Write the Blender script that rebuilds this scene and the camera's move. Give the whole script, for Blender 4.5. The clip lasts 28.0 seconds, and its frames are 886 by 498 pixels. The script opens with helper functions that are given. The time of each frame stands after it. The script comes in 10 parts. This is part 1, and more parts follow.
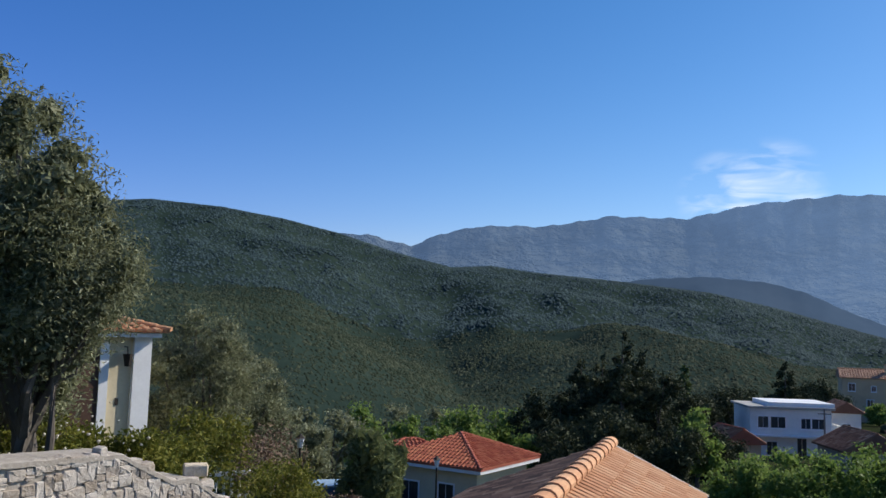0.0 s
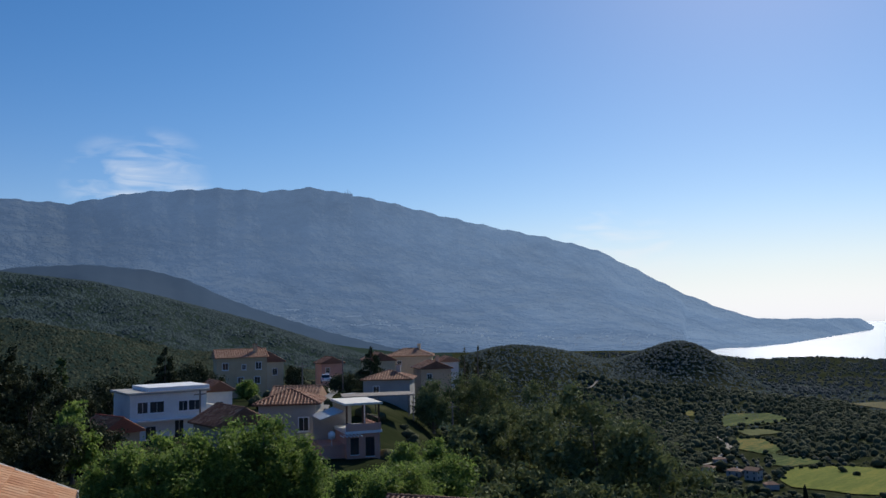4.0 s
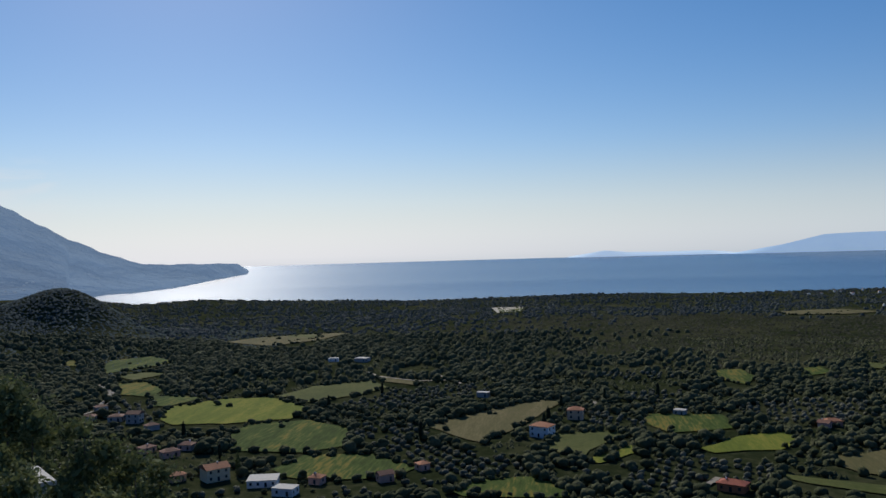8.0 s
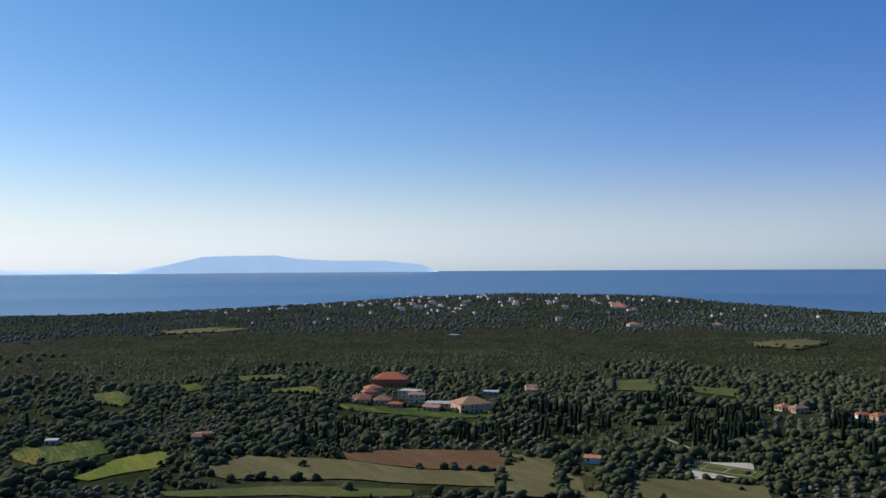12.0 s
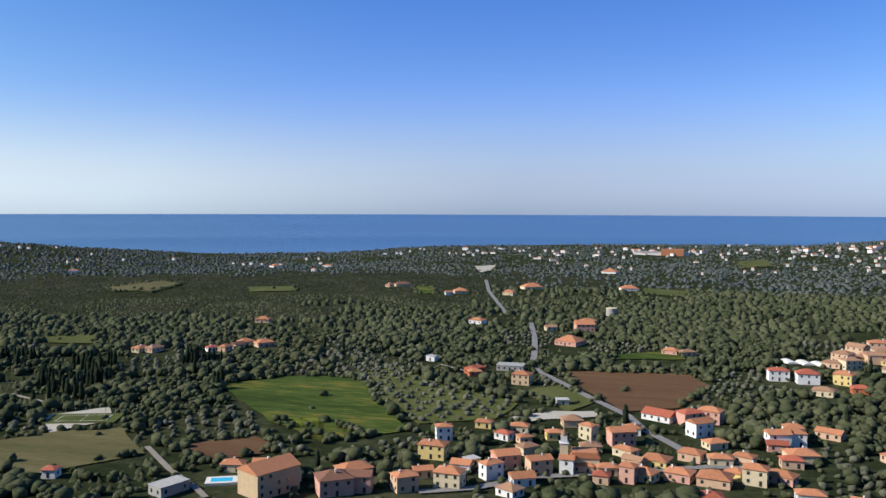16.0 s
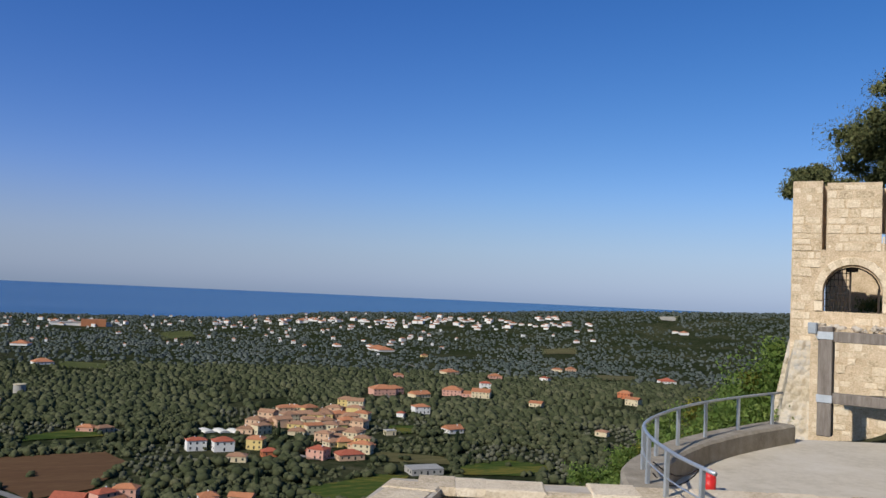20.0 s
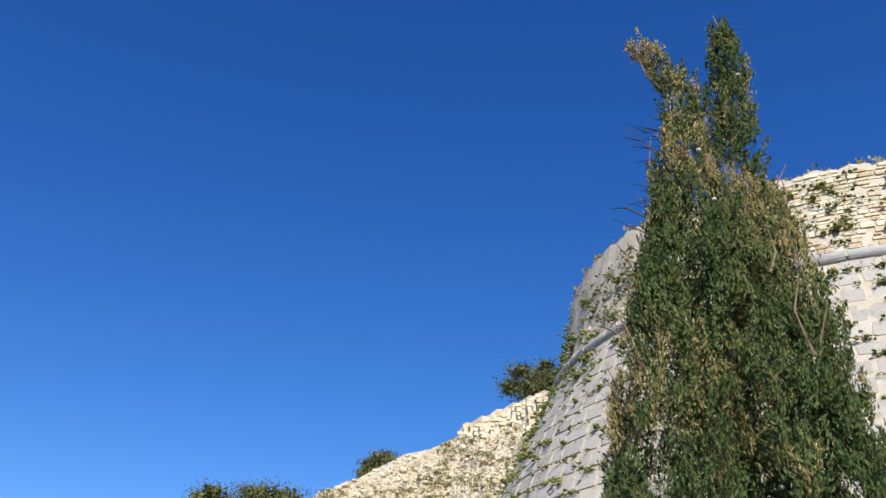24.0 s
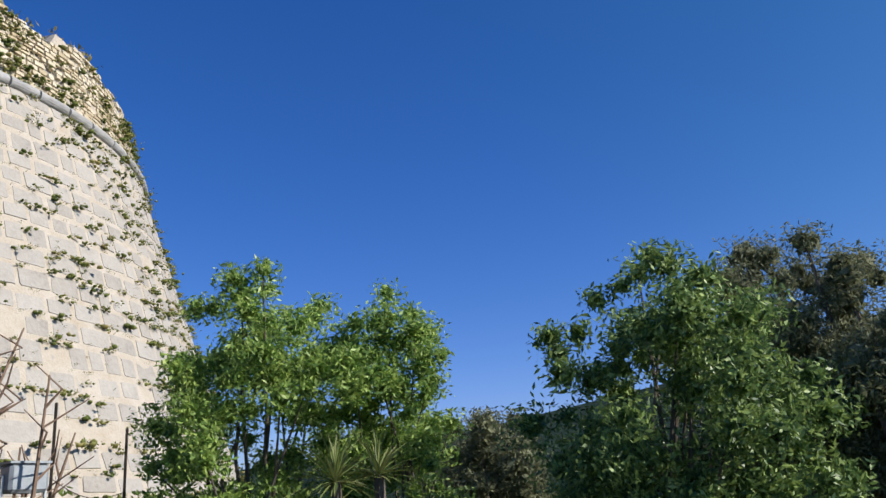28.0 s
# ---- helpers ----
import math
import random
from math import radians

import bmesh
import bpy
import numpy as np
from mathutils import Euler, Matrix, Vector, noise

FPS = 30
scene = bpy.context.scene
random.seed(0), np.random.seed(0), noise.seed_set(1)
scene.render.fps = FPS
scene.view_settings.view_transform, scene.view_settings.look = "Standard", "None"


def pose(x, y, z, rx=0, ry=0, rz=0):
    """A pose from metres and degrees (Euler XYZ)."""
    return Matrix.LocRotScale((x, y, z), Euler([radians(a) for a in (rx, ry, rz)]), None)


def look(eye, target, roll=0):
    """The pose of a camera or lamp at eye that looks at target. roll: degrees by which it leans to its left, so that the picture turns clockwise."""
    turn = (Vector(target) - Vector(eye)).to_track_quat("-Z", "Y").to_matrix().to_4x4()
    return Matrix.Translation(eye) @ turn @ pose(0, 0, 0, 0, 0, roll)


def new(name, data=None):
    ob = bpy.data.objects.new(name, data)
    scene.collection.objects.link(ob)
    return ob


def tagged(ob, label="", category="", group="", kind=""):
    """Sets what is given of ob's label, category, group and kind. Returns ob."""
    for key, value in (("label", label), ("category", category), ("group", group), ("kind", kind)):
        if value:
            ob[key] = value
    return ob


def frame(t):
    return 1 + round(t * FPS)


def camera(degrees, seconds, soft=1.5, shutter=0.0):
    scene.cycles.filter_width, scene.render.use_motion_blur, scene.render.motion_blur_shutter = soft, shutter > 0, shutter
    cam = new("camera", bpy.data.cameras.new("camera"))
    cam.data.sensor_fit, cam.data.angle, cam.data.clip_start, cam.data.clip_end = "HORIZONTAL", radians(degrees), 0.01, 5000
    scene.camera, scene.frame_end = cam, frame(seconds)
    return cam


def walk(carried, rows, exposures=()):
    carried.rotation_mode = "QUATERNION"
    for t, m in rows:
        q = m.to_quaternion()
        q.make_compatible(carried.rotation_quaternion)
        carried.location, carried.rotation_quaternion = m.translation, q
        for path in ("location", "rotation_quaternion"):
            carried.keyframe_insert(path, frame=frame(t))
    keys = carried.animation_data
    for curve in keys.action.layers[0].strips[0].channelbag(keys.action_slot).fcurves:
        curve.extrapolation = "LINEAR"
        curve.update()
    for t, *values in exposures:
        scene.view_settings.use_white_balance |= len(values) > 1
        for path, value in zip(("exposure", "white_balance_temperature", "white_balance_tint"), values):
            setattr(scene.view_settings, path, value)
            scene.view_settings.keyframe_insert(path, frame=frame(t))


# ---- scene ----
# ---------------------------------------------------------------- camera
STEP = Vector((1.45, .68, 0))


def aim(bearing, tilt, roll, k=0):
    """A pose on the small arc along which the camera is turned, looking along a bearing.
    k: share of the sideways step between the first and the last standing place."""
    b, t = radians(bearing), radians(tilt)
    eye = Vector((0.2 * math.sin(b), 0.2 * math.cos(b), 1.6)) + STEP * k
    return look(eye, eye + Vector((math.sin(b) * math.cos(t), math.cos(b) * math.cos(t), math.sin(t))), roll)


cam = camera(56.174, 28.0)
walk(cam, (
    (0.0, aim(0.028, 5.851, 1.562, 1)),
    (0.5, aim(4.638, 7.015, 1.743, 1)),
    (0.6, aim(5.886, 7.177, 1.727, 1)),
    (1.0, aim(11.729, 7.730, 1.496, 1)),
    (1.5, aim(19.206, 7.589, 1.129, 1)),
    (2.0, aim(24.789, 7.032, 0.600, 1)),
    (2.5, aim(28.616, 6.507, 0.110, 1)),
    (4.5, aim(45.343, 4.414, -1.457, 1)),
    (4.7, aim(47.164, 4.150, -1.379, 1)),
    (4.9, aim(49.127, 4.061, -1.226, 1)),
    (5.0, aim(50.077, 3.997, -1.181, 1)),
    (5.2, aim(52.049, 3.818, -1.218, 1)),
    (5.3, aim(53.051, 3.669, -1.261, 1)),
    (5.5, aim(54.997, 3.538, -1.361, 1)),
    (6.0, aim(59.814, 3.003, -1.414, 0.996)),
    (6.1, aim(60.951, 2.865, -1.435, 0.995)),
    (6.3, aim(63.078, 2.825, -1.501, 0.991)),
    (6.4, aim(64.227, 2.737, -1.549, 0.988)),
    (6.5, aim(65.398, 2.680, -1.608, 0.985)),
    (7.0, aim(70.937, 2.397, -1.657, 0.968)),
    (7.2, aim(73.144, 2.177, -1.635, 0.959)),
    (7.5, aim(76.261, 1.615, -1.590, 0.945)),
    (8.0, aim(81.319, 0.294, -1.592, 0.916)),
    (8.5, aim(86.123, -0.378, -1.594, 0.882)),
    (9.0, aim(90.537, 0.006, -1.338, 0.844)),
    (9.5, aim(94.881, 0.589, -0.920, 0.802)),
    (10.0, aim(98.684, 1.139, -0.236, 0.756)),
    (10.4, aim(102.405, 1.266, 0.235, 0.718)),
    (10.5, aim(103.301, 1.195, 0.312, 0.708)),
    (10.9, aim(106.831, 0.948, 0.457, 0.668)),
    (11.0, aim(107.690, 0.847, 0.414, 0.658)),
    (11.5, aim(113.633, 0.527, -0.225, 0.606)),
    (11.6, aim(115.183, 0.560, -0.337, 0.596)),
    (11.7, aim(116.841, 0.669, -0.402, 0.585)),
    (11.8, aim(118.533, 0.763, -0.420, 0.575)),
    (12.0, aim(122.118, 1.004, -0.359, 0.553)),
    (12.2, aim(125.450, 1.233, -0.203, 0.532)),
    (12.3, aim(126.950, 1.298, -0.117, 0.521)),
    (12.5, aim(129.684, 1.357, 0.009, 0.5)),
    (13.0, aim(135.774, 1.686, -0.119, 0.447)),
    (13.3, aim(139.478, 1.733, -0.072, 0.415)),
    (13.5, aim(141.996, 1.829, -0.038, 0.394)),
    (15.5, aim(159.758, -2.834, -0.510, 0.198)),
    (16.0, aim(164.373, -2.897, 0.196, 0.156)),
    (16.5, aim(167.801, -2.240, 0.637, 0.118)),
    (17.0, aim(171.224, -1.643, 0.699, 0.0843)),
    (17.5, aim(176.264, -0.421, 0.609, 0.0554)),
    (17.8, aim(179.650, 0.176, 0.636, 0.0407)),
    (18.0, aim(181.580, 0.364, 0.620, 0.032)),
    (18.5, aim(185.184, 0.752, 0.293, 0.0146)),
    (18.8, aim(187.481, 1.074, 0.443, 0.00725)),
    (19.0, aim(189.375, 1.306, 0.713, 0.00374)),
    (19.3, aim(192.864, 1.363, 1.301, 0.000606)),
    (19.4, aim(194.282, 1.465, 1.506, 0.000152)),
    (19.5, aim(195.776, 1.602, 1.698, 0)),
    (19.7, aim(198.604, 1.935, 1.999, 0)),
    (19.8, aim(199.863, 2.193, 2.190, 0)),
    (19.9, aim(201.113, 2.507, 2.457, 0)),
    (20.0, aim(202.348, 2.949, 2.620, 0)),
    (20.2, aim(204.839, 4.038, 2.788, 0)),
    (20.5, aim(208.747, 5.767, 2.841, 0)),
    (20.6, aim(210.237, 6.358, 2.807, 0)),
    (21.0, aim(216.132, 8.710, 2.412, 0)),
    (21.2, aim(218.445, 9.945, 2.572, 0)),
    (21.5, aim(221.167, 12.141, 3.012, 0)),
    (23.5, aim(239.990, 27.255, 3.853, 0)),
    (24.0, aim(244.903, 31.567, 3.501, 0)),
    (24.2, aim(247.502, 32.384, 3.313, 0)),
    (24.4, aim(250.891, 32.472, 2.926, 0)),
    (24.5, aim(252.734, 32.370, 2.552, 0)),
    (24.6, aim(255.037, 32.030, 2.191, 0)),
    (24.7, aim(256.973, 31.743, 1.858, 0)),
    (25.0, aim(263.151, 30.565, 0.956, 0)),
    (25.5, aim(271.936, 28.851, -0.409, 0)),
    (26.0, aim(279.469, 27.154, -0.899, 0)),
    (26.3, aim(284.309, 25.785, -1.109, 0)),
    (26.5, aim(287.518, 24.756, -1.274, 0)),
    (27.0, aim(296.493, 22.542, -1.848, 0)),
    (27.3, aim(302.184, 21.198, -2.426, 0)),
    (27.5, aim(306.014, 20.267, -2.813, 0)),
    (27.8, aim(311.693, 18.832, -3.231, 0)),
    (27.9, aim(313.466, 18.524, -3.535, 0)),
    (28.0, aim(315.278, 17.668, -4.053, 0)),
), exposures=((0.0, .35), (1.0, .25), (2.0, -.2), (5.0, -.05), (6.0, -.2), (8.0, -.32), (10.0, -.32), (11.0, -.12), (12.0, .08), (12.5, .06), (13.0, .22), (13.5, .28), (15.5, .48), (17.0, .48), (19.0, .33), (20.0, -.04), (21.0, .14), (21.5, .06), (24.0, .52), (25.0, .38), (26.0, .16), (27.0, .34), (28.0, .31)))

# ---------------------------------------------------------------- sky and sun
SUN_BEARING, SUN_HEIGHT = 64, 34
world = bpy.data.worlds.new("sky")
scene.world = world
world.use_nodes = True
wn, wl = world.node_tree.nodes, world.node_tree.links
sky = wn.new("ShaderNodeTexSky")
sky.sky_type, sky.sun_disc = "NISHITA", False
sky.sun_elevation, sky.sun_rotation = radians(SUN_HEIGHT), radians(SUN_BEARING)
sky.altitude, sky.air_density, sky.dust_density, sky.ozone_density = 300, 1.0, 0.25, 3.5
tone = wn.new("ShaderNodeHueSaturation")
tone.inputs["Saturation"].default_value, tone.inputs["Value"].default_value = 1.3, 1.15
wl.new(sky.outputs[0], tone.inputs["Color"])
# pale blue haze low over the horizon, all round
place = wn.new("ShaderNodeTexCoord")
split = wn.new("ShaderNodeSeparateXYZ")
wl.new(place.outputs["Generated"], split.inputs[0])
low = wn.new("ShaderNodeMapRange")
low.interpolation_type = "SMOOTHSTEP"
low.inputs["From Min"].default_value, low.inputs["From Max"].default_value = -.02, .14
low.inputs["To Min"].default_value, low.inputs["To Max"].default_value = .85, 0
wl.new(split.outputs[2], low.inputs[0])
bright = wn.new("ShaderNodeRGBToBW")
wl.new(sky.outputs[0], bright.inputs[0])
# how far a direction lies towards the sun: 0 away from it, 1 at it
sunward = wn.new("ShaderNodeVectorMath")
sunward.operation = "DOT_PRODUCT"
sunward.inputs[1].default_value = (math.sin(radians(SUN_BEARING)) * math.cos(radians(SUN_HEIGHT)), math.cos(radians(SUN_BEARING)) * math.cos(radians(SUN_HEIGHT)), math.sin(radians(SUN_HEIGHT)))
wl.new(place.outputs["Generated"], sunward.inputs[0])
share = wn.new("ShaderNodeMapRange")
share.inputs["From Min"].default_value = -1
wl.new(sunward.outputs["Value"], share.inputs[0])


def sky_ramp(*stops):
    """Colours of the air from the side away from the sun to the sun itself."""
    ramp = wn.new("ShaderNodeValToRGB")
    while len(ramp.color_ramp.elements) < len(stops):
        ramp.color_ramp.elements.new(.5)
    for e, (p, c) in zip(ramp.color_ramp.elements, stops):
        e.position, e.color = p, (*c, 1)
    wl.new(share.outputs[0], ramp.inputs[0])
    return ramp


pale = wn.new("ShaderNodeVectorMath")
pale.operation = "SCALE"
far_air = sky_ramp((.22, (.26, .38, .60)), (.40, (.29, .425, .63)), (.58, (.55, .72, .88)), (.80, (.60, .72, .85)), (.95, (.47, .53, .62)))
wl.new(far_air.outputs[0], pale.inputs[0])
lifted = wn.new("ShaderNodeMath")
lifted.operation, lifted.inputs[1].default_value = "MULTIPLY", 1.3
wl.new(bright.outputs[0], lifted.inputs[0])
wl.new(lifted.outputs[0], pale.inputs["Scale"])
haze = wn.new("ShaderNodeMix")
haze.data_type = "RGBA"
wl.new(low.outputs[0], haze.inputs[0])
tint = wn.new("ShaderNodeVectorMath")
tint.operation = "MULTIPLY"
wl.new(tone.outputs[0], tint.inputs[0])
upper_air = sky_ramp((.2, (.76, .71, .88)), (.36, (.76, .665, .93)), (.52, (.785, .69, .955)), (.75, (.92, .79, .86)), (1, (.95, .84, .82)))
wl.new(upper_air.outputs[0], tint.inputs[1])
wl.new(tint.outputs[0], haze.inputs[6])
wl.new(pale.outputs[0], haze.inputs[7])
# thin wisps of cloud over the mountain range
last = haze.outputs[2]
stretch = wn.new("ShaderNodeMapping")
stretch.inputs["Scale"].default_value = (14, 14, 60)
stretch.inputs["Rotation"].default_value = (.15, -.1, 0)
wl.new(place.outputs["Generated"], stretch.inputs[0])
fleece = wn.new("ShaderNodeTexNoise")
fleece.inputs["Scale"].default_value, fleece.inputs["Detail"].default_value, fleece.inputs["Distortion"].default_value = 1, 7, .8
wl.new(stretch.outputs[0], fleece.inputs["Vector"])
thin = wn.new("ShaderNodeMapRange")
thin.inputs["From Min"].default_value, thin.inputs["From Max"].default_value = .42, .75
wl.new(fleece.outputs["Fac"], thin.inputs[0])
for bearing, height, wide in ((19.0, 9.4, 3.4), (22.0, 9.8, 3.6), (51.5, 5.2, 3.0), (54.5, 4.0, 3.2)):
    toward = wn.new("ShaderNodeVectorMath")
    toward.operation = "DOT_PRODUCT"
    toward.inputs[1].default_value = (math.sin(radians(bearing)) * math.cos(radians(height)), math.cos(radians(bearing)) * math.cos(radians(height)), math.sin(radians(height)))
    wl.new(place.outputs["Generated"], toward.inputs[0])
    near_ = wn.new("ShaderNodeMapRange")
    near_.interpolation_type = "SMOOTHSTEP"
    near_.inputs["From Min"].default_value, near_.inputs["From Max"].default_value = math.cos(radians(wide)), 1
    near_.inputs["To Max"].default_value = .5
    wl.new(toward.outputs["Value"], near_.inputs[0])
    both = wn.new("ShaderNodeMath")
    both.operation, both.use_clamp = "MULTIPLY", True
    wl.new(near_.outputs[0], both.inputs[0])
    wl.new(thin.outputs[0], both.inputs[1])
    veil = wn.new("ShaderNodeMix")
    veil.data_type = "RGBA"
    veil.inputs[7].default_value = (8.5, 8.8, 9.2, 1)
    wl.new(both.outputs[0], veil.inputs[0])
    wl.new(last, veil.inputs[6])
    last = veil.outputs[2]
wl.new(last, wn["Background"].inputs[0])
wn["Background"].inputs[1].default_value = 0.105
sun = new("sun", bpy.data.lights.new("sun", "SUN"))
sun.data.energy, sun.data.angle, sun.data.color = 4.3, radians(.6), (1, .95, .86)
sun.matrix_world = look((0, 0, 0), (-math.sin(radians(SUN_BEARING)), -math.cos(radians(SUN_BEARING)), -math.tan(radians(SUN_HEIGHT))))

# ---------------------------------------------------------------- materials
MATS = {}


def mat(name, stops, scale=4.0, rough=.8, bump=.3, fine=8.0, metal=0.0, spread=0.0, island=False, detail=6, spec=.3, grain=.25, leafy=0.0, stretch=(1, 1, 1), bdist=.02, emit=0.0):
    """A node material: a colour ramp over two scales of noise, with bump. stops: (place, (r, g, b)) ..."""
    if name in MATS:
        return MATS[name]
    m = bpy.data.materials.new(name)
    m.use_nodes = True
    n, l = m.node_tree.nodes, m.node_tree.links
    b = n["Principled BSDF"]
    b.inputs["Roughness"].default_value, b.inputs["Metallic"].default_value = rough, metal
    b.inputs["Specular IOR Level"].default_value = spec
    geo = n.new("ShaderNodeNewGeometry")
    map_ = n.new("ShaderNodeMapping")
    map_.inputs["Scale"].default_value = stretch
    l.new(geo.outputs["Position"], map_.inputs[0])
    big, small = n.new("ShaderNodeTexNoise"), n.new("ShaderNodeTexNoise")
    for node, s, d in ((big, scale, detail), (small, scale * fine, 4)):
        node.inputs["Scale"].default_value, node.inputs["Detail"].default_value = s, d
        node.inputs["Roughness"].default_value = .62
        l.new(map_.outputs[0], node.inputs["Vector"])
    mix = n.new("ShaderNodeMix")
    mix.inputs[0].default_value = grain
    l.new(big.outputs["Fac"], mix.inputs[2])
    l.new(small.outputs["Fac"], mix.inputs[3])
    value = mix.outputs[0]
    if spread:
        add = n.new("ShaderNodeMath")
        add.operation = "MULTIPLY_ADD"
        if island:
            l.new(geo.outputs["Random Per Island"], add.inputs[0])
        else:
            l.new(n.new("ShaderNodeObjectInfo").outputs["Random"], add.inputs[0])
        add.inputs[1].default_value = spread
        sub = n.new("ShaderNodeMath")
        sub.operation, sub.inputs[1].default_value = "SUBTRACT", spread / 2
        l.new(value, add.inputs[2])
        l.new(add.outputs[0], sub.inputs[0])
        value = sub.outputs[0]
    ramp = n.new("ShaderNodeValToRGB")
    while len(ramp.color_ramp.elements) < len(stops):
        ramp.color_ramp.elements.new(.5)
    for e, (p, c) in zip(ramp.color_ramp.elements, stops):
        e.position, e.color = p, (*c, 1)
    l.new(value, ramp.inputs[0])
    l.new(ramp.outputs[0], b.inputs["Base Color"])
    if bump:
        bp = n.new("ShaderNodeBump")
        bp.inputs["Strength"].default_value, bp.inputs["Distance"].default_value = bump, bdist
        l.new(mix.outputs[0], bp.inputs["Height"])
        l.new(bp.outputs[0], b.inputs["Normal"])
    if leafy:
        tr = n.new("ShaderNodeBsdfTranslucent")
        l.new(ramp.outputs[0], tr.inputs[0])
        ms = n.new("ShaderNodeMixShader")
        ms.inputs[0].default_value = leafy
        l.new(b.outputs[0], ms.inputs[1])
        l.new(tr.outputs[0], ms.inputs[2])
        l.new(ms.outputs[0], n["Material Output"].inputs[0])
    if emit:
        l.new(ramp.outputs[0], b.inputs["Emission Color"])
        b.inputs["Emission Strength"].default_value = emit
    MATS[name] = m
    return m


def grey(v, w=1.0):
    return (v, v * w, v * w * w)


M_SCRUB = mat("scrub_ground", ((.32, (0.014, 0.0194, 0.00828)), (.47, (0.0269, 0.0335, 0.0153)), (.58, (0.0512, 0.0536, 0.0268)), (.72, (0.0922, 0.085, 0.0512))), .012, .95, .6, 14, grain=.5, bdist=1.0, spec=0)
# the ridge's haze is put in as a faint blue glow
M_MID = mat("ridge_in_haze", ((.3, (.034, .056, .088)), (.5, (.044, .069, .104)), (.75, (.058, .084, .12))), .002, 1, 0, 8, grain=.3, emit=.85, spec=0)
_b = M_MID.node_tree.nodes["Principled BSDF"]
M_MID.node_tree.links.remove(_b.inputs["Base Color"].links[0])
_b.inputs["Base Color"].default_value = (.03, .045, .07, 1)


def distant_mountain():
    """Blue slopes whose haze is put in as glow, paler eastwards, with faint gullies and bare patches."""
    m = bpy.data.materials.new("mountain_in_haze")
    m.use_nodes = True
    n, l = m.node_tree.nodes, m.node_tree.links
    n.remove(n["Principled BSDF"])
    geo = n.new("ShaderNodeNewGeometry")
    sep = n.new("ShaderNodeSeparateXYZ")
    l.new(geo.outputs["Position"], sep.inputs[0])
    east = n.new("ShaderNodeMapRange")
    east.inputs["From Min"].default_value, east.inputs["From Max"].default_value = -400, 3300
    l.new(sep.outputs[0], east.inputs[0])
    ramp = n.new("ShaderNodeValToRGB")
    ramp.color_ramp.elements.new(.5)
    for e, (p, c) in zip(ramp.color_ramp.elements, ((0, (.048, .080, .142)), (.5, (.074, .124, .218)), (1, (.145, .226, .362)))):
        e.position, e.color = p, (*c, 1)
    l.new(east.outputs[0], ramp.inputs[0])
    shades = []
    for scale, stretch, detail in ((.0016, (1, 1, 1.6), 7), (.009, (1, 1, .35), 5), (.03, (1, 1, 1.5), 4)):
        mp, nz = n.new("ShaderNodeMapping"), n.new("ShaderNodeTexNoise")
        mp.inputs["Scale"].default_value = stretch
        nz.inputs["Scale"].default_value, nz.inputs["Detail"].default_value, nz.inputs["Roughness"].default_value = scale, detail, .6
        l.new(geo.outputs["Position"], mp.inputs[0])
        l.new(mp.outputs[0], nz.inputs["Vector"])
        shades.append(nz.outputs["Fac"])
    total = None
    for s, k in zip(shades, (.6, .26, .2)):
        f = n.new("ShaderNodeMath")
        f.operation, f.inputs[1].default_value = "MULTIPLY", k
        l.new(s, f.inputs[0])
        if total is None:
            total = f.outputs[0]
        else:
            g = n.new("ShaderNodeMath")
            l.new(total, g.inputs[0])
            l.new(f.outputs[0], g.inputs[1])
            total = g.outputs[0]
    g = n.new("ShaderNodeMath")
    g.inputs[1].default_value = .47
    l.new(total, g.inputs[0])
    # emission stands in for the haze; only the diffuse slope takes real light
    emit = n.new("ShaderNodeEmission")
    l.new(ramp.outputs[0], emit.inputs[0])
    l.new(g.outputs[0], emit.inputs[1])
    slope, both = n.new("ShaderNodeBsdfDiffuse"), n.new("ShaderNodeAddShader")
    folds, relief = n.new("ShaderNodeTexNoise"), n.new("ShaderNodeBump")
    folds.inputs["Scale"].default_value, folds.inputs["Detail"].default_value, folds.inputs["Roughness"].default_value = .0032, 7, .56
    l.new(geo.outputs["Position"], folds.inputs["Vector"])
    relief.inputs["Strength"].default_value, relief.inputs["Distance"].default_value = 1, 420
    l.new(folds.outputs["Fac"], relief.inputs["Height"])
    l.new(relief.outputs[0], slope.inputs["Normal"])
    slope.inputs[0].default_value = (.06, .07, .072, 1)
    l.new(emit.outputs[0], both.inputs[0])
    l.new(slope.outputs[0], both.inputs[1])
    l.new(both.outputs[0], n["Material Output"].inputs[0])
    return m


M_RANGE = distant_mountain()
# cooler than the plain's scrub: some distance haze is mixed into the colour
M_HILLSIDE = mat("hazed_hillside_scrub", ((.3, (0.018, 0.0305, 0.0241)), (.5, (0.0278, 0.0439, 0.0339)), (.66, (0.0418, 0.0585, 0.0437)), (.8, (0.0897, 0.104, 0.0763))), .012, .95, .6, 14, grain=.5, bdist=1.0, spec=0)
# bluer and lighter than the near maquis, with haze put into its base colour
M_HILL_WOOD = mat("hazed_hill_scrub_leaves", ((.2, (0.02, 0.0346, 0.0381)), (.42, (0.0311, 0.0512, 0.0542)), (.62, (0.0466, 0.0717, 0.0718)), (.85, (0.0862, 0.112, 0.11))), .012, .95, 0, 20, spread=.18, island=True, spec=.05)
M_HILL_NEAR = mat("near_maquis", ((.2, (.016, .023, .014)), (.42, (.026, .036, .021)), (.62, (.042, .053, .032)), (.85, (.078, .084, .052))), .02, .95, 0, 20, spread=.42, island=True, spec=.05)
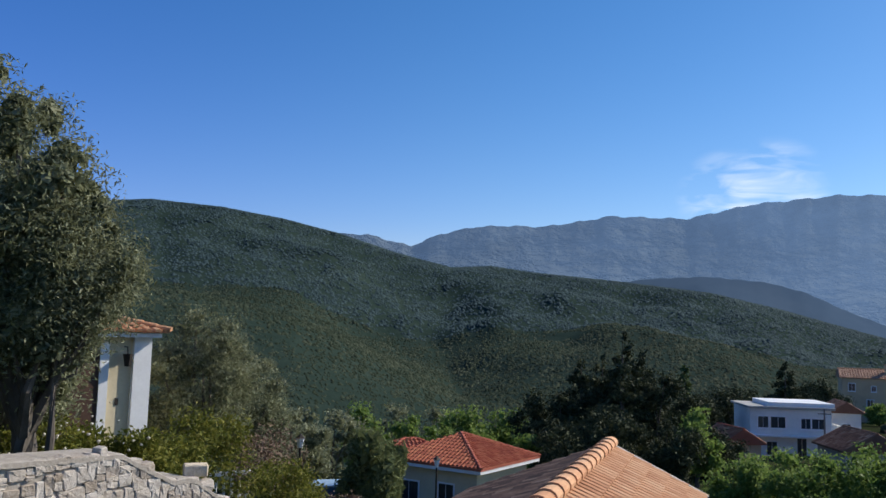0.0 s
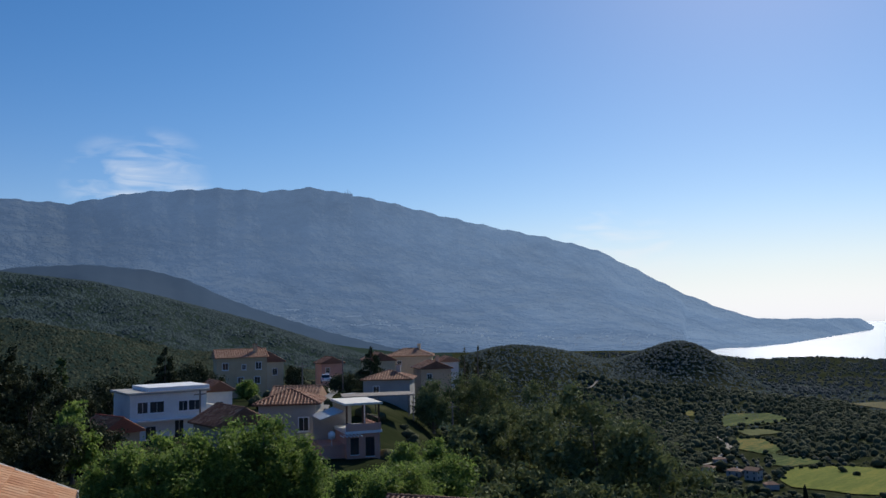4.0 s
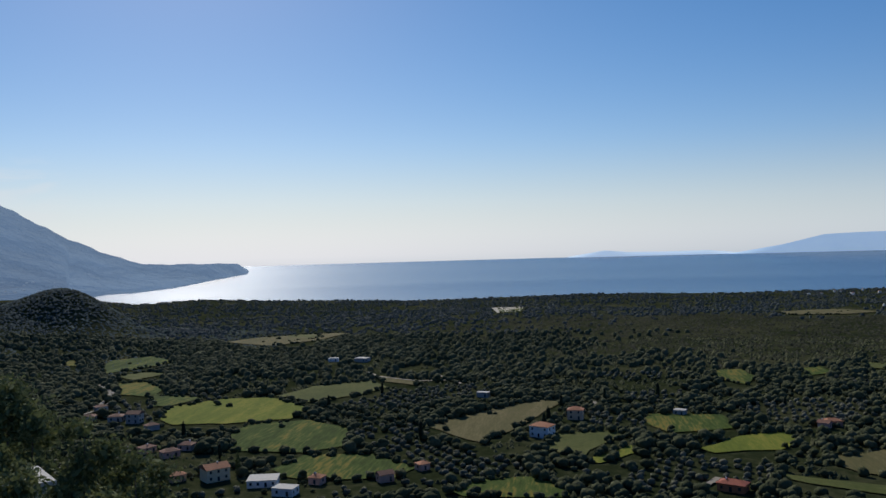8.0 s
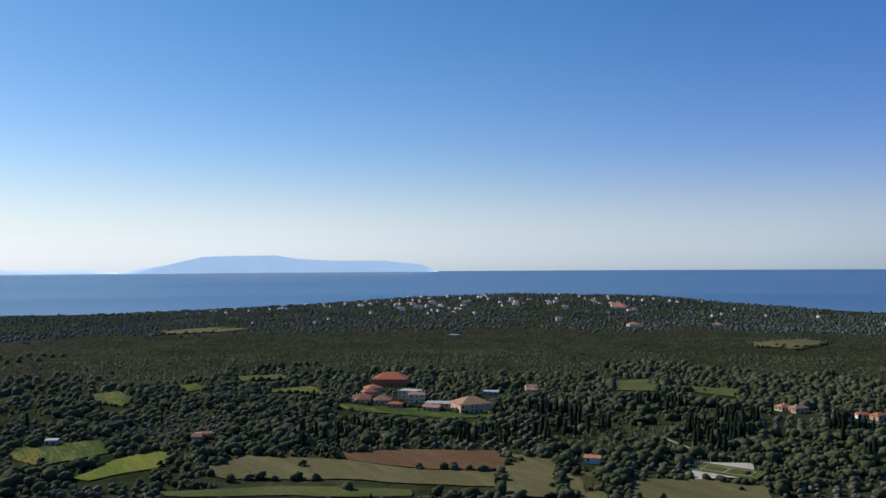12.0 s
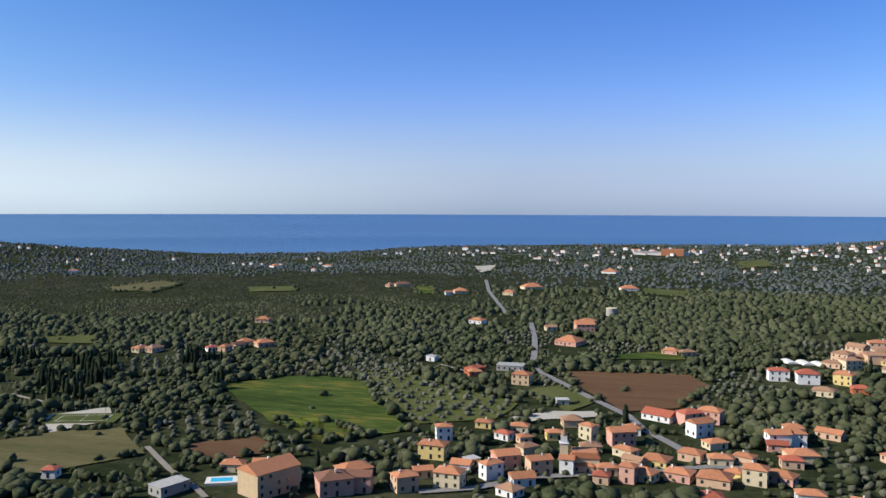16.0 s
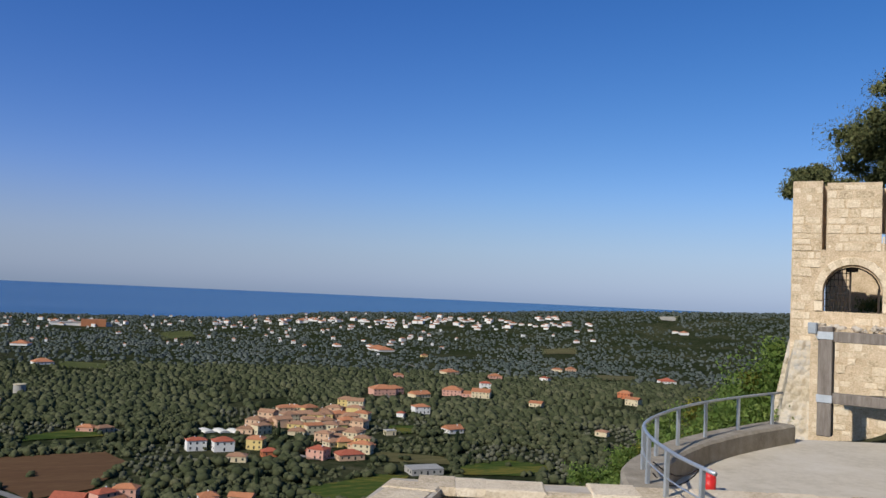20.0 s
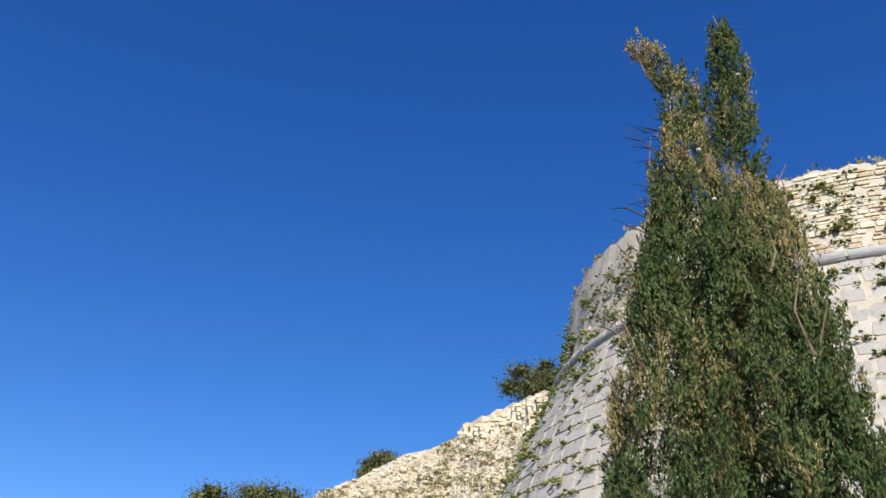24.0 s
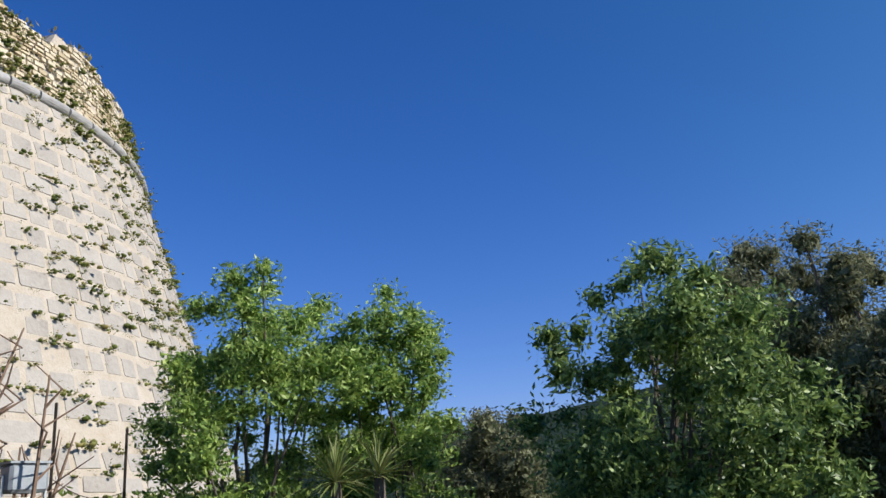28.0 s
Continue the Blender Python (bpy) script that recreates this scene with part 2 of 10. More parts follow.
# sea haze over the islands is put in as glow, paler on the farther one
M_ISLE = mat("island_in_haze", ((.3, (.33, .46, .60)), (.7, (.37, .50, .63))), .003, 1, 0, emit=.9, spec=0)
M_ISLE_FAR = mat("farther_island_in_haze", ((.3, (.46, .58, .69)), (.7, (.48, .60, .71))), .003, 1, 0, emit=.9, spec=0)
M_SEA = mat("sea_water", ((.3, (.02, .075, .155)), (.7, (.035, .105, .19))), .0025, .255, .5, 40, spec=.5, grain=.5, stretch=(1, 1, 1), bdist=1.5)
M_MORTAR = mat("lime_mortar", ((.3, (.20, .165, .115)), (.6, (.36, .31, .24)), (.8, (.46, .42, .35))), 3, .95, .8, 9, bdist=.03)
M_WARM = mat("warm_ashlar", ((.30, (0.385, 0.29, 0.18)), (.41, (0.567, 0.45, 0.304)), (.53, (0.685, 0.56, 0.399)), (.68, (0.792, 0.67, 0.503))), 2.6, .92, .9, 8, grain=.5, spread=.2, bdist=.04)
M_WARM_ISLE = mat("warm_rubble", ((.30, (0.385, 0.29, 0.18)), (.41, (0.567, 0.45, 0.304)), (.53, (0.685, 0.56, 0.399)), (.68, (0.792, 0.67, 0.503))), 2.6, .92, .9, 8, grain=.5, spread=.2, bdist=.04, island=True)
M_WARM_BED = mat("warm_mortar", ((.30, (0.345, 0.244, 0.14)), (.45, (0.54, 0.413, 0.27)), (.66, (0.713, 0.572, 0.41))), 3.5, .95, .9, 8, grain=.5, bdist=.04)
M_WOOD_FAR = mat("wooded_scrub", ((.2, (0.0306, 0.0374, 0.0179)), (.45, (0.0588, 0.0673, 0.0332)), (.7, (0.0993, 0.102, 0.0536)), (.9, (0.166, 0.15, 0.0954))), .016, .95, 1.0, 100, bdist=.55, spread=.35, island=True, spec=.04, grain=.55)
M_OLIVE_FAR = mat("olive_grove", ((.25, (.055, .058, .036)), (.5, (.098, .100, .066)), (.75, (.15, .145, .10))), .02, .95, 1.0, 80, bdist=.4, grain=.5, spread=.35, island=True, spec=.1)
M_HEATH = mat("maquis_heath", ((.25, (0.0172, 0.0204, 0.013)), (.5, (0.0317, 0.0354, 0.0216)), (.75, (0.0561, 0.0571, 0.0374))), .02, .95, .6, 25, bdist=.4, spread=.45, island=True, spec=.05)
M_CYPRESS_FAR = mat("far_cypress", ((.3, (.008, .014, .007)), (.7, (.02, .03, .014))), .1, .9, 0, 8, spread=.3, island=True, spec=.1)
F_GREEN = mat("field_green", ((.40, (0.0307, 0.048, 0.00909)), (.47, (0.0461, 0.0736, 0.0131)), (.52, (0.0676, 0.0928, 0.0195)), (.58, (0.16, 0.13, 0.026))), .02, .95, .5, 12, grain=.45, bdist=.3, spec=.05, stretch=(.35, 2.2, 1))
F_LIME = mat("field_lime", ((.3, (0.072, 0.096, 0.0144)), (.48, (0.12, 0.144, 0.0208)), (.58, (0.176, 0.176, 0.028)), (.74, (0.256, 0.216, 0.04))), .035, .95, .5, 12, grain=.45, bdist=.3, spec=.05, stretch=(.35, 2.2, 1))
F_OLIVEF = mat("field_olivef", ((.3, (0.05, 0.065, 0.018)), (.5, (0.085, 0.095, 0.028)), (.72, (0.14, 0.13, 0.05))), .035, .95, .5, 12, grain=.45, bdist=.3, spec=.05)
F_SOIL = mat("field_soil", ((.3, (0.085, 0.045, 0.024)), (.5, (0.125, 0.068, 0.034)), (.72, (0.17, 0.11, 0.055))), .03, .95, .5, 12, grain=.45, bdist=.3, spec=.05, stretch=(.35, 2.2, 1))
F_DRY = mat("field_dry", ((.3, (0.068, 0.0704, 0.0255)), (.5, (0.115, 0.101, 0.0425)), (.72, (0.187, 0.154, 0.0765))), .035, .95, .5, 12, grain=.45, bdist=.3, spec=.05, stretch=(.35, 2.2, 1))
F_PALE = mat("field_pale", ((.3, (0.3, 0.26, 0.19)), (.5, (0.42, 0.38, 0.3)), (.72, (0.5, 0.47, 0.4))), .05, .95, .5, 12, grain=.45, bdist=.3, spec=.05)
M_ROAD = mat("worn_asphalt", ((.3, (.16, .15, .135)), (.7, (.26, .245, .22))), .3, .9, .3, 12)
M_TRACK = mat("dirt_track", ((.3, (0.195, 0.163, 0.117)), (.7, (0.293, 0.26, 0.208))), .2, .95, .4, 12)
WALLS = {}
for _n, _c in (("cream", (.62, .52, .34)), ("peach", (.60, .40, .26)), ("pink", (.60, .33, .25)), ("white", (.74, .72, .68)), ("yellow", (.66, .50, .20)), ("ochre", (.52, .38, .23)), ("grey", (.36, .34, .31)), ("rust", (.50, .16, .07))):
    WALLS[_n] = mat("render_" + _n, ((.3, tuple(c * .82 for c in _c)), (.55, _c), (.8, tuple(min(.82, c * 1.08) for c in _c))), .6, .9, .25, 20, grain=.3)
ROOFS = {}
for _n, _c in (("orange", (.46, .19, .09)), ("red", (.40, .11, .06)), ("tan", (.36, .20, .115)), ("brown", (.22, .105, .065)), ("concrete", (.42, .40, .36))):
    ROOFS[_n] = mat("roof_" + _n, ((.3, tuple(c * .7 for c in _c)), (.55, _c), (.8, tuple(c * 1.25 for c in _c))), .9, .85, .6, 10, grain=.4, spread=.25)
M_GLASS = mat("dark_window", ((.3, (.02, .022, .025)), (.7, (.05, .055, .06))), .5, .15, 0, spec=.6)
M_WHITE = mat("white_paint", ((.3, (.68, .67, .65)), (.7, (.80, .79, .77))), 2, .6, .1)
M_BARK = mat("grey_bark", ((.25, (.05, .04, .03)), (.5, (.12, .10, .08)), (.8, (.22, .19, .16))), 6, .95, .9, 5, stretch=(1, 1, .3))
M_GREYBLOCK = mat("grey_ashlar", ((.25, (0.294, 0.269, 0.239)), (.40, (0.372, 0.341, 0.304)), (.58, (0.424, 0.391, 0.354)), (.78, (0.485, 0.45, 0.403))), 2.2, .92, .9, 6, grain=.5, spread=.22, bdist=.03)
M_GREYBLOCK_ISLE = mat("grey_ashlar_far", ((.25, (0.294, 0.269, 0.239)), (.40, (0.372, 0.341, 0.304)), (.58, (0.424, 0.391, 0.354)), (.78, (0.485, 0.45, 0.403))), 2.2, .92, .9, 6, grain=.5, spread=.22, bdist=.03, island=True)
M_POINTING = mat("pale_pointing", ((.2, (0.332, 0.251, 0.162)), (.36, (0.451, 0.38, 0.295)), (.6, (0.521, 0.463, 0.392)), (.8, (0.546, 0.494, 0.429))), 2.5, .95, .9, 8, bdist=.04)
M_RUBBLE = mat("rubble_wall", ((.22, (0.38, 0.287, 0.169)), (.42, (0.544, 0.46, 0.321)), (.62, (0.635, 0.556, 0.425)), (.82, (0.671, 0.608, 0.505))), 1.8, .95, .7, 8, spread=.35, bdist=.03, island=True)
M_CLIFF = mat("cliff_limestone", ((.25, (0.229, 0.176, 0.096)), (.40, (0.405, 0.336, 0.232)), (.52, (0.554, 0.479, 0.368)), (.62, (0.422, 0.395, 0.36)), (.78, (0.616, 0.554, 0.464))), .8, .95, .9, 9, grain=.4, bdist=.10)


def stony(m, scale, depth):
    """Breaks a rock face into small stones with creases between them."""
    n, l = m.node_tree.nodes, m.node_tree.links
    geo, cell, crease = n.new("ShaderNodeNewGeometry"), n.new("ShaderNodeTexVoronoi"), n.new("ShaderNodeBump")
    cell.inputs["Scale"].default_value, cell.inputs["Randomness"].default_value = scale, 1
    l.new(geo.outputs["Position"], cell.inputs["Vector"])
    crease.invert = True
    crease.inputs["Strength"].default_value, crease.inputs["Distance"].default_value = .8, depth
    l.new(cell.outputs["Distance"], crease.inputs["Height"])
    b = n["Principled BSDF"]
    l.new(b.inputs["Normal"].links[0].from_socket, crease.inputs["Normal"])
    l.new(crease.outputs[0], b.inputs["Normal"])


stony(M_CLIFF, 5.5, .09)
M_CORDON = mat("cordon_stone", ((.3, (.30, .29, .28)), (.6, (.42, .41, .40)), (.8, (.50, .49, .47))), 2, .9, .4, 8, spread=.2)
M_TUFT = mat("wall_plants", ((.2, (0.0776, 0.105, 0.0297)), (.5, (0.163, 0.193, 0.0535)), (.75, (0.296, 0.262, 0.0966)), (.9, (0.404, 0.293, 0.133))), 1.2, .85, 0, 4, spread=.5, island=True, leafy=.15, spec=.1)
M_DRYGRASS = mat("dry_grass", ((.2, (.14, .13, .04)), (.5, (.26, .22, .09)), (.8, (.38, .33, .17))), 3, .9, 0, 4, spread=.6, island=True, leafy=.3)
M_CONCRETE = mat("worn_concrete", ((.25, (0.391, 0.333, 0.241)), (.5, (0.575, 0.506, 0.402)), (.75, (0.667, 0.609, 0.517))), .9, .9, .4, 10, grain=.35)
M_OLDWOOD = mat("weathered_timber", ((.25, (.10, .08, .065)), (.5, (.20, .17, .145)), (.75, (.31, .275, .24))), 5, .85, .7, 6, stretch=(3, 3, .4))
M_STEEL = mat("galvanised_steel", ((.3, (.42, .45, .48)), (.7, (.58, .61, .64))), 6, .45, .1, metal=.6)
M_IRON = mat("black_iron", ((.3, (.02, .018, .016)), (.7, (.06, .045, .035))), 8, .6, .2, metal=.5)
M_BIN = mat("green_plastic", ((.3, (.008, .075, .055)), (.7, (.014, .11, .08))), 4, .5, .05)
M_REDCAN = mat("red_enamel", ((.3, (.50, .02, .02)), (.7, (.62, .035, .03))), 6, .4, .05)
M_LAMPGREY = mat("grey_lamp_housing", ((.3, (.28, .31, .34)), (.7, (.38, .41, .44))), 6, .5, .1, metal=.2)
M_BANK = mat("grassy_bank", ((.3, (.10, .10, .03)), (.48, (.17, .16, .05)), (.62, (.28, .24, .12)), (.78, (.48, .43, .34))), 1.2, .95, .6, 8, grain=.5)
M_BANKGRASS = mat("bank_grass", ((.2, (.12, .15, .03)), (.5, (.22, .24, .06)), (.8, (.38, .34, .12))), 3, .9, 0, 4, spread=.7, island=True, leafy=.3)
M_CYPRESS = mat("cypress_foliage", ((.25, (0.0348, 0.0569, 0.0218)), (.45, (0.0693, 0.104, 0.0363)), (.60, (0.122, 0.149, 0.0531)), (.74, (0.196, 0.178, 0.0727))), 3.0, .8, 0, 5, spread=.3, island=True, leafy=.15, spec=.08, grain=.35)
M_CYPRESS_DRY = mat("dry_cypress_foliage", ((.25, (0.138, 0.122, 0.045)), (.5, (0.289, 0.236, 0.0976)), (.75, (0.497, 0.406, 0.196))), 3.0, .8, 0, 5, spread=.4, island=True, leafy=.2, spec=.08)
M_ALMOND = mat("almond_leaves", ((.15, (0.101, 0.182, 0.0378)), (.45, (0.223, 0.344, 0.0743)), (.75, (0.446, 0.567, 0.149))), 1.5, .45, 0, 5, spread=.7, island=True, leafy=.4, spec=.4)
M_ALMOND_DEEP = mat("deep_green_almond_leaves", ((.15, (0.0544, 0.105, 0.034)), (.45, (0.136, 0.221, 0.0612)), (.75, (0.34, 0.442, 0.128))), 1.5, .45, 0, 5, spread=.7, island=True, leafy=.3, spec=.4)
M_OLIVE = mat("olive_leaves", ((.15, (.10, .108, .055)), (.45, (.175, .187, .098)), (.75, (.30, .31, .185))), 1.5, .55, 0, 5, spread=.6, island=True, leafy=.35, spec=.15)
M_PINE = mat("pine_needles", ((.15, (0.054, 0.065, 0.0275)), (.5, (0.111, 0.122, 0.0475)), (.8, (0.203, 0.194, 0.08))), 1.2, .7, 0, 5, spread=.5, island=True, leafy=.15, spec=.12)
M_CONIFER = mat("conifer_needles", ((.15, (.022, .030, .016)), (.5, (.05, .06, .028)), (.8, (.10, .11, .05))), 1.2, .7, 0, 5, spread=.5, island=True, leafy=.1, spec=.1)
M_OAK = mat("oak_leaves", ((.15, (0.0797, 0.103, 0.0425)), (.5, (0.139, 0.164, 0.0661)), (.8, (0.223, 0.235, 0.0998))), 1.0, .9, 0, 5, spread=.55, island=True, leafy=.2, spec=.12)
M_GREENTREE = mat("fresh_green_leaves", ((.15, (0.0834, 0.139, 0.0297)), (.5, (0.158, 0.236, 0.0533)), (.8, (0.268, 0.332, 0.0915))), 1.0, .6, 0, 5, spread=.55, island=True, leafy=.45, spec=.12)
M_BUSH = mat("yellow_green_bush", ((.15, (.06, .075, .012)), (.5, (.14, .15, .025)), (.8, (.26, .24, .05))), 2, .6, 0, 5, spread=.6, island=True, leafy=.35, spec=.12)
M_YUCCA = mat("yucca_leaves", ((.2, (.10, .14, .04)), (.5, (.20, .24, .07)), (.8, (.36, .36, .14))), 3, .5, 0, 5, spread=.4, leafy=.2)
M_TWIG = mat("bare_twigs", ((.3, (0.135, 0.084, 0.0585)), (.7, (0.3, 0.203, 0.143))), 6, .9, .3)
M_PETAL = mat("pale_flowers", ((.3, (.6, .55, .45)), (.7, (.78, .72, .66))), 6, .7, 0, leafy=.3)
M_TILE = mat("barrel_tiles", ((.2, (.40, .18, .085)), (.45, (.55, .28, .14)), (.65, (.61, .35, .19)), (.85, (.64, .42, .26))), 3, .85, .4, 8, spread=.28)
M_DARKTILE = mat("dark_barrel_tiles", ((.2, (.07, .045, .035)), (.45, (.14, .085, .06)), (.65, (.22, .13, .085)), (.85, (.30, .21, .15))), 3, .85, .4, 8, spread=.5, island=True)
M_TILE_ISLE = mat("barrel_tiles_joined", ((.2, (0.213, 0.0978, 0.055)), (.45, (0.35, 0.167, 0.0935)), (.65, (0.463, 0.241, 0.143)), (.85, (0.525, 0.345, 0.231))), 3, .85, .4, 8, spread=.5, island=True)
M_REDTILE = mat("red_roof_tiles", ((.2, (.28, .06, .03)), (.5, (.42, .11, .05)), (.8, (.50, .17, .08))), 3, .8, .4, 8, spread=.45, island=True)
M_SHUTTER = mat("brown_wood", ((.3, (.055, .028, .018)), (.7, (.10, .05, .03))), 4, .6, .3)
M_CARBLUE = mat("pale_blue_car_paint", ((.3, (.30, .40, .48)), (.7, (.36, .46, .54))), 3, .25, 0, spec=.6)
M_CARWHITE = mat("white_car_paint", ((.3, (.70, .70, .70)), (.7, (.78, .78, .78))), 3, .25, 0, spec=.6)
M_RUBBER = mat("tyre_rubber", ((.3, (.015, .015, .015)), (.7, (.03, .03, .03))), 8, .85, .2)
M_CANOPY = mat("pale_canopy", ((.3, (.62, .58, .50)), (.7, (.72, .69, .62))), 1, .8, .1)
M_GARDENSTONE = mat("garden_limestone", ((.26, (.26, .205, .15)), (.42, (.40, .335, .27)), (.58, (.50, .435, .365)), (.8, (.60, .545, .48))), 7, .92, .9, 6, grain=.5, spread=.32, bdist=.025)
M_GARDENMORTAR = mat("garden_mortar", ((.3, (.26, .22, .175)), (.6, (.42, .37, .31)), (.8, (.50, .45, .39))), 6, .95, .8, 6, grain=.5, bdist=.02)
# grey-blue cast of distance haze put into the leaf colour
M_FAR_WOOD = mat("hazed_coast_scrub_leaves", ((.2, (0.0376, 0.0488, 0.0414)), (.45, (0.0651, 0.0787, 0.0681)), (.7, (0.103, 0.114, 0.101)), (.9, (0.176, 0.177, 0.163))), .008, .9, .8, 30, bdist=.8, spread=.28, island=True, spec=.05)

# ---------------------------------------------------------------- the lie of the land
# Heights along spokes from the standing place (bearing in degrees clockwise from +y).
SPOKE_R = (0, 4, 8, 14, 20, 30, 50, 80, 120, 200, 300, 500, 650, 1000)
SPOKES = {}


def spoke(bearing, *z):
    SPOKES[bearing] = z


spoke(0, 0, -.3, -1.2, -2.5, -4.0, -5.8, -8.8, -12, -20, -42, -60, -72, -75, -75)
spoke(12, 0, -.5, -2, -3.5, -4.8, -6, -8.2, -9, -12, -30, -55, -78, -80, -80)
spoke(25, 0, -.5, -2, -4, -5, -6.5, -8.8, -9.4, -8.6, -12, -45, -75, -85, -90)
spoke(36, 0, -.6, -2.2, -4.5, -6, -7.5, -9.3, -9.8, -8.4, -12, -45, -78, -90, -95)
spoke(48, 0, -.8, -2.5, -5, -7, -10, -15, -19, -24, -45, -78, -100, -104, -104)
spoke(60, 0, -1, -3, -6, -9, -14, -23, -36, -52, -85, -104, -104, -104, -104)
spoke(75, 0, -1.2, -3.2, -6, -9, -13.5, -22, -35, -52, -86, -104, -104, -104, -104)
spoke(195, 0, -1.5, -3.2, -6, -9, -13.5, -22, -35, -52, -86, -104, -104, -104, -104)
spoke(206, 0, -1.6, -1.9, -4, -7, -12, -20, -33, -50, -84, -104, -104, -104, -104)
spoke(218, 0, -1.6, -1.9, -2.0, -3.4, -6, -14, -28, -45, -75, -100, -104, -104, -104)
spoke(228, 0, -1.6, -1.9, -1.6, -1.3, -2, -10, -25, -45, -75, -100, -104, -104, -104)
spoke(238, 0, -1.2, -1.6, -1.2, -.4, 3.5, 6, 4, 0, -20, -60, -100, -104, -104)
spoke(260, 0, .1, .5, 1.6, 2.2, 3, 6, 6, 4, -10, -40, -90, -104, -104)
spoke(290, 0, .1, .8, 1.9, 2.2, 3, 5, 6, 4, -5, -30, -70, -90, -90)
spoke(315, 0, .1, .6, .9, .9, .8, 0, -4, -12, -35, -60, -75, -75, -75)
spoke(335, 0, 0, -.2, -.5, -.9, -2, -6, -12, -22, -45, -62, -75, -75, -75)
# Crests of the long ridges: bearing and the angle at which they stand over the standing place.
HILL_CREST = (285, -6, 300, 3.5, 318, 5.5, 330, 7.3, 336, 7.7, 340.5, 8.2, 345, 8.0, 349, 7.45, 353, 6.6, 357, 5.4, 360.7, 4.54, 363.4, 4.7, 366.5, 4.3, 372, 3.8, 378, 3.1, 382, 2.15, 388, .44, 394, -1.6, 402, -4)
SPUR_CREST = (300, -8, 318, 1, 325, 2.6, 335, 2.8, 343, 2.2, 350, .6, 357, -2.4, 363, -4.8, 370, -6.5, 378, -9)
KNOLL_CREST = (350, -9, 358, -4.5, 366, -2.2, 372, -.7, 376, -.9, 382, -2.2, 389, -3.2, 396, -4.8, 404, -9)
MID_CREST = (360, 1.5, 368, 3.2, 374, 4.04, 377.7, 4.22, 381.5, 3.85, 383.8, 3.2, 386.1, 2.06, 388.5, 1.1, 393, -.43, 398, -1.8, 404, -3)
COAST_CREST = (40, -2.2, 58, -2.35, 61, -2.82, 65, -2.66, 69, -2.88, 80, -3.25, 91, -3.05, 101, -3.12, 108, -2.93, 114, -2.7, 120, -2.32, 127, -2.11, 136, -2.25, 141, -2.68, 146, -3.02, 150, -3.2, 157, -3.17, 163, -2.76, 172, -2.57, 184, -2.45, 188, -2.4, 195, -1.75, 203, -1.46, 209, -1.07, 215, -.79, 225, -.42, 240, -.2, 260, -1)
EYE = 1.6


def sstep(a, b, v):
    u = np.clip((v - a) / (b - a), 0, 1)
    return u * u * (3 - 2 * u)


def crest(table, bearing, low, turn=0.0):
    """The crest's angle for bearings in degrees; low outside its ends."""
    ang = np.array(table[0::2], float)
    b = np.where(bearing < turn, bearing + 360, bearing)
    return np.interp(b, ang, np.array(table[1::2], float), left=low, right=low)


def wave(x, y, size, seed):
    """Smooth waves over the plan, -1 to 1."""
    rng = np.random.RandomState(seed)
    out = 0
    for k in range(5):
        a, p = rng.uniform(0, 6.28), rng.uniform(0, 6.28)
        f = 6.28 / size * rng.uniform(.6, 1.7)
        out = out + np.sin((x * np.cos(a) + y * np.sin(a)) * f + p + 1.3 * np.sin((y * np.cos(a) - x * np.sin(a)) * f * .6 + p * 2))
    return out / 3.2


BEARINGS = sorted(SPOKES)
SPOKE_AZ = np.array([BEARINGS[-1] - 360] + BEARINGS + [BEARINGS[0] + 360], float)
SPOKE_Z = np.array([SPOKES[BEARINGS[-1]]] + [SPOKES[k] for k in BEARINGS] + [SPOKES[BEARINGS[0]]], float)
BUMPS = ((1004, 657, 62, 50), (850, 850, 115, 52), (950, 735, 175, 30))


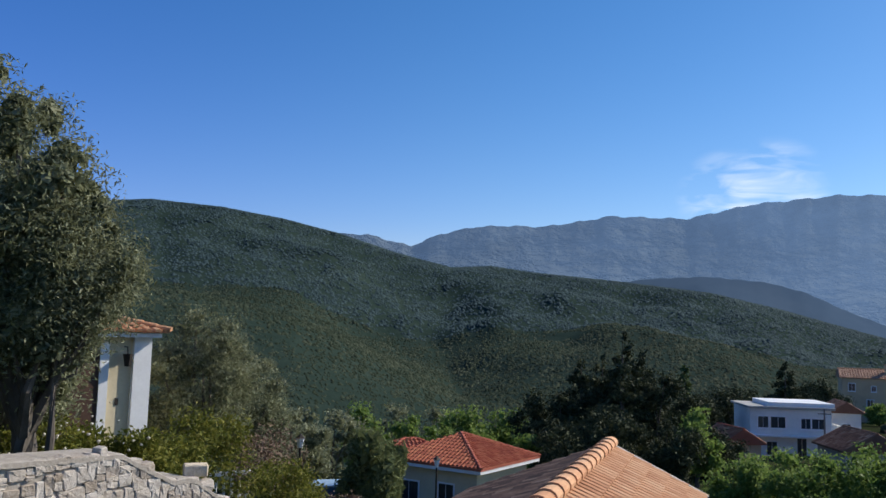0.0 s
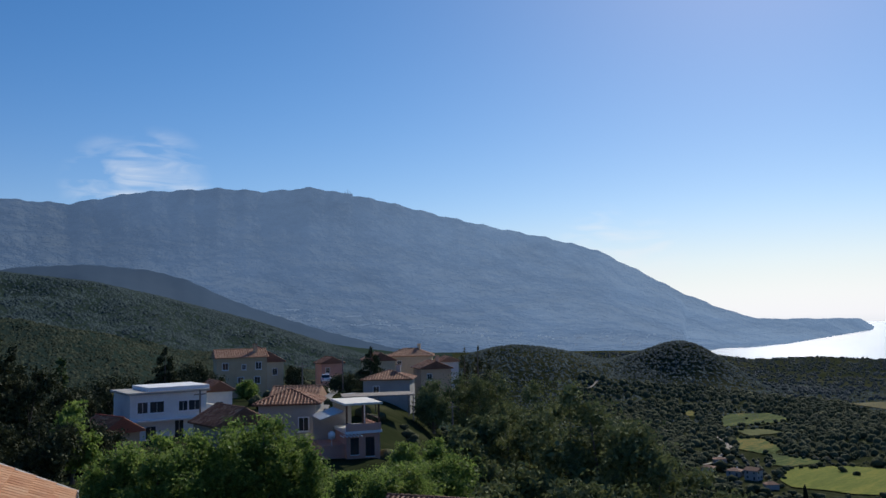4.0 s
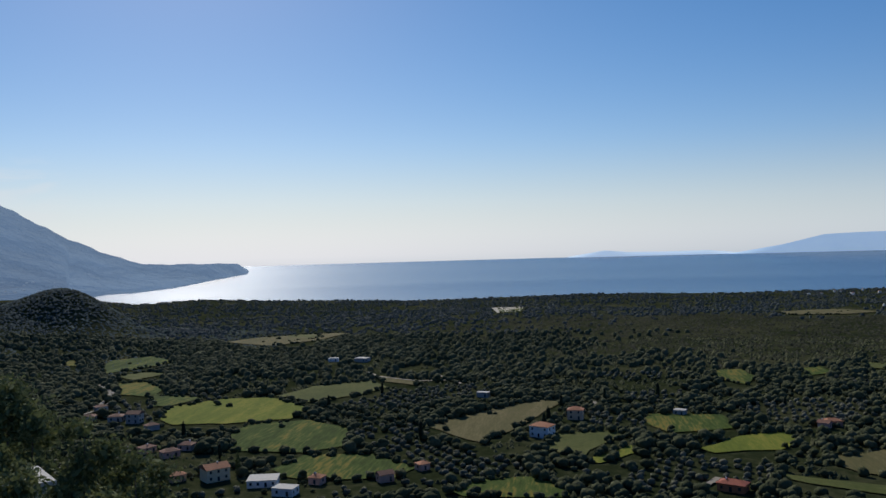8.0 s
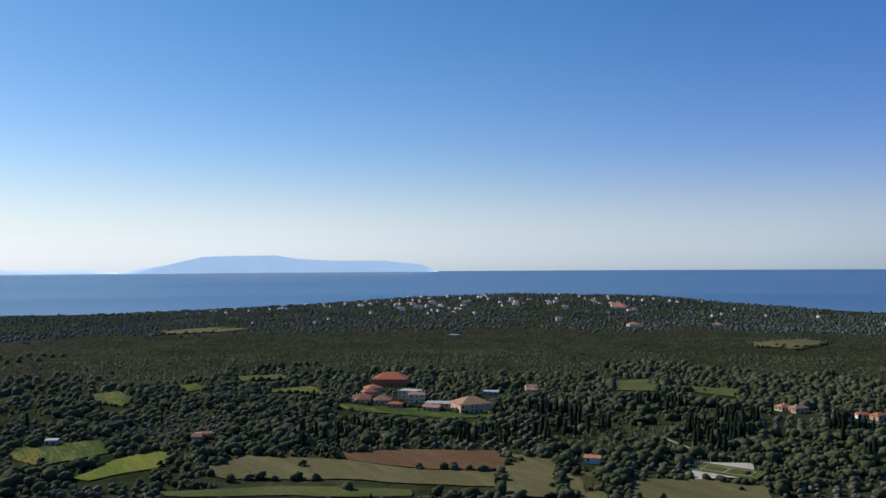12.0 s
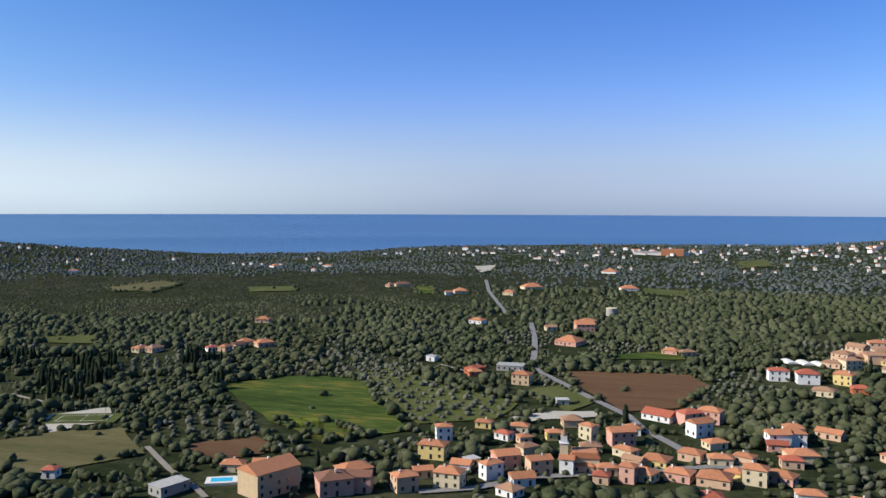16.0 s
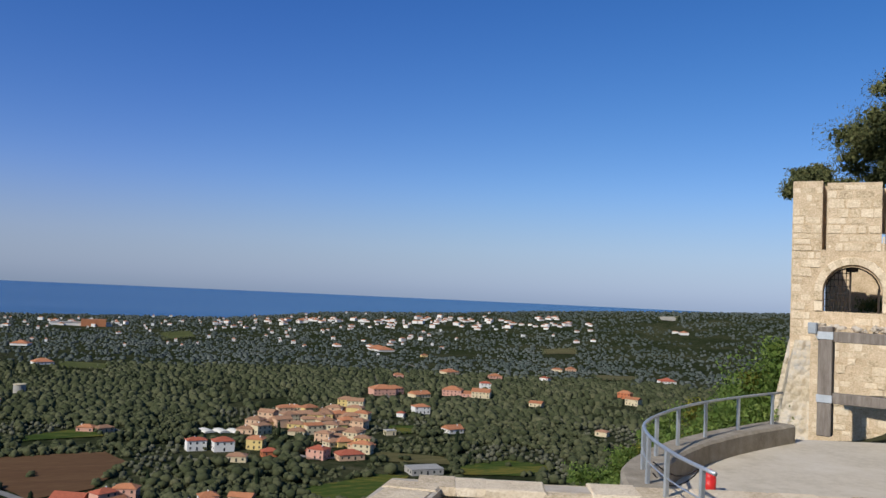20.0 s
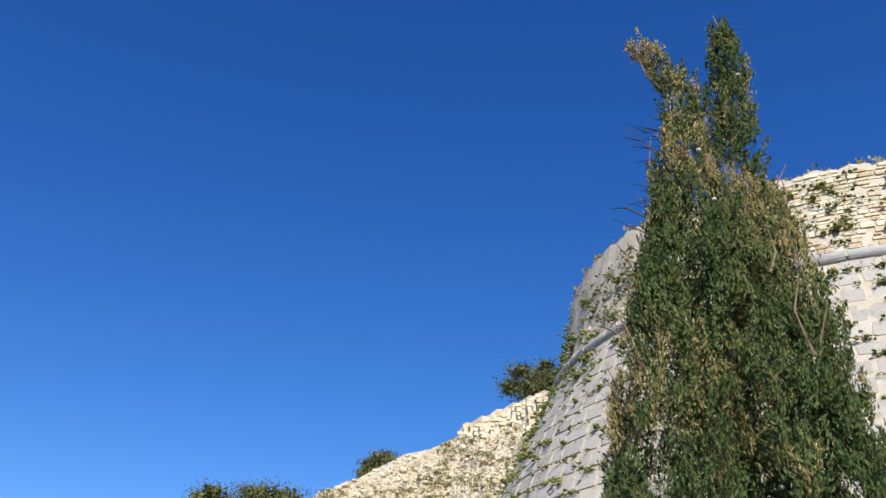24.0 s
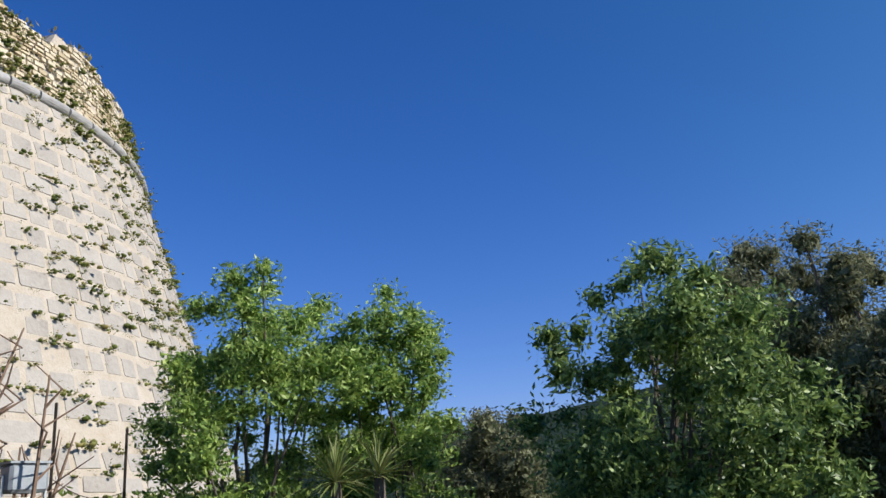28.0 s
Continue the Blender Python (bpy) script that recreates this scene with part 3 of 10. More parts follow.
def land(x, y):
    """Height of the ground at a place of the plan (arrays)."""
    x, y = np.asarray(x, float), np.asarray(y, float)
    r, az = np.hypot(x, y) + 1e-6, np.degrees(np.arctan2(x, y)) % 360
    rr = np.log1p(np.array(SPOKE_R, float))
    lr = np.log1p(np.minimum(r, 1000))
    i = np.clip(np.searchsorted(SPOKE_AZ, az, side="right") - 1, 0, len(SPOKE_AZ) - 2)
    u = (az - SPOKE_AZ[i]) / (SPOKE_AZ[i + 1] - SPOKE_AZ[i])
    u = u * u * (3 - 2 * u)
    j = np.clip(np.searchsorted(rr, lr, side="right") - 1, 0, len(rr) - 2)
    v = (lr - rr[j]) / (rr[j + 1] - rr[j])
    z = (1 - u) * ((1 - v) * SPOKE_Z[i, j] + v * SPOKE_Z[i, j + 1]) + u * ((1 - v) * SPOKE_Z[i + 1, j] + v * SPOKE_Z[i + 1, j + 1])
    east = sstep(45, 62, az) * (1 - sstep(255, 275, az))
    z = z - east * 34 * sstep(1000, 2450, r)
    rough = wave(x, y, 260, 3) * .55 + wave(x, y, 90, 4) * .25

    def ridge(z, table, foot, top, low, turn=0.0, relief=0.0):
        el = crest(table, az, low, turn)
        zc = EYE + top * np.tan(np.radians(el))
        up = sstep(foot, top, r)
        lift = np.maximum(zc - z, 0) * (up * (1 - .35 * sstep(top, top * 1.4, r)))
        out = z + lift + relief * rough * np.sin(np.pi * np.clip((r - foot) / (top - foot), 0, 1)) * (lift > 0)
        return np.where((r < top) & (lift > 0), np.minimum(out, np.maximum(z, EYE + r * np.tan(np.radians(el - .12 * (1 - r / top))))), out)

    north = (az < 50) | (az > 290)
    z = np.where(north, ridge(z, SPUR_CREST, 330, 640, -30, 250, 5), z)
    z = np.where(az < 60, ridge(z, KNOLL_CREST, 420, 760, -30, 250, 3), z)
    z = np.where(north, ridge(z, HILL_CREST, 600, 1500, -30, 250, 14), z)
    z = np.where((az > 40) & (az < 260), ridge(z, COAST_CREST, 1350, 2300, -30, 0, 3), z)
    for bx, by, s, high in BUMPS:
        d = np.hypot(x - bx, y - by)
        z = z + high * (1 - sstep(0, 2.1 * s, d)) ** 1.15
    # the open sea lies east and south of the coast
    wet = sstep(2340, 2460, r) * sstep(56, 60, az) * (1 - sstep(236, 242, az))
    return z * (1 - wet) + wet * -190


def put(bearing, r, z=None):
    x, y = r * math.sin(radians(bearing)), r * math.cos(radians(bearing))
    return Vector((x, y, float(land(x, y)) if z is None else z))


def yard(bearing, r, z=None):
    """A place of the village, by its bearing from the first standing place."""
    return put(bearing, r, z) + STEP


def ground_at(x, y):
    return float(land(x, y))

# ---------------------------------------------------------------- building helpers
def mesh_object(name, verts, faces, material, smooth=False, parent=None):
    me = bpy.data.meshes.new(name)
    me.from_pydata(verts if isinstance(verts, list) else verts.tolist(), [], faces if isinstance(faces, list) else faces.tolist())
    if smooth:
        me.polygons.foreach_set("use_smooth", [True] * len(me.polygons))
    me.materials.append(material)
    ob = new(name, me)
    if parent:
        ob.parent = parent
    return ob


def thing(name, label, category, at=(0, 0, 0), turn=0.0, group="", kind=""):
    """An empty at a thing's base, which parents its parts. turn: degrees about z."""
    ob = new(name)
    ob.empty_display_size = .2
    ob.matrix_basis = pose(*at, 0, 0, turn)
    return tagged(ob, label, category, group, kind)


def raw(name, verts, faces, material, parent=None, label="", smooth=False):
    """Vertices and faces as one mesh object under a thing."""
    ob = mesh_object(name, verts, faces, material, smooth, parent)
    return tagged(ob, label)


def part(name, bm, material, parent=None, label="", smooth=False):
    """A bmesh as one mesh object under a thing or a part."""
    me = bpy.data.meshes.new(name)
    bm.to_mesh(me)
    bm.free()
    if smooth:
        me.polygons.foreach_set("use_smooth", [True] * len(me.polygons))
    me.materials.append(material)
    ob = new(name, me)
    if parent:
        ob.parent = parent
    return tagged(ob, label)


def box(x0, x1, y0, y1, z0, z1, bevel=0.0, bm=None):
    bm = bm or bmesh.new()
    m = Matrix.LocRotScale(((x0 + x1) / 2, (y0 + y1) / 2, (z0 + z1) / 2), None, (abs(x1 - x0), abs(y1 - y0), abs(z1 - z0)))
    got = bmesh.ops.create_cube(bm, size=1, matrix=m)
    if bevel:
        edges = list({e for v in got["verts"] for e in v.link_edges})
        bmesh.ops.bevel(bm, geom=edges, offset=bevel, segments=1, affect="EDGES", clamp_overlap=True)
    return bm


def rod(a, b, r0, r1=None, n=8, bm=None):
    """A round bar from a to b."""
    bm = bm or bmesh.new()
    a, b = Vector(a), Vector(b)
    r1 = r0 if r1 is None else r1
    m = Matrix.Translation((a + b) / 2) @ (b - a).to_track_quat("Z", "Y").to_matrix().to_4x4()
    bmesh.ops.create_cone(bm, cap_ends=True, segments=n, radius1=r0, radius2=r1, depth=(b - a).length, matrix=m)
    return bm


def tube(points, radii, n=6, bm=None):
    """A bent, tapered limb through points."""
    bm = bm or bmesh.new()
    rings = []
    pts = [Vector(p) for p in points]
    for i, p in enumerate(pts):
        d = (pts[min(i + 1, len(pts) - 1)] - pts[max(i - 1, 0)]).normalized()
        q = d.to_track_quat("Z", "Y")
        rings.append([bm.verts.new(p + q @ Vector((math.cos(6.2832 * k / n) * radii[i], math.sin(6.2832 * k / n) * radii[i], 0))) for k in range(n)])
    for a, b in zip(rings, rings[1:]):
        for k in range(n):
            bm.faces.new((a[k], a[(k + 1) % n], b[(k + 1) % n], b[k]))
    bm.faces.new(rings[0][::-1])
    bm.faces.new(rings[-1])
    return bm


def prism(outline, y0, y1, bm=None):
    """An outline in x and z, drawn out from y0 to y1."""
    bm = bm or bmesh.new()
    a = [bm.verts.new((x, y0, z)) for x, z in outline]
    b = [bm.verts.new((x, y1, z)) for x, z in outline]
    n = len(outline)
    bm.faces.new(a)
    bm.faces.new(b[::-1])
    for i in range(n):
        bm.faces.new((a[i], b[i], b[(i + 1) % n], a[(i + 1) % n]))
    return bm


ICO_V = np.array([(0, 0, -1), (.72, -.53, -.45), (-.28, -.85, -.45), (-.89, 0, -.45), (-.28, .85, -.45), (.72, .53, -.45), (.28, -.85, .45), (-.72, -.53, .45), (-.72, .53, .45), (.28, .85, .45), (.89, 0, .45), (0, 0, 1)])
ICO_F = np.array([(0, 2, 1), (1, 5, 0), (0, 3, 2), (0, 4, 3), (0, 5, 4), (1, 10, 5), (2, 6, 1), (3, 7, 2), (4, 8, 3), (5, 9, 4), (1, 6, 10), (2, 7, 6), (3, 8, 7), (4, 9, 8), (5, 10, 9), (6, 11, 10), (7, 11, 6), (8, 11, 7), (9, 11, 8), (10, 11, 9)])[:, ::-1]


def tri_mesh(name, verts, faces, material, flat=False):
    """A mesh from large arrays of triangles or quads."""
    me = bpy.data.meshes.new(name)
    k = faces.shape[1]
    me.vertices.add(len(verts))
    me.vertices.foreach_set("co", verts.astype(np.float32).ravel())
    me.loops.add(faces.size)
    me.loops.foreach_set("vertex_index", faces.astype(np.int32).ravel())
    me.polygons.add(len(faces))
    me.polygons.foreach_set("loop_start", np.arange(0, faces.size, k, dtype=np.int32))
    me.polygons.foreach_set("loop_total", np.full(len(faces), k, dtype=np.int32))
    me.polygons.foreach_set("use_smooth", np.full(len(faces), not flat))
    me.update(calc_edges=True)
    me.materials.append(material)
    return me


def lumps(name, centres, sizes, rng, material, squash=.8, jitter=.32):
    """Many small uneven lumps of leaves as one mesh. sizes: radius of each."""
    n = len(centres)
    v = ICO_V[None] * (1 + rng.uniform(-jitter, jitter, (n, 12, 1)))
    a = rng.uniform(0, 6.28, n)
    c, s = np.cos(a)[:, None], np.sin(a)[:, None]
    v = np.stack([v[..., 0] * c - v[..., 1] * s, v[..., 0] * s + v[..., 1] * c, v[..., 2] * squash], -1) * np.asarray(sizes)[:, None, None]
    v = v + centres[:, None]
    f = (ICO_F[None] + 12 * np.arange(n)[:, None, None]).reshape(-1, 3)
    return tri_mesh(name, v.reshape(-1, 3), f, material)


def domes(name, centres, sizes, rng, material, squash=.8, n=6):
    """Many small cheap tufts of scrub, each a crooked cap, as one mesh."""
    m = len(centres)
    a = np.arange(n) * 2 * math.pi / n
    ring = np.stack([np.cos(a), np.sin(a), np.full(n, -.35)], -1)
    v = np.concatenate([np.repeat(ring[None], m, 0), np.tile((0, 0, squash), (m, 1, 1))], 1)
    v[:, :n, :2] *= 1 + rng.uniform(-.3, .3, (m, n, 1))
    v[:, n, :2] += rng.uniform(-.35, .35, (m, 2))
    v = v * np.asarray(sizes)[:, None, None] + centres[:, None]
    i = np.arange(n)
    f = np.stack([i, (i + 1) % n, np.full(n, n)], -1)
    f = (f[None] + (n + 1) * np.arange(m)[:, None, None]).reshape(-1, 3)
    return tri_mesh(name, v.reshape(-1, 3), f, material)


def leaf_quads(points, size, rng, long=2.2, droop=None, spread=.35):
    """A small pointed leaf at each place: vertices and faces of kites, turned at random."""
    n = len(points)
    d = rng.normal(size=(n, 3))
    if droop is not None:
        d = d * .8 + np.asarray(droop)
    d /= np.linalg.norm(d, axis=1)[:, None]
    e = rng.normal(size=(n, 3))
    s = np.cross(d, e)
    s /= np.linalg.norm(s, axis=1)[:, None] + 1e-9
    k = size * (1 + rng.uniform(-spread, spread, n))[:, None]
    a, b = points - d * k * .5, points + d * k * .5
    m = points + d * k * .05
    v = np.stack([a, m + s * k / long * .5, b, m - s * k / long * .5], 1).reshape(-1, 3)
    return v, np.arange(4 * n).reshape(n, 4)


def blob_points(centres, radii, count, rng, shell=.55):
    """Places spread through ellipsoids (radii: (n, 3)), thicker towards their skins, by volume."""
    radii = np.asarray(radii, float)
    if radii.ndim == 1:
        radii = np.repeat(radii[:, None], 3, 1)
    w = radii.prod(1) ** .7
    i = rng.choice(len(centres), count, p=w / w.sum())
    d = rng.normal(size=(count, 3))
    d /= np.linalg.norm(d, axis=1)[:, None]
    rad = (shell + (1 - shell) * rng.uniform(0, 1, count)) * rng.uniform(.75, 1.08, count)
    return np.asarray(centres)[i] + d * rad[:, None] * radii[i]

# ---------------------------------------------------------------- ground, sea and distance
def sheet(name, x, y, z, material, closed=False, smooth=True, flip=False):
    """A sheet over a grid of places; closed joins the last column to the first."""
    a, b = x.shape
    verts = np.stack([x, y, z], -1).reshape(-1, 3)
    i, j = np.meshgrid(np.arange(a if closed else a - 1), np.arange(b - 1), indexing="ij")
    k = (i + 1) % a
    faces = np.stack([i * b + j, i * b + j + 1, k * b + j + 1, k * b + j], -1).reshape(-1, 4)
    if flip:
        faces = faces[:, ::-1]
    return mesh_object(name, verts, faces, material, smooth)


def polar(b0, b1, n, radii):
    az, r = np.meshgrid(np.radians(np.linspace(b0, b1, n)), radii, indexing="ij")
    return az, r


az, r = polar(0, 359.4, 600, np.r_[0.02, 0.5, np.geomspace(1.5, 280, 56), np.geomspace(288, 2480, 125), np.geomspace(2600, 4900, 12)])
gx, gy = r * np.sin(az), r * np.cos(az)
ground = tagged(sheet("ground", gx, gy, land(gx, gy), M_SCRUB, True, flip=True), "scrub-covered hillside, plain and hills", "ground", kind="structure")
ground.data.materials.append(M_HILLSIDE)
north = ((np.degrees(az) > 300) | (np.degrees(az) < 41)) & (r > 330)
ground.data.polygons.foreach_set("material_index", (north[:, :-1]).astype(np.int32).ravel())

az, r = polar(52, 246, 195, np.linspace(2250, 4960, 24))
el = np.interp(r, (2250, 2500, 3200, 4000, 4960), (-3.6, -3.25, -2.05, -1.22, -.52))
sea = tagged(sheet("water", r * np.sin(az), r * np.cos(az), EYE + r * np.tan(np.radians(el)), M_SEA, flip=True), "calm blue open sea with sun glitter", "sea", kind="structure")

RANGE_CREST = (346, 5, 352.8, 6.66, 354.8, 6.69, 357.8, 5.98, 359.8, 6.86, 362.2, 7.43, 364.5, 7.55, 366.9, 7.51, 369.6, 7.91, 371.5, 8.26, 376.5, 8.04, 380.6, 8.91, 385.9, 9.3, 388.8, 9.12, 392, 9.42, 396.7, 8.5, 400.9, 7.37, 404.5, 6.48, 408.1, 5.66, 411.4, 4.71, 414.6, 2.95, 416.5, 1.83, 418.4, .93, 420.2, .2, 421.7, -.21, 427.4, -.3, 428.2, -.9, 428.9, -1.2)
RANGE_FOOT = (346, -1, 400, -2, 418, -2.3, 423.2, -1.83, 425.7, -1.41, 428.5, -.97, 428.9, -1.2)
az, r = polar(346, 428.9, 330, np.linspace(0, 1, 40))
deg = np.degrees(az)
top = np.interp(deg, RANGE_CREST[0::2], RANGE_CREST[1::2])
foot = np.interp(deg, RANGE_FOOT[0::2], RANGE_FOOT[1::2])
top = top + .05 * np.sin(deg * 3.1) * np.clip(top - foot, 0, 3) / 3 + .025 * np.sin(deg * 7.3 + 1) * np.clip(top - foot, 0, 3) / 3
near = np.where(deg > 417, np.interp(foot, (-3.25, -2.05, -1.22, -.52), (2500, 3200, 4000, 4960)), 2500)
near = np.minimum(near, 4550)
dist = near + (np.maximum(4000, near + 250) - near) * r
up = foot + (top - foot) * (.25 * r + .75 * r ** 1.35)
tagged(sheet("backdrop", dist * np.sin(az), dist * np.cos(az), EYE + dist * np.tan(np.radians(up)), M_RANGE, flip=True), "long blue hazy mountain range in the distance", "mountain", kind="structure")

# small pale villages and fields on the lower slopes of the range
vrng = np.random.RandomState(91)


def slope_place(b, k):
    """A place on the range's face: bearing, and share of the way up."""
    t, f = np.interp(b, RANGE_CREST[0::2], RANGE_CREST[1::2]), np.interp(b, RANGE_FOOT[0::2], RANGE_FOOT[1::2])
    e = f + (t - f) * (.25 * k + .75 * k ** 1.35)
    q = 2500 + 1500 * k - 190
    return q, e


specks, patches = [], []
for b, k, n, sb, sk in ((390.5, .30, 14, 1.2, .02), (396, .26, 24, 2.2, .02), (401, .24, 26, 2.0, .025), (385, .33, 10, 1.0, .02), (405, .22, 22, 2.0, .03), (409, .2, 26, 2.5, .04), (412, .22, 16, 1.5, .05), (415.5, .25, 12, 1.2, .06), (378, .42, 6, 1.2, .02)):
    for _ in range(n):
        bb, kk = b + vrng.normal(0, sb), abs(k + vrng.normal(0, sk))
        if bb > 416.8:
            continue
        q, e = slope_place(bb, kk)
        (specks if vrng.uniform() < .8 else patches).append((bb, q, e))
vs, fs = [], []
for b, q, e in specks:
    w, h = vrng.uniform(2, 5), vrng.uniform(1.2, 2.4)
    c = Vector((q * math.sin(radians(b)), q * math.cos(radians(b)), EYE + q * math.tan(radians(e))))
    s, u = Vector((math.cos(radians(b)), -math.sin(radians(b)), 0)), Vector((math.sin(radians(b)), math.cos(radians(b)), 0))
    o = len(vs)
    vs += [tuple(c + s * i * w + u * j * 6 + Vector((0, 0, k * h))) for k in (-1, 1) for i, j in ((-1, -1), (1, -1), (1, 1), (-1, 1))]
    fs += [(o, o + 1, o + 5, o + 4), (o + 1, o + 2, o + 6, o + 5), (o + 3, o, o + 4, o + 7), (o + 4, o + 5, o + 6, o + 7)]
# a weak glow stands in for sunlit walls behind haze
M_FAR_PALE = mat("pale_walls_in_haze", ((.3, (.14, .19, .26)), (.7, (.24, .30, .37))), .01, 1, 0, emit=.7, spec=0)
tagged(mesh_object("hamlets", vs, fs, M_FAR_PALE), "tiny pale houses on the mountain's lower slopes", "village", kind="stuff")
vs, fs = [], []
for b, q, e in patches:
    w, h = vrng.uniform(9, 30), vrng.uniform(2, 5)
    c = Vector((q * math.sin(radians(b)), q * math.cos(radians(b)), EYE + q * math.tan(radians(e))))
    s = Vector((math.cos(radians(b)), -math.sin(radians(b)), 0))
    u = Vector((math.sin(radians(b)), math.cos(radians(b)), 0))
    o = len(vs)
    vs += [tuple(c - s * w - u * 6), tuple(c + s * w * .8 - u * 6 + Vector((0, 0, 1))), tuple(c + s * w + u * 5 + Vector((0, 0, h))), tuple(c - s * w * .7 + u * 5 + Vector((0, 0, h)))]
    fs.append((o, o + 1, o + 2, o + 3))
# the haze over these fields is put in as glow too
M_FAR_FIELD = mat("fields_in_haze", ((.3, (.10, .145, .20)), (.7, (.145, .195, .26))), .01, 1, 0, emit=.7, spec=0)
tagged(mesh_object("mountain_fields", vs, fs, M_FAR_FIELD), "pale terraced fields on the mountain's lower slopes", "fields", kind="stuff")
# the masts share the range's haze glow
mast = thing("radio_mast", "thin radio masts on the mountain top", "mast", (3990 * math.sin(radians(34.39)), 3990 * math.cos(radians(34.39)), EYE + 3990 * math.tan(radians(8.95))))
for k, (dx, hh) in enumerate(((-14, 14), (0, 24), (9, 20), (18, 12))):
    part("mast", rod((dx, 0, -25), (dx, 0, hh), 1.3, .8, 6), M_RANGE, mast)
part("station", box(-20, 26, -4, 4, -20, 4), M_RANGE, mast)

# the nearer blue ridge before the range
az, r = polar(360, 405, 120, np.linspace(0, 1, 24))
deg = np.degrees(az)
dist = 1750 + 550 * r + 25 * np.sin(deg * .8 + 4 * r) * r * (1 - r) * 4
up = -3.2 + (np.interp(deg, MID_CREST[0::2], MID_CREST[1::2]) + .03 * np.sin(deg * 5) + 3.2) * r ** 1.15
tagged(sheet("backdrop", dist * np.sin(az), dist * np.cos(az), EYE + dist * np.tan(np.radians(up)), M_MID, flip=True), "dark blue hazy wooded ridge before the mountain range", "mountain", kind="structure")

# islands on the horizon
ISLE = (100.4, -.54, 103.6, -.02, 106, .54, 108, .6, 110.7, .62, 112.2, .38, 114.5, .24, 118, .22, 120.6, -.05, 121.8, -.54)
ISLE_FAR = (89.6, -.54, 92.3, -.12, 93.8, -.26, 96, -.3, 99, -.28, 101.5, -.54)
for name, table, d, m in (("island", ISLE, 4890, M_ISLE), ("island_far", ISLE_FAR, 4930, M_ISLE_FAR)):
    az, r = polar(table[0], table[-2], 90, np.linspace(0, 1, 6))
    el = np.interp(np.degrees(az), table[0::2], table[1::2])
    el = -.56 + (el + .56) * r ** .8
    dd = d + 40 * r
    tagged(sheet("backdrop", dd * np.sin(az), dd * np.cos(az), EYE + dd * np.tan(np.radians(el)), m, flip=True), "faint blue hazy island on the sea horizon", "island", kind="structure")

# ---------------------------------------------------------------- the plain: builders
KEEP_OUT, KEEP_HOUSES, FIELDS, GROVES, FAR_HOUSES = [], [], [], [], []


def inside(poly, x, y):
    """Which places lie inside a polygon of the plan."""
    poly = np.asarray(poly, float)
    hit = np.zeros(x.shape, bool)
    for (x0, y0), (x1, y1) in zip(poly, np.roll(poly, -1, 0)):
        cross = ((y0 > y) != (y1 > y)) & (x < (x1 - x0) * (y - y0) / (y1 - y0 + 1e-9) + x0)
        hit ^= cross
    return hit


def field(material, label, *corners):
    """A field draped over the plain, with a slightly wavering edge."""
    KEEP_OUT.append(corners)
    (GROVES if "grove" in label else FIELDS).append(corners)
    c = np.array(corners, float)
    edge = []
    for p, q in zip(c, np.roll(c, -1, 0)):
        n = max(2, int(np.linalg.norm(q - p) / 12))
        for k in range(n):
            w = p + (q - p) * k / n
            edge.append(w + np.array([wave(w[0], w[1], 40, 8), wave(w[0], w[1], 40, 9)]) * 2.0)
    edge = np.array(edge)
    mid = edge.mean(0)
    bm = bmesh.new()
    rings = []
    for u in (1.0, .75, .5, .25):
        ring = []
        for p in edge:
            w = mid + (p - mid) * u
            ring.append(bm.verts.new((w[0], w[1], ground_at(w[0], w[1]) + .35 + np.hypot(*w) * .0006)))
        rings.append(ring)
    hub = bm.verts.new((mid[0], mid[1], ground_at(*mid) + .35 + np.hypot(*mid) * .0006))
    n = len(edge)
    for a, b in zip(rings, rings[1:]):
        for i in range(n):
            bm.faces.new((a[i], a[(i + 1) % n], b[(i + 1) % n], b[i]))
    for i in range(n):
        bm.faces.new((rings[-1][i], rings[-1][(i + 1) % n], hub))
    bmesh.ops.recalc_face_normals(bm, faces=bm.faces)
    if sum(f.normal.z for f in bm.faces) < 0:
        bmesh.ops.reverse_faces(bm, faces=bm.faces)
    return tagged(part("field", bm, material), label + " in the plain", "field", "fields of the plain", "structure")


def track(material, width, *points):
    """A road or track along points of the plan."""
    p = np.array(points, float)
    dense = []
    for a, b in zip(p, p[1:]):
        n = max(1, int(np.linalg.norm(b - a) / 10))
        dense += [a + (b - a) * k / n for k in range(n)]
    dense = np.array(dense + [p[-1]])
    d = np.gradient(dense, axis=0)
    d /= np.linalg.norm(d, axis=1)[:, None] + 1e-9
    side = np.stack([-d[:, 1], d[:, 0]], 1) * width / 2
    KEEP_OUT.append(np.r_[dense + side * 1.1, (dense - side * 1.1)[::-1]])
    e = np.concatenate([dense + side, dense - side])
    z = land(e[:, 0], e[:, 1]) + .5 + np.hypot(e[:, 0], e[:, 1]) * .0007
    n = len(dense)
    faces = [(i + n, i + n + 1, i + 1, i) for i in range(n - 1)]
    ob = mesh_object("road" if material is M_ROAD else "track", np.c_[e, z], faces, material)
    return tagged(ob, "narrow road winding through the plain" if material is M_ROAD else "pale dirt track through the plain", "road", kind="structure")


HRNG = random.Random(11)
WINDOW_ME = {}


def window_mesh(w, h):
    key = (round(w, 1), round(h, 1))
    if key not in WINDOW_ME:
        bm = box(-w / 2, w / 2, -.05, .06, 0, h)
        me = bpy.data.meshes.new("window")
        bm.to_mesh(me)
        bm.free()
        me.materials.append(M_GLASS)
        WINDOW_ME[key] = me
    return WINDOW_ME[key]


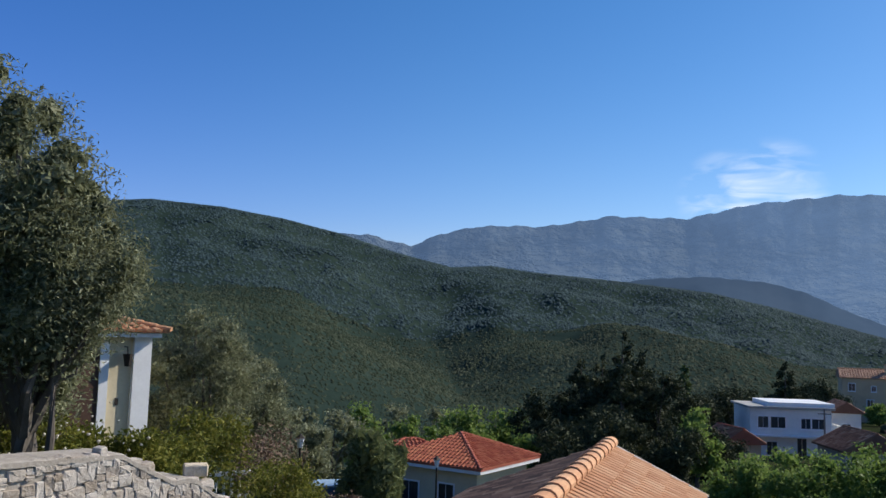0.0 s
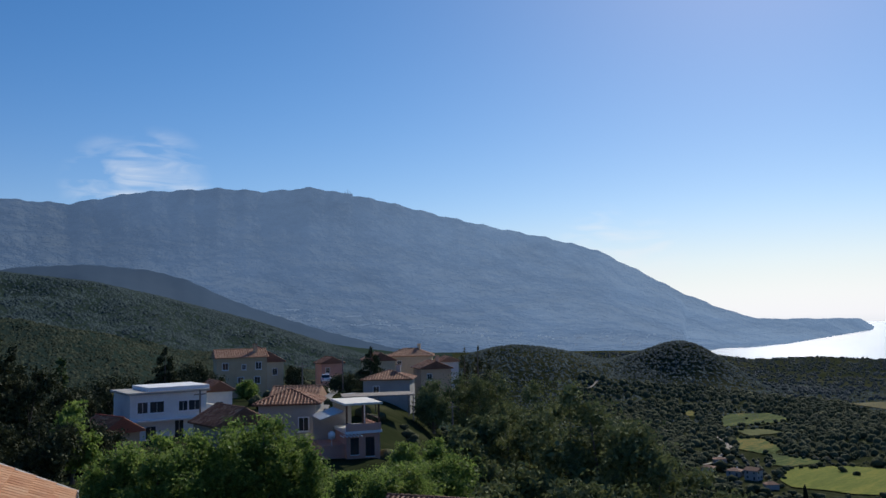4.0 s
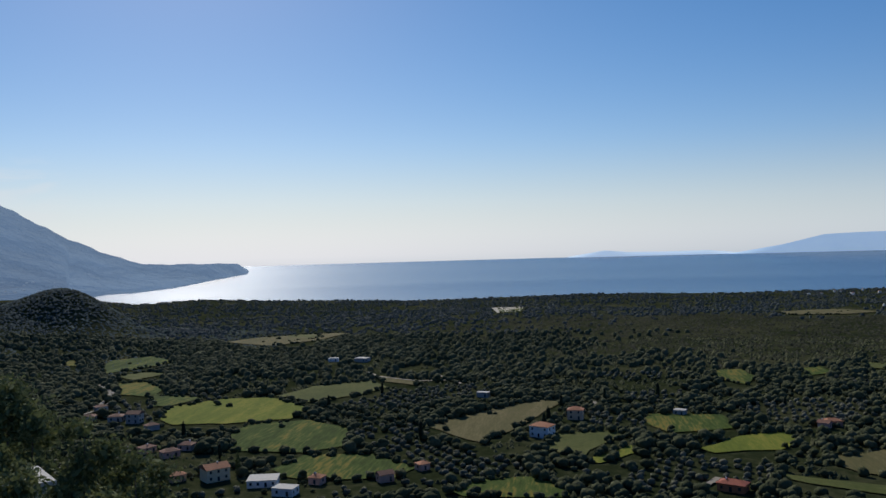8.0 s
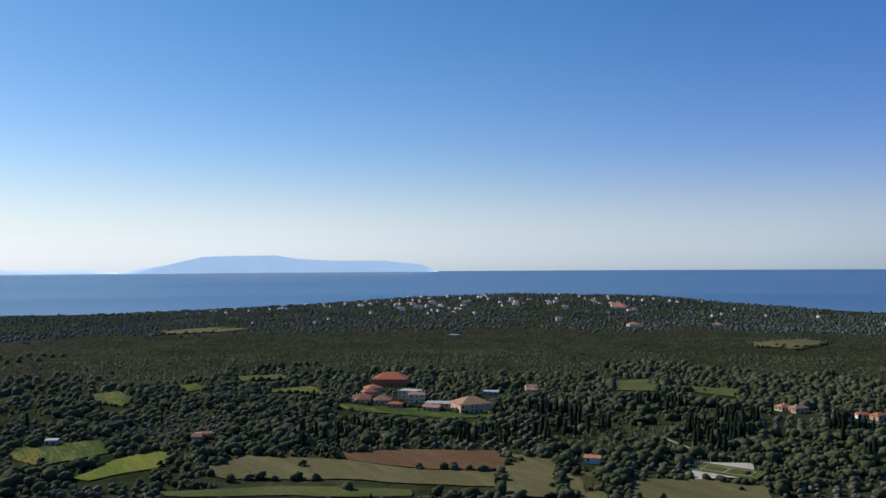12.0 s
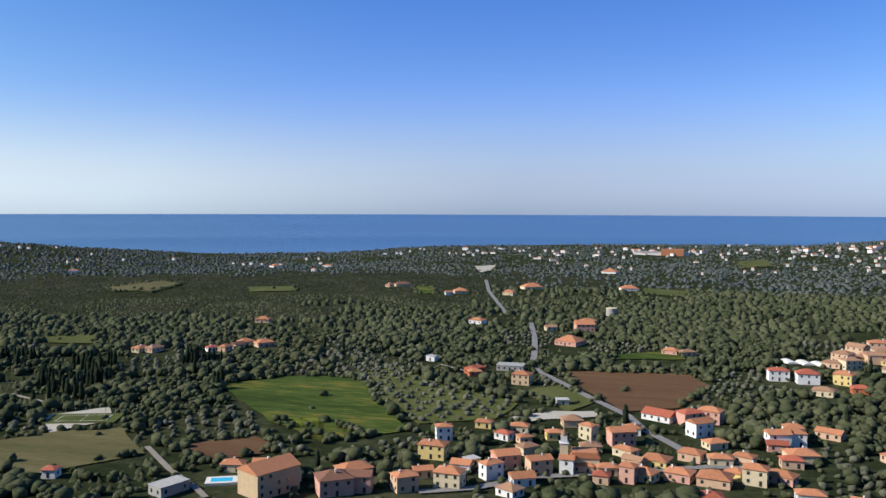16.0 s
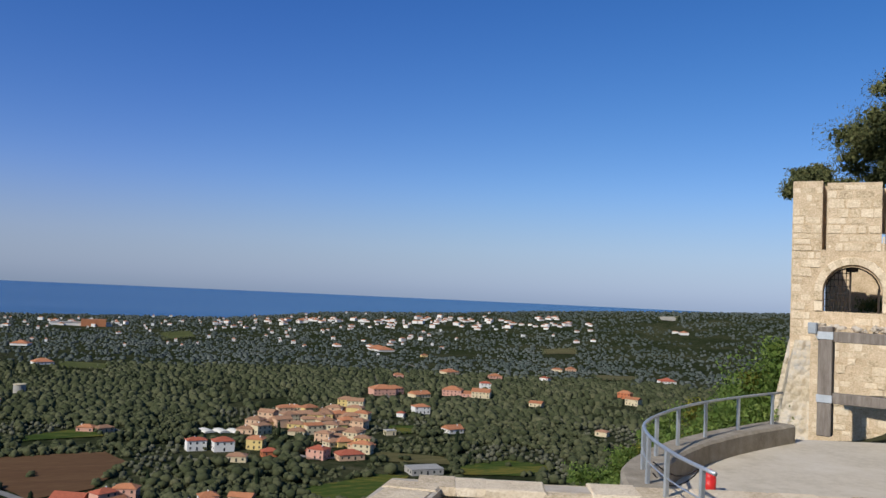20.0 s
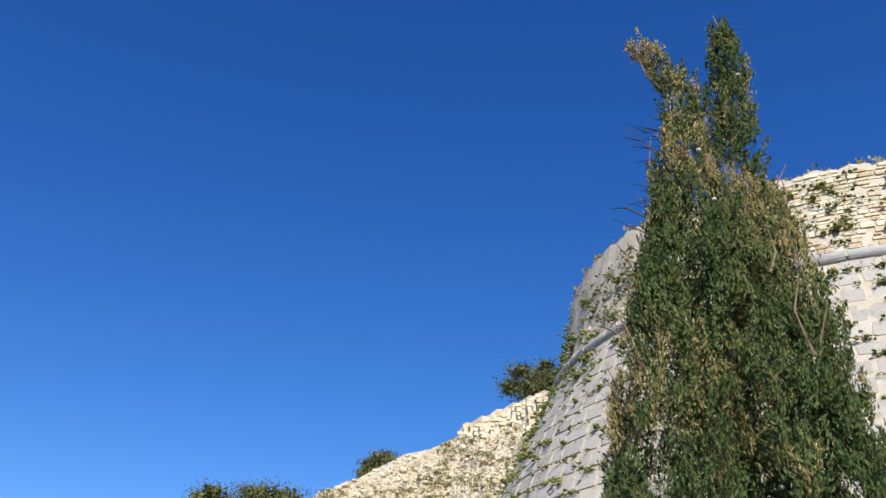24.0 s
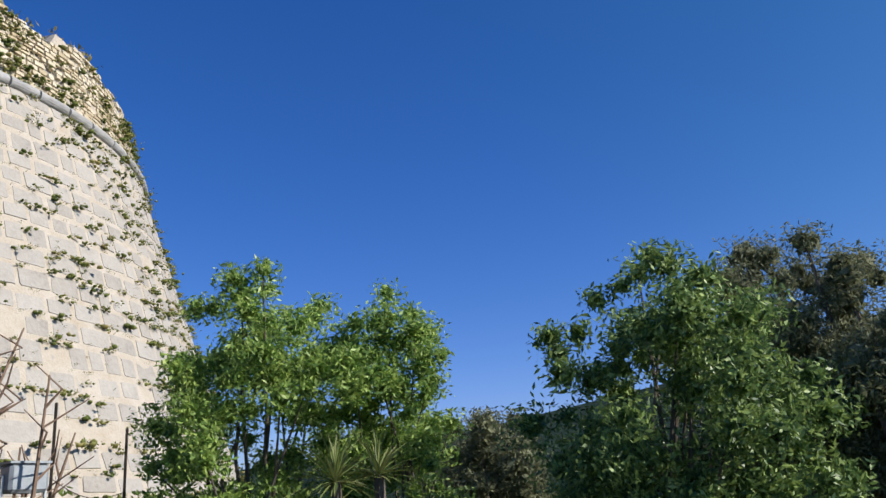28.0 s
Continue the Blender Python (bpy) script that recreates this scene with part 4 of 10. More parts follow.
def hip_roof(w, d, z, rise, over=.5, hip=True):
    """A tiled roof over w by d, with an eave's thickness."""
    a, b = w / 2 + over, d / 2 + over
    bm = bmesh.new()
    if w >= d:
        r = a - b if hip else a
        ridge = [(-r, 0), (r, 0)]
    else:
        r = b - a if hip else b
        ridge = [(0, -r), (0, r)]
    low = [bm.verts.new((x, y, z - .12)) for x, y in ((-a, -b), (a, -b), (a, b), (-a, b))]
    eave = [bm.verts.new((x, y, z)) for x, y in ((-a, -b), (a, -b), (a, b), (-a, b))]
    top = [bm.verts.new((x, y, z + rise)) for x, y in ridge]
    bm.faces.new(low[::-1])
    for i in range(4):
        bm.faces.new((low[i], low[(i + 1) % 4], eave[(i + 1) % 4], eave[i]))
    if w >= d:
        faces = ((eave[0], eave[1], top[1], top[0]), (eave[1], eave[2], top[1]), (eave[2], eave[3], top[0], top[1]), (eave[3], eave[0], top[0]))
    else:
        faces = ((eave[0], eave[1], top[0]), (eave[1], eave[2], top[1], top[0]), (eave[2], eave[3], top[1]), (eave[3], eave[0], top[0], top[1]))
    for f in faces:
        bm.faces.new(f)
    bmesh.ops.remove_doubles(bm, verts=bm.verts, dist=.001)
    return bm


def house(x, y, w, d, turn, wall, roof, storeys):
    """A village house: walls, roof, chimney, door and windows."""
    z = min(ground_at(x + dx, y + dy) for dx in (-w / 2, w / 2) for dy in (-d / 2, d / 2)) + .2
    far = math.hypot(x, y)
    KEEP_HOUSES.append((x, y, max(w, d) * .75 + 2.5))
    if far > 1450:
        FAR_HOUSES.append((x, y, w / 2, d / 2, radians(turn), 3.0 * storeys))
        return None
    h = 3.0 * storeys + HRNG.uniform(-.1, .5)
    words = {"concrete": "flat concrete roof"}.get(roof, roof + " tiled roof")
    shape = "two-storey" if storeys == 2 else "three-storey" if storeys == 3 else "single-storey"
    ob = thing("house", f"{wall} rendered {shape} house with {words}", "house", (x, y, z), turn, "houses of the plain")
    part("wall", box(-w / 2, w / 2, -d / 2, d / 2, -1.5, h), WALLS[wall], ob)
    if roof == "concrete":
        bm = box(-w / 2 - .25, w / 2 + .25, -d / 2 - .25, d / 2 + .25, h, h + .22)
        part("roof", bm, ROOFS[roof], ob)
    else:
        rise = min(w, d) * HRNG.uniform(.2, .27)
        part("roof", hip_roof(w, d, h, rise, .45, HRNG.random() < .8), ROOFS[roof], ob)
        if HRNG.random() < .5 and far < 1200:
            cx, cy = HRNG.uniform(-.3, .3) * w, HRNG.uniform(-.2, .2) * d
            part("chimney", box(cx - .3, cx + .3, cy - .3, cy + .3, h, h + rise + .5), WALLS["white"], ob)
    # windows on the four sides
    most = 2 if far > 1300 else 9
    made = 0
    for side, length in ((0, w), (1, d), (3, d)):
        n = max(1, int(length / 3.4))
        for s in range(storeys):
            for k in range(n):
                if made >= most or HRNG.random() < .12:
                    continue
                u = (k + .5) / n * length - length / 2
                door = s == 0 and k == n // 2 and side == 0
                ww, hh, sill = (1.1, 2.1, 0) if door else (1.1, 1.35, .9)
                win = new("door" if door else "window", window_mesh(ww, hh))
                win.parent = ob
                zz = .1 + s * 3.0 + sill
                win.matrix_basis = (pose(u, -d / 2, zz) if side == 0 else pose(w / 2, u, zz, 0, 0, 90) if side == 1 else pose(-w / 2, u, zz, 0, 0, -90))
                made += 1
    return ob

# ---------------------------------------------------------------- fields and tracks of the plain (plan, in metres)
field(F_LIME, "yellow-green meadow in flower", (518, 273), (563, 289), (596, 260), (601, 226), (563, 185), (524, 182), (505, 221), (501, 257))
field(F_GREEN, "green field of young corn", (615, 358), (666, 390), (680, 369), (641, 333), (609, 326), (601, 278), (567, 291), (562, 301), (604, 326))
field(F_GREEN, "green field of young corn", (774, 469), (809, 477), (843, 451), (819, 409), (770, 418), (730, 436))
field(F_OLIVEF, "olive-green pasture", (711, 417), (739, 401), (730, 374), (691, 386))
field(F_GREEN, "green field of young corn", (793, 523), (798, 509), (770, 491), (768, 502))
field(F_OLIVEF, "olive-green pasture", (608, 225), (653, 207), (681, 167), (646, 147), (613, 159), (580, 191))
field(F_GREEN, "green field of young corn", (469, 207), (502, 205), (519, 171), (490, 135), (449, 126), (432, 145), (434, 184))
field(F_GREEN, "green field of young corn", (398, 150), (426, 143), (430, 107), (406, 78), (385, 85), (379, 122), (385, 140))
field(F_DRY, "dry grass field", (499, 90), (538, 68), (593, 23), (580, 10), (520, 27), (488, 39), (456, 52), (468, 63))
field(F_OLIVEF, "olive-green pasture", (441, 18), (481, 11), (489, -13), (482, -32), (454, -12), (431, -3))
field(F_LIME, "yellow-green meadow in flower", (420, -2), (455, -30), (442, -32), (414, -10))
field(F_GREEN, "green field of young corn", (364, 55), (383, 44), (391, 21), (371, 2), (359, 6), (357, 49))
field(F_DRY, "pale stony ground", (987, 432), (1065, 407), (1105, 349), (1115, 302), (1009, 318), (955, 358))
field(F_DRY, "dry grass field", (716, 178), (697, 151), (671, 127), (654, 126), (677, 156))
field(F_PALE, "pale bare ground", (1886, 180), (1874, 103), (1650, 96), (1591, 142))
field(F_DRY, "dry grass field", (1476, -338), (1574, -467), (1455, -501), (1378, -425), (1375, -340))
field(F_GREEN, "green field of young corn", (539, -44), (537, -92), (498, -90), (487, -53), (506, -41))
field(F_LIME, "yellow-green meadow in flower", (449, -64), (477, -88), (493, -118), (461, -116), (448, -102), (440, -70))
field(F_SOIL, "bare ploughed reddish-brown field", (426, -197), (416, -228), (381, -273), (361, -267), (343, -248), (375, -212), (410, -193))
field(F_DRY, "dry grass field", (430, -119), (448, -153), (412, -191), (374, -211), (341, -246), (320, -229), (374, -173), (405, -127))
field(F_DRY, "dry grass field", (372, -273), (350, -290), (292, -244), (306, -223))
field(F_DRY, "dry grass field", (320, -271), (313, -286), (290, -268), (289, -248))
field(F_OLIVEF, "olive-green pasture", (400, -93), (378, -145), (338, -192), (329, -186), (393, -89))
field(F_GREEN, "green field of young corn", (728, -118), (735, -140), (685, -142), (650, -129), (680, -113))
field(F_GREEN, "green field of young corn", (735, -185), (747, -209), (710, -204), (696, -185))
field(F_OLIVEF, "olive-green pasture", (770, -248), (762, -294), (723, -287), (735, -246))
field(F_GREEN, "green field of young corn", (677, -246), (674, -285), (619, -277), (660, -245))
field(F_GREEN, "green field of young corn", (582, -261), (533, -302), (458, -341), (476, -304), (552, -256))
field(F_OLIVEF, "olive-green pasture", (546, -519), (537, -556), (483, -507), (506, -485))
field(F_OLIVEF, "olive-green pasture", (488, -551), (453, -573), (429, -535), (462, -528))
field(F_DRY, "dry grass field", (718, -920), (714, -1036), (652, -1005), (624, -927), (662, -870))
field(F_OLIVEF, "olive-green pasture", (1088, 383), (1110, 351), (1045, 320), (1003, 352))
field(F_GREEN, "green field of young corn", (1800, 159), (1853, 98), (1621, 96), (1586, 135))
field(F_OLIVEF, "grassy olive grove", (200, -485), (177, -515), (123, -460), (78, -437), (84, -402), (119, -381), (139, -407))
field(F_GREEN, "green vegetable field", (-100, -428), (-152, -454), (-169, -447), (-137, -399), (-104, -398))
field(F_DRY, "dry grass field", (-171, -519), (-210, -493), (-205, -472), (-167, -486))
field(F_OLIVEF, "olive-green pasture", (84, -462), (66, -488), (39, -456), (52, -425))
field(F_GREEN, "green field of young corn", (257, -431), (227, -467), (195, -477), (168, -449), (150, -411), (118, -369), (151, -338), (191, -366))
field(F_LIME, "yellow-green meadow in flower", (190, -370), (168, -377), (136, -355), (151, -338))
field(F_SOIL, "bare ploughed reddish-brown field", (70, -531), (-9, -542), (-22, -510), (-2, -448), (25, -433), (53, -485))
field(F_DRY, "dry grass field", (297, -289), (278, -321), (252, -335), (217, -302), (241, -265), (270, -267))
field(F_SOIL, "bare ploughed reddish-brown field", (207, -319), (183, -340), (168, -327), (167, -314), (188, -295))
field(F_PALE, "pale bare ground", (304, -341), (283, -367), (263, -343), (279, -318))
field(F_GREEN, "green field of young corn", (271, -237), (256, -249), (237, -234), (259, -226))
field(F_DRY, "dry grass field", (320, -281), (313, -287), (269, -252), (273, -240))
field(F_GREEN, "green field of young corn", (332, -1042), (312, -1066), (279, -964), (300, -952))
field(F_GREEN, "green field of young corn", (42, -599), (-2, -629), (-10, -597), (37, -583))
field(F_PALE, "pale bare ground", (373, -1563), (340, -1615), (308, -1417), (318, -1376))
field(F_DRY, "dry grass field", (716, -934), (724, -1036), (656, -1014), (612, -875))
field(F_OLIVEF, "olive-green pasture", (-122, -1813), (-190, -1881), (-183, -1716), (-122, -1667))
field(F_OLIVEF, "olive-green pasture", (538, -972), (487, -1003), (455, -945), (504, -917))
field(F_GREEN, "green field of young corn", (-214, -612), (-234, -610), (-221, -579), (-198, -578))
field(F_GREEN, "green field of young corn", (-202, -462), (-249, -479), (-269, -450), (-236, -433), (-202, -444))
field(F_PALE, "pale bare ground", (-1278, -1693), (-1324, -1676), (-1264, -1609), (-1245, -1639))
field(F_DRY, "dry grass field", (-799, -1415), (-875, -1415), (-829, -1340), (-771, -1355))
field(F_DRY, "dry grass field", (-645, -997), (-710, -981), (-659, -924), (-609, -926))
field(F_OLIVEF, "olive-green pasture", (42, -1120), (-15, -1087), (-12, -1018), (33, -1034))
field(F_PALE, "pale bare ground", (78, -405), (59, -424), (37, -430), (36, -419), (60, -406), (72, -396))
track(M_ROAD, 4.6, (125, -743), (108, -660), (99, -607), (92, -558), (83, -524), (62, -490), (42, -456), (22, -425), (13, -399), (1, -380), (-13, -354))
track(M_ROAD, 4.6, (266, -1184), (223, -1009), (184, -882), (159, -800))
track(M_TRACK, 2.6, (-305, -932), (-284, -859), (-266, -764))
track(M_TRACK, 2.6, (-12, -627), (-21, -610), (-17, -582))
track(M_TRACK, 2.6, (150, -529), (131, -514), (109, -500))
track(M_TRACK, 3, (729, 183), (701, 167), (676, 127), (681, 99))
track(M_TRACK, 3, (670, 411), (626, 374), (584, 345), (554, 336), (533, 337))
track(M_TRACK, 3, (374, -52), (385, -59), (392, -63))
track(M_TRACK, 2.6, (592, -10), (575, -14), (556, -10))
track(M_TRACK, 2.6, (721, 125), (685, 101), (661, 90))
track(M_TRACK, 2.6, (355, -376), (318, -364), (296, -368))
track(M_TRACK, 2.6, (221, -310), (194, -286), (171, -269), (162, -261))
track(M_TRACK, 3, (-312, -953), (-276, -835), (-268, -770), (-276, -743))
track(M_TRACK, 2.6, (-412, -1194), (-421, -1142), (-409, -1075))
track(M_ROAD, 4.6, (-163, -520), (-143, -502), (-129, -499), (-118, -516))
track(M_ROAD, 4.6, (90, -288), (71, -298), (53, -316), (15, -334), (-14, -349), (-33, -352))
track(M_TRACK, 3, (698, 415), (641, 385), (616, 362), (578, 350), (542, 333))
track(M_TRACK, 2.6, (843, 677), (818, 666), (807, 664))
# ---------------------------------------------------------------- houses of the plain (plan, width, depth, turn)
house(144, -275, 18.7, 12.7, -117, "ochre", "orange", 3)
house(120, -280, 12.7, 10.2, -145, "pink", "brown", 2)
house(112, -285, 9.2, 7.1, -167, "pink", "brown", 2)
house(179, -264, 12.3, 7.7, -111, "grey", "concrete", 1)
house(96, -290, 8.6, 6.9, -140, "peach", "orange", 2)
house(81, -299, 10.3, 8.0, -183, "cream", "orange", 2)
house(97, -332, 11.4, 7.4, -182, "yellow", "orange", 2)
house(65, -327, 10.0, 8.2, -147, "pink", "orange", 2)
house(51, -324, 9.2, 6.8, -149, "peach", "orange", 2)
house(68, -313, 8.1, 5.5, -133, "white", "orange", 2)
house(34, -330, 8.8, 5.9, -182, "peach", "orange", 1)
house(25, -330, 7.9, 5.5, -164, "cream", "orange", 1)
house(22, -374, 11.1, 7.3, -155, "pink", "orange", 2)
house(6, -424, 15.2, 9.9, -207, "white", "red", 1)
house(-8, -419, 10.4, 7.5, 214, "pink", "red", 2)
house(-18, -425, 11.1, 6.9, 160, "pink", "orange", 2)
house(15, -343, 8.2, 5.5, -205, "peach", "tan", 1)
house(6, -347, 10.5, 8.9, -197, "yellow", "orange", 1)
house(-8, -359, 9.5, 7.8, 161, "peach", "orange", 1)
house(-19, -355, 9.4, 6.5, 189, "cream", "orange", 1)
house(-3, -331, 10.1, 7.5, 162, "pink", "orange", 1)
house(-16, -329, 12.2, 9.4, 169, "peach", "orange", 1)
house(16, -323, 6.0, 5.5, -195, "pink", "orange", 2)
house(26, -319, 6.0, 5.5, -183, "peach", "red", 1)
house(-45, -390, 9.8, 6.7, 195, "white", "orange", 2)
house(-53, -403, 8.5, 6.1, 185, "white", "orange", 2)
house(-41, -339, 10.4, 7.1, 155, "pink", "orange", 1)
house(-47, -360, 8.6, 5.9, 185, "peach", "red", 1)
house(79, -326, 5.5, 5.2, -131, "yellow", "concrete", 1)
house(60, -349, 8.0, 6.2, -135, "cream", "tan", 1)
house(52, -374, 7.4, 5.5, -160, "yellow", "orange", 1)
house(47, -400, 9.5, 7.7, -161, "peach", "tan", 1)
house(64, -364, 5.8, 5.5, -148, "peach", "orange", 1)
house(87, -487, 10.9, 8.0, -188, "ochre", "orange", 2)
house(102, -529, 17.4, 11.5, -177, "grey", "concrete", 1)
house(120, -503, 8.0, 6.8, -155, "rust", "orange", 1)
house(77, -638, 18.1, 15.2, -201, "pink", "orange", 1)
house(74, -714, 15.6, 12.7, -162, "pink", "orange", 2)
house(172, -731, 13.4, 10.0, -195, "white", "orange", 1)
house(298, -564, 13.1, 9.2, -130, "peach", "orange", 1)
house(313, -551, 8.1, 6.6, -115, "peach", "brown", 1)
house(325, -535, 8.8, 5.6, -127, "white", "red", 1)
house(361, -682, 12.8, 9.8, -170, "peach", "orange", 1)
house(2, -616, 11.1, 7.2, -198, "pink", "orange", 1)
house(107, -1455, 25.9, 21.6, -194, "white", "red", 1)
house(179, -1066, 24.8, 17.3, -148, "cream", "orange", 1)
house(253, -986, 16.8, 13.9, -154, "cream", "orange", 1)
house(262, -962, 8.9, 7.1, -153, "white", "orange", 1)
house(191, -982, 14.0, 10.6, -197, "cream", "orange", 1)
house(56, -1085, 22.1, 18.1, -165, "white", "orange", 1)
house(160, -544, 6.6, 5.5, -192, "white", "concrete", 1)
house(233, -266, 5.5, 5.2, -167, "white", "red", 1)
house(-18, -380, 9.0, 6.8, 212, "cream", "orange", 1)
house(-29, -360, 8.1, 5.7, 157, "peach", "orange", 1)
house(-31, -334, 8.9, 6.6, 167, "cream", "orange", 2)
house(94, -307, 7.3, 5.7, -151, "peach", "orange", 1)
house(57, -441, 6.4, 5.5, -161, "grey", "concrete", 1)
house(-24, -338, 6.7, 5.5, 148, "yellow", "orange", 1)
house(40, -326, 5.5, 5.2, -181, "white", "orange", 2)
house(141, -288, 5.6, 5.3, -132, "white", "concrete", 1)
house(671, -1540, 19.2, 12.2, -184, "pink", "orange", 1)
house(768, -1505, 21.4, 15.9, -118, "pink", "orange", 1)
house(352, -1055, 21.2, 13.3, -140, "cream", "brown", 1)
house(1005, -1211, 16.0, 12.1, -148, "pink", "orange", 1)
house(1416, -1365, 29.9, 21.7, -122, "white", "concrete", 1)
house(1076, -1077, 25.1, 16.4, -113, "cream", "concrete", 1)
house(153, -296, 15.5, 9.7, -161, "cream", "orange", 1)
house(121, -302, 13.0, 9.1, -136, "peach", "orange", 1)
house(169, -293, 9.0, 5.8, -168, "cream", "orange", 1)
house(81, -318, 7.9, 6.0, -184, "white", "orange", 1)
house(10, -327, 8.7, 7.1, -206, "cream", "orange", 1)
house(-52, -370, 12.3, 9.6, 194, "cream", "orange", 1)
house(-52, -394, 9.9, 7.2, 185, "white", "orange", 2)
house(-44, -383, 8.6, 6.3, 185, "pink", "red", 1)
house(-70, -411, 11.4, 7.4, 152, "peach", "orange", 1)
house(-90, -378, 9.7, 8.1, 202, "peach", "orange", 1)
house(-108, -365, 18.7, 15.7, 156, "cream", "orange", 1)
house(-132, -511, 13.0, 8.6, 177, "pink", "red", 1)
house(-149, -500, 16.8, 11.5, 185, "peach", "red", 1)
house(-166, -529, 14.3, 11.7, 198, "peach", "orange", 1)
house(-62, -542, 12.0, 7.6, 186, "white", "red", 2)
house(-78, -538, 12.6, 9.8, 184, "white", "red", 2)
house(-100, -546, 10.7, 6.7, 162, "yellow", "orange", 2)
house(-103, -516, 9.5, 6.7, 181, "rust", "red", 1)
house(-82, -505, 11.2, 8.7, 163, "cream", "tan", 1)
house(-269, -798, 23.6, 16.1, 183, "pink", "orange", 2)
house(-416, -1515, 14.0, 10.9, 157, "yellow", "concrete", 1)
house(-479, -1456, 34.0, 26.2, 174, "rust", "orange", 1)
house(-210, -721, 14.4, 9.8, 156, "yellow", "tan", 2)
house(-216, -711, 14.2, 10.0, 155, "cream", "tan", 2)
house(-146, -677, 13.3, 9.8, 180, "peach", "orange", 2)
house(-154, -680, 13.4, 8.5, 159, "cream", "orange", 2)
house(-165, -675, 13.3, 10.0, 201, "yellow", "orange", 2)
house(-180, -676, 13.4, 9.7, 200, "cream", "tan", 1)
house(-187, -676, 13.5, 8.9, 147, "peach", "tan", 2)
house(-198, -678, 13.6, 8.5, 199, "peach", "orange", 1)
house(-204, -672, 13.5, 9.1, 145, "yellow", "tan", 2)
house(-128, -654, 12.8, 10.0, 141, "peach", "tan", 2)
house(-133, -638, 12.5, 9.3, 180, "yellow", "tan", 1)
house(-142, -643, 12.7, 10.2, 190, "cream", "tan", 2)
house(-154, -645, 12.7, 9.6, 189, "peach", "tan", 2)
house(-162, -635, 12.6, 7.8, 158, "yellow", "tan", 2)
house(-170, -640, 12.7, 10.5, 157, "yellow", "tan", 2)
house(-182, -641, 12.8, 10.8, 186, "peach", "orange", 2)
house(-188, -632, 12.7, 9.3, 175, "peach", "tan", 2)
house(-200, -641, 12.9, 9.4, 145, "cream", "orange", 2)
house(-112, -618, 12.1, 9.7, 142, "peach", "tan", 2)
house(-126, -625, 12.3, 9.8, 191, "yellow", "tan", 1)
house(-132, -620, 12.2, 9.3, 190, "peach", "tan", 2)
house(-142, -614, 12.1, 8.4, 149, "yellow", "tan", 1)
house(-152, -617, 12.2, 8.6, 178, "cream", "tan", 2)
house(-162, -612, 12.2, 8.8, 200, "cream", "tan", 2)
house(-171, -607, 12.1, 9.7, 186, "yellow", "tan", 1)
house(-179, -610, 12.2, 9.5, 186, "peach", "orange", 2)
house(-187, -605, 12.2, 9.5, 135, "peach", "tan", 2)
house(-102, -597, 11.7, 8.5, 152, "peach", "tan", 1)
house(-112, -594, 11.6, 8.7, 204, "cream", "tan", 2)
house(-136, -587, 11.6, 9.7, 159, "cream", "tan", 1)
house(-148, -589, 11.7, 7.4, 188, "cream", "orange", 2)
house(-161, -591, 11.8, 9.8, 157, "cream", "tan", 2)
house(-166, -585, 11.7, 7.8, 199, "peach", "tan", 1)
house(-178, -583, 11.7, 8.8, 198, "cream", "tan", 1)
house(-148, -557, 11.1, 7.7, 137, "peach", "tan", 2)
house(-160, -561, 11.3, 7.7, 156, "cream", "tan", 1)
house(-168, -557, 11.2, 8.4, 135, "cream", "tan", 2)
house(-150, -542, 10.9, 8.4, 200, "cream", "tan", 1)
house(-157, -541, 10.9, 8.9, 186, "yellow", "orange", 1)
house(-169, -537, 10.9, 7.7, 155, "yellow", "tan", 2)
house(-99, -540, 10.6, 8.4, 152, "yellow", "orange", 2)
house(-131, -504, 11.4, 9.6, 137, "pink", "red", 2)
house(-163, -516, 11.9, 7.7, 144, "cream", "orange", 2)
house(-282, -803, 18.5, 13.0, 196, "pink", "orange", 2)
house(-239, -657, 6.3, 5.5, 142, "white", "red", 1)
house(-301, -777, 18.1, 14.1, 194, "cream", "orange", 1)
house(-263, -674, 13.9, 9.8, 181, "white", "orange", 2)
house(-342, -788, 19.7, 16.0, 149, "pink", "orange", 2)
house(-354, -779, 16.4, 11.3, 148, "pink", "orange", 1)
house(-366, -770, 18.5, 13.3, 147, "cream", "orange", 2)
house(-405, -843, 11.9, 8.8, 166, "white", "red", 2)
house(-253, -580, 13.0, 11.0, 191, "white", "orange", 1)
house(-394, -705, 12.4, 9.8, 133, "cream", "orange", 1)
house(-202, -577, 7.9, 5.5, 183, "cream", "concrete", 1)
house(-505, -705, 14.4, 9.0, 116, "cream", "orange", 2)
house(-529, -754, 14.1, 9.4, 127, "rust", "orange", 2)
house(-695, -899, 20.2, 16.7, 164, "white", "red", 1)
house(-483, -1432, 30.7, 23.7, 183, "rust", "orange", 1)
house(-417, -1505, 11.9, 7.4, 177, "white", "red", 1)
house(-518, -1323, 10.8, 7.5, 181, "yellow", "orange", 1)
house(-427, -998, 20.7, 17.2, 192, "cream", "orange", 1)
house(-467, -945, 16.1, 11.7, 166, "pink", "orange", 1)
house(-526, -922, 12.2, 8.1, 122, "white", "red", 1)
house(-620, -1053, 15.5, 10.2, 142, "cream", "orange", 1)
house(-652, -1068, 14.3, 11.7, 161, "peach", "orange", 1)
house(-181, -454, 19.6, 12.8, 180, "grey", "concrete", 1)
house(-341, -953, 11.6, 7.5, 172, "pink", "orange", 1)
house(-366, -550, 9.3, 7.4, 128, "cream", "tan", 1)
house(-952, -1475, 11.1, 7.5, 139, "cream", "orange", 1)
house(-913, -1477, 11.0, 9.1, 170, "white", "orange", 1)
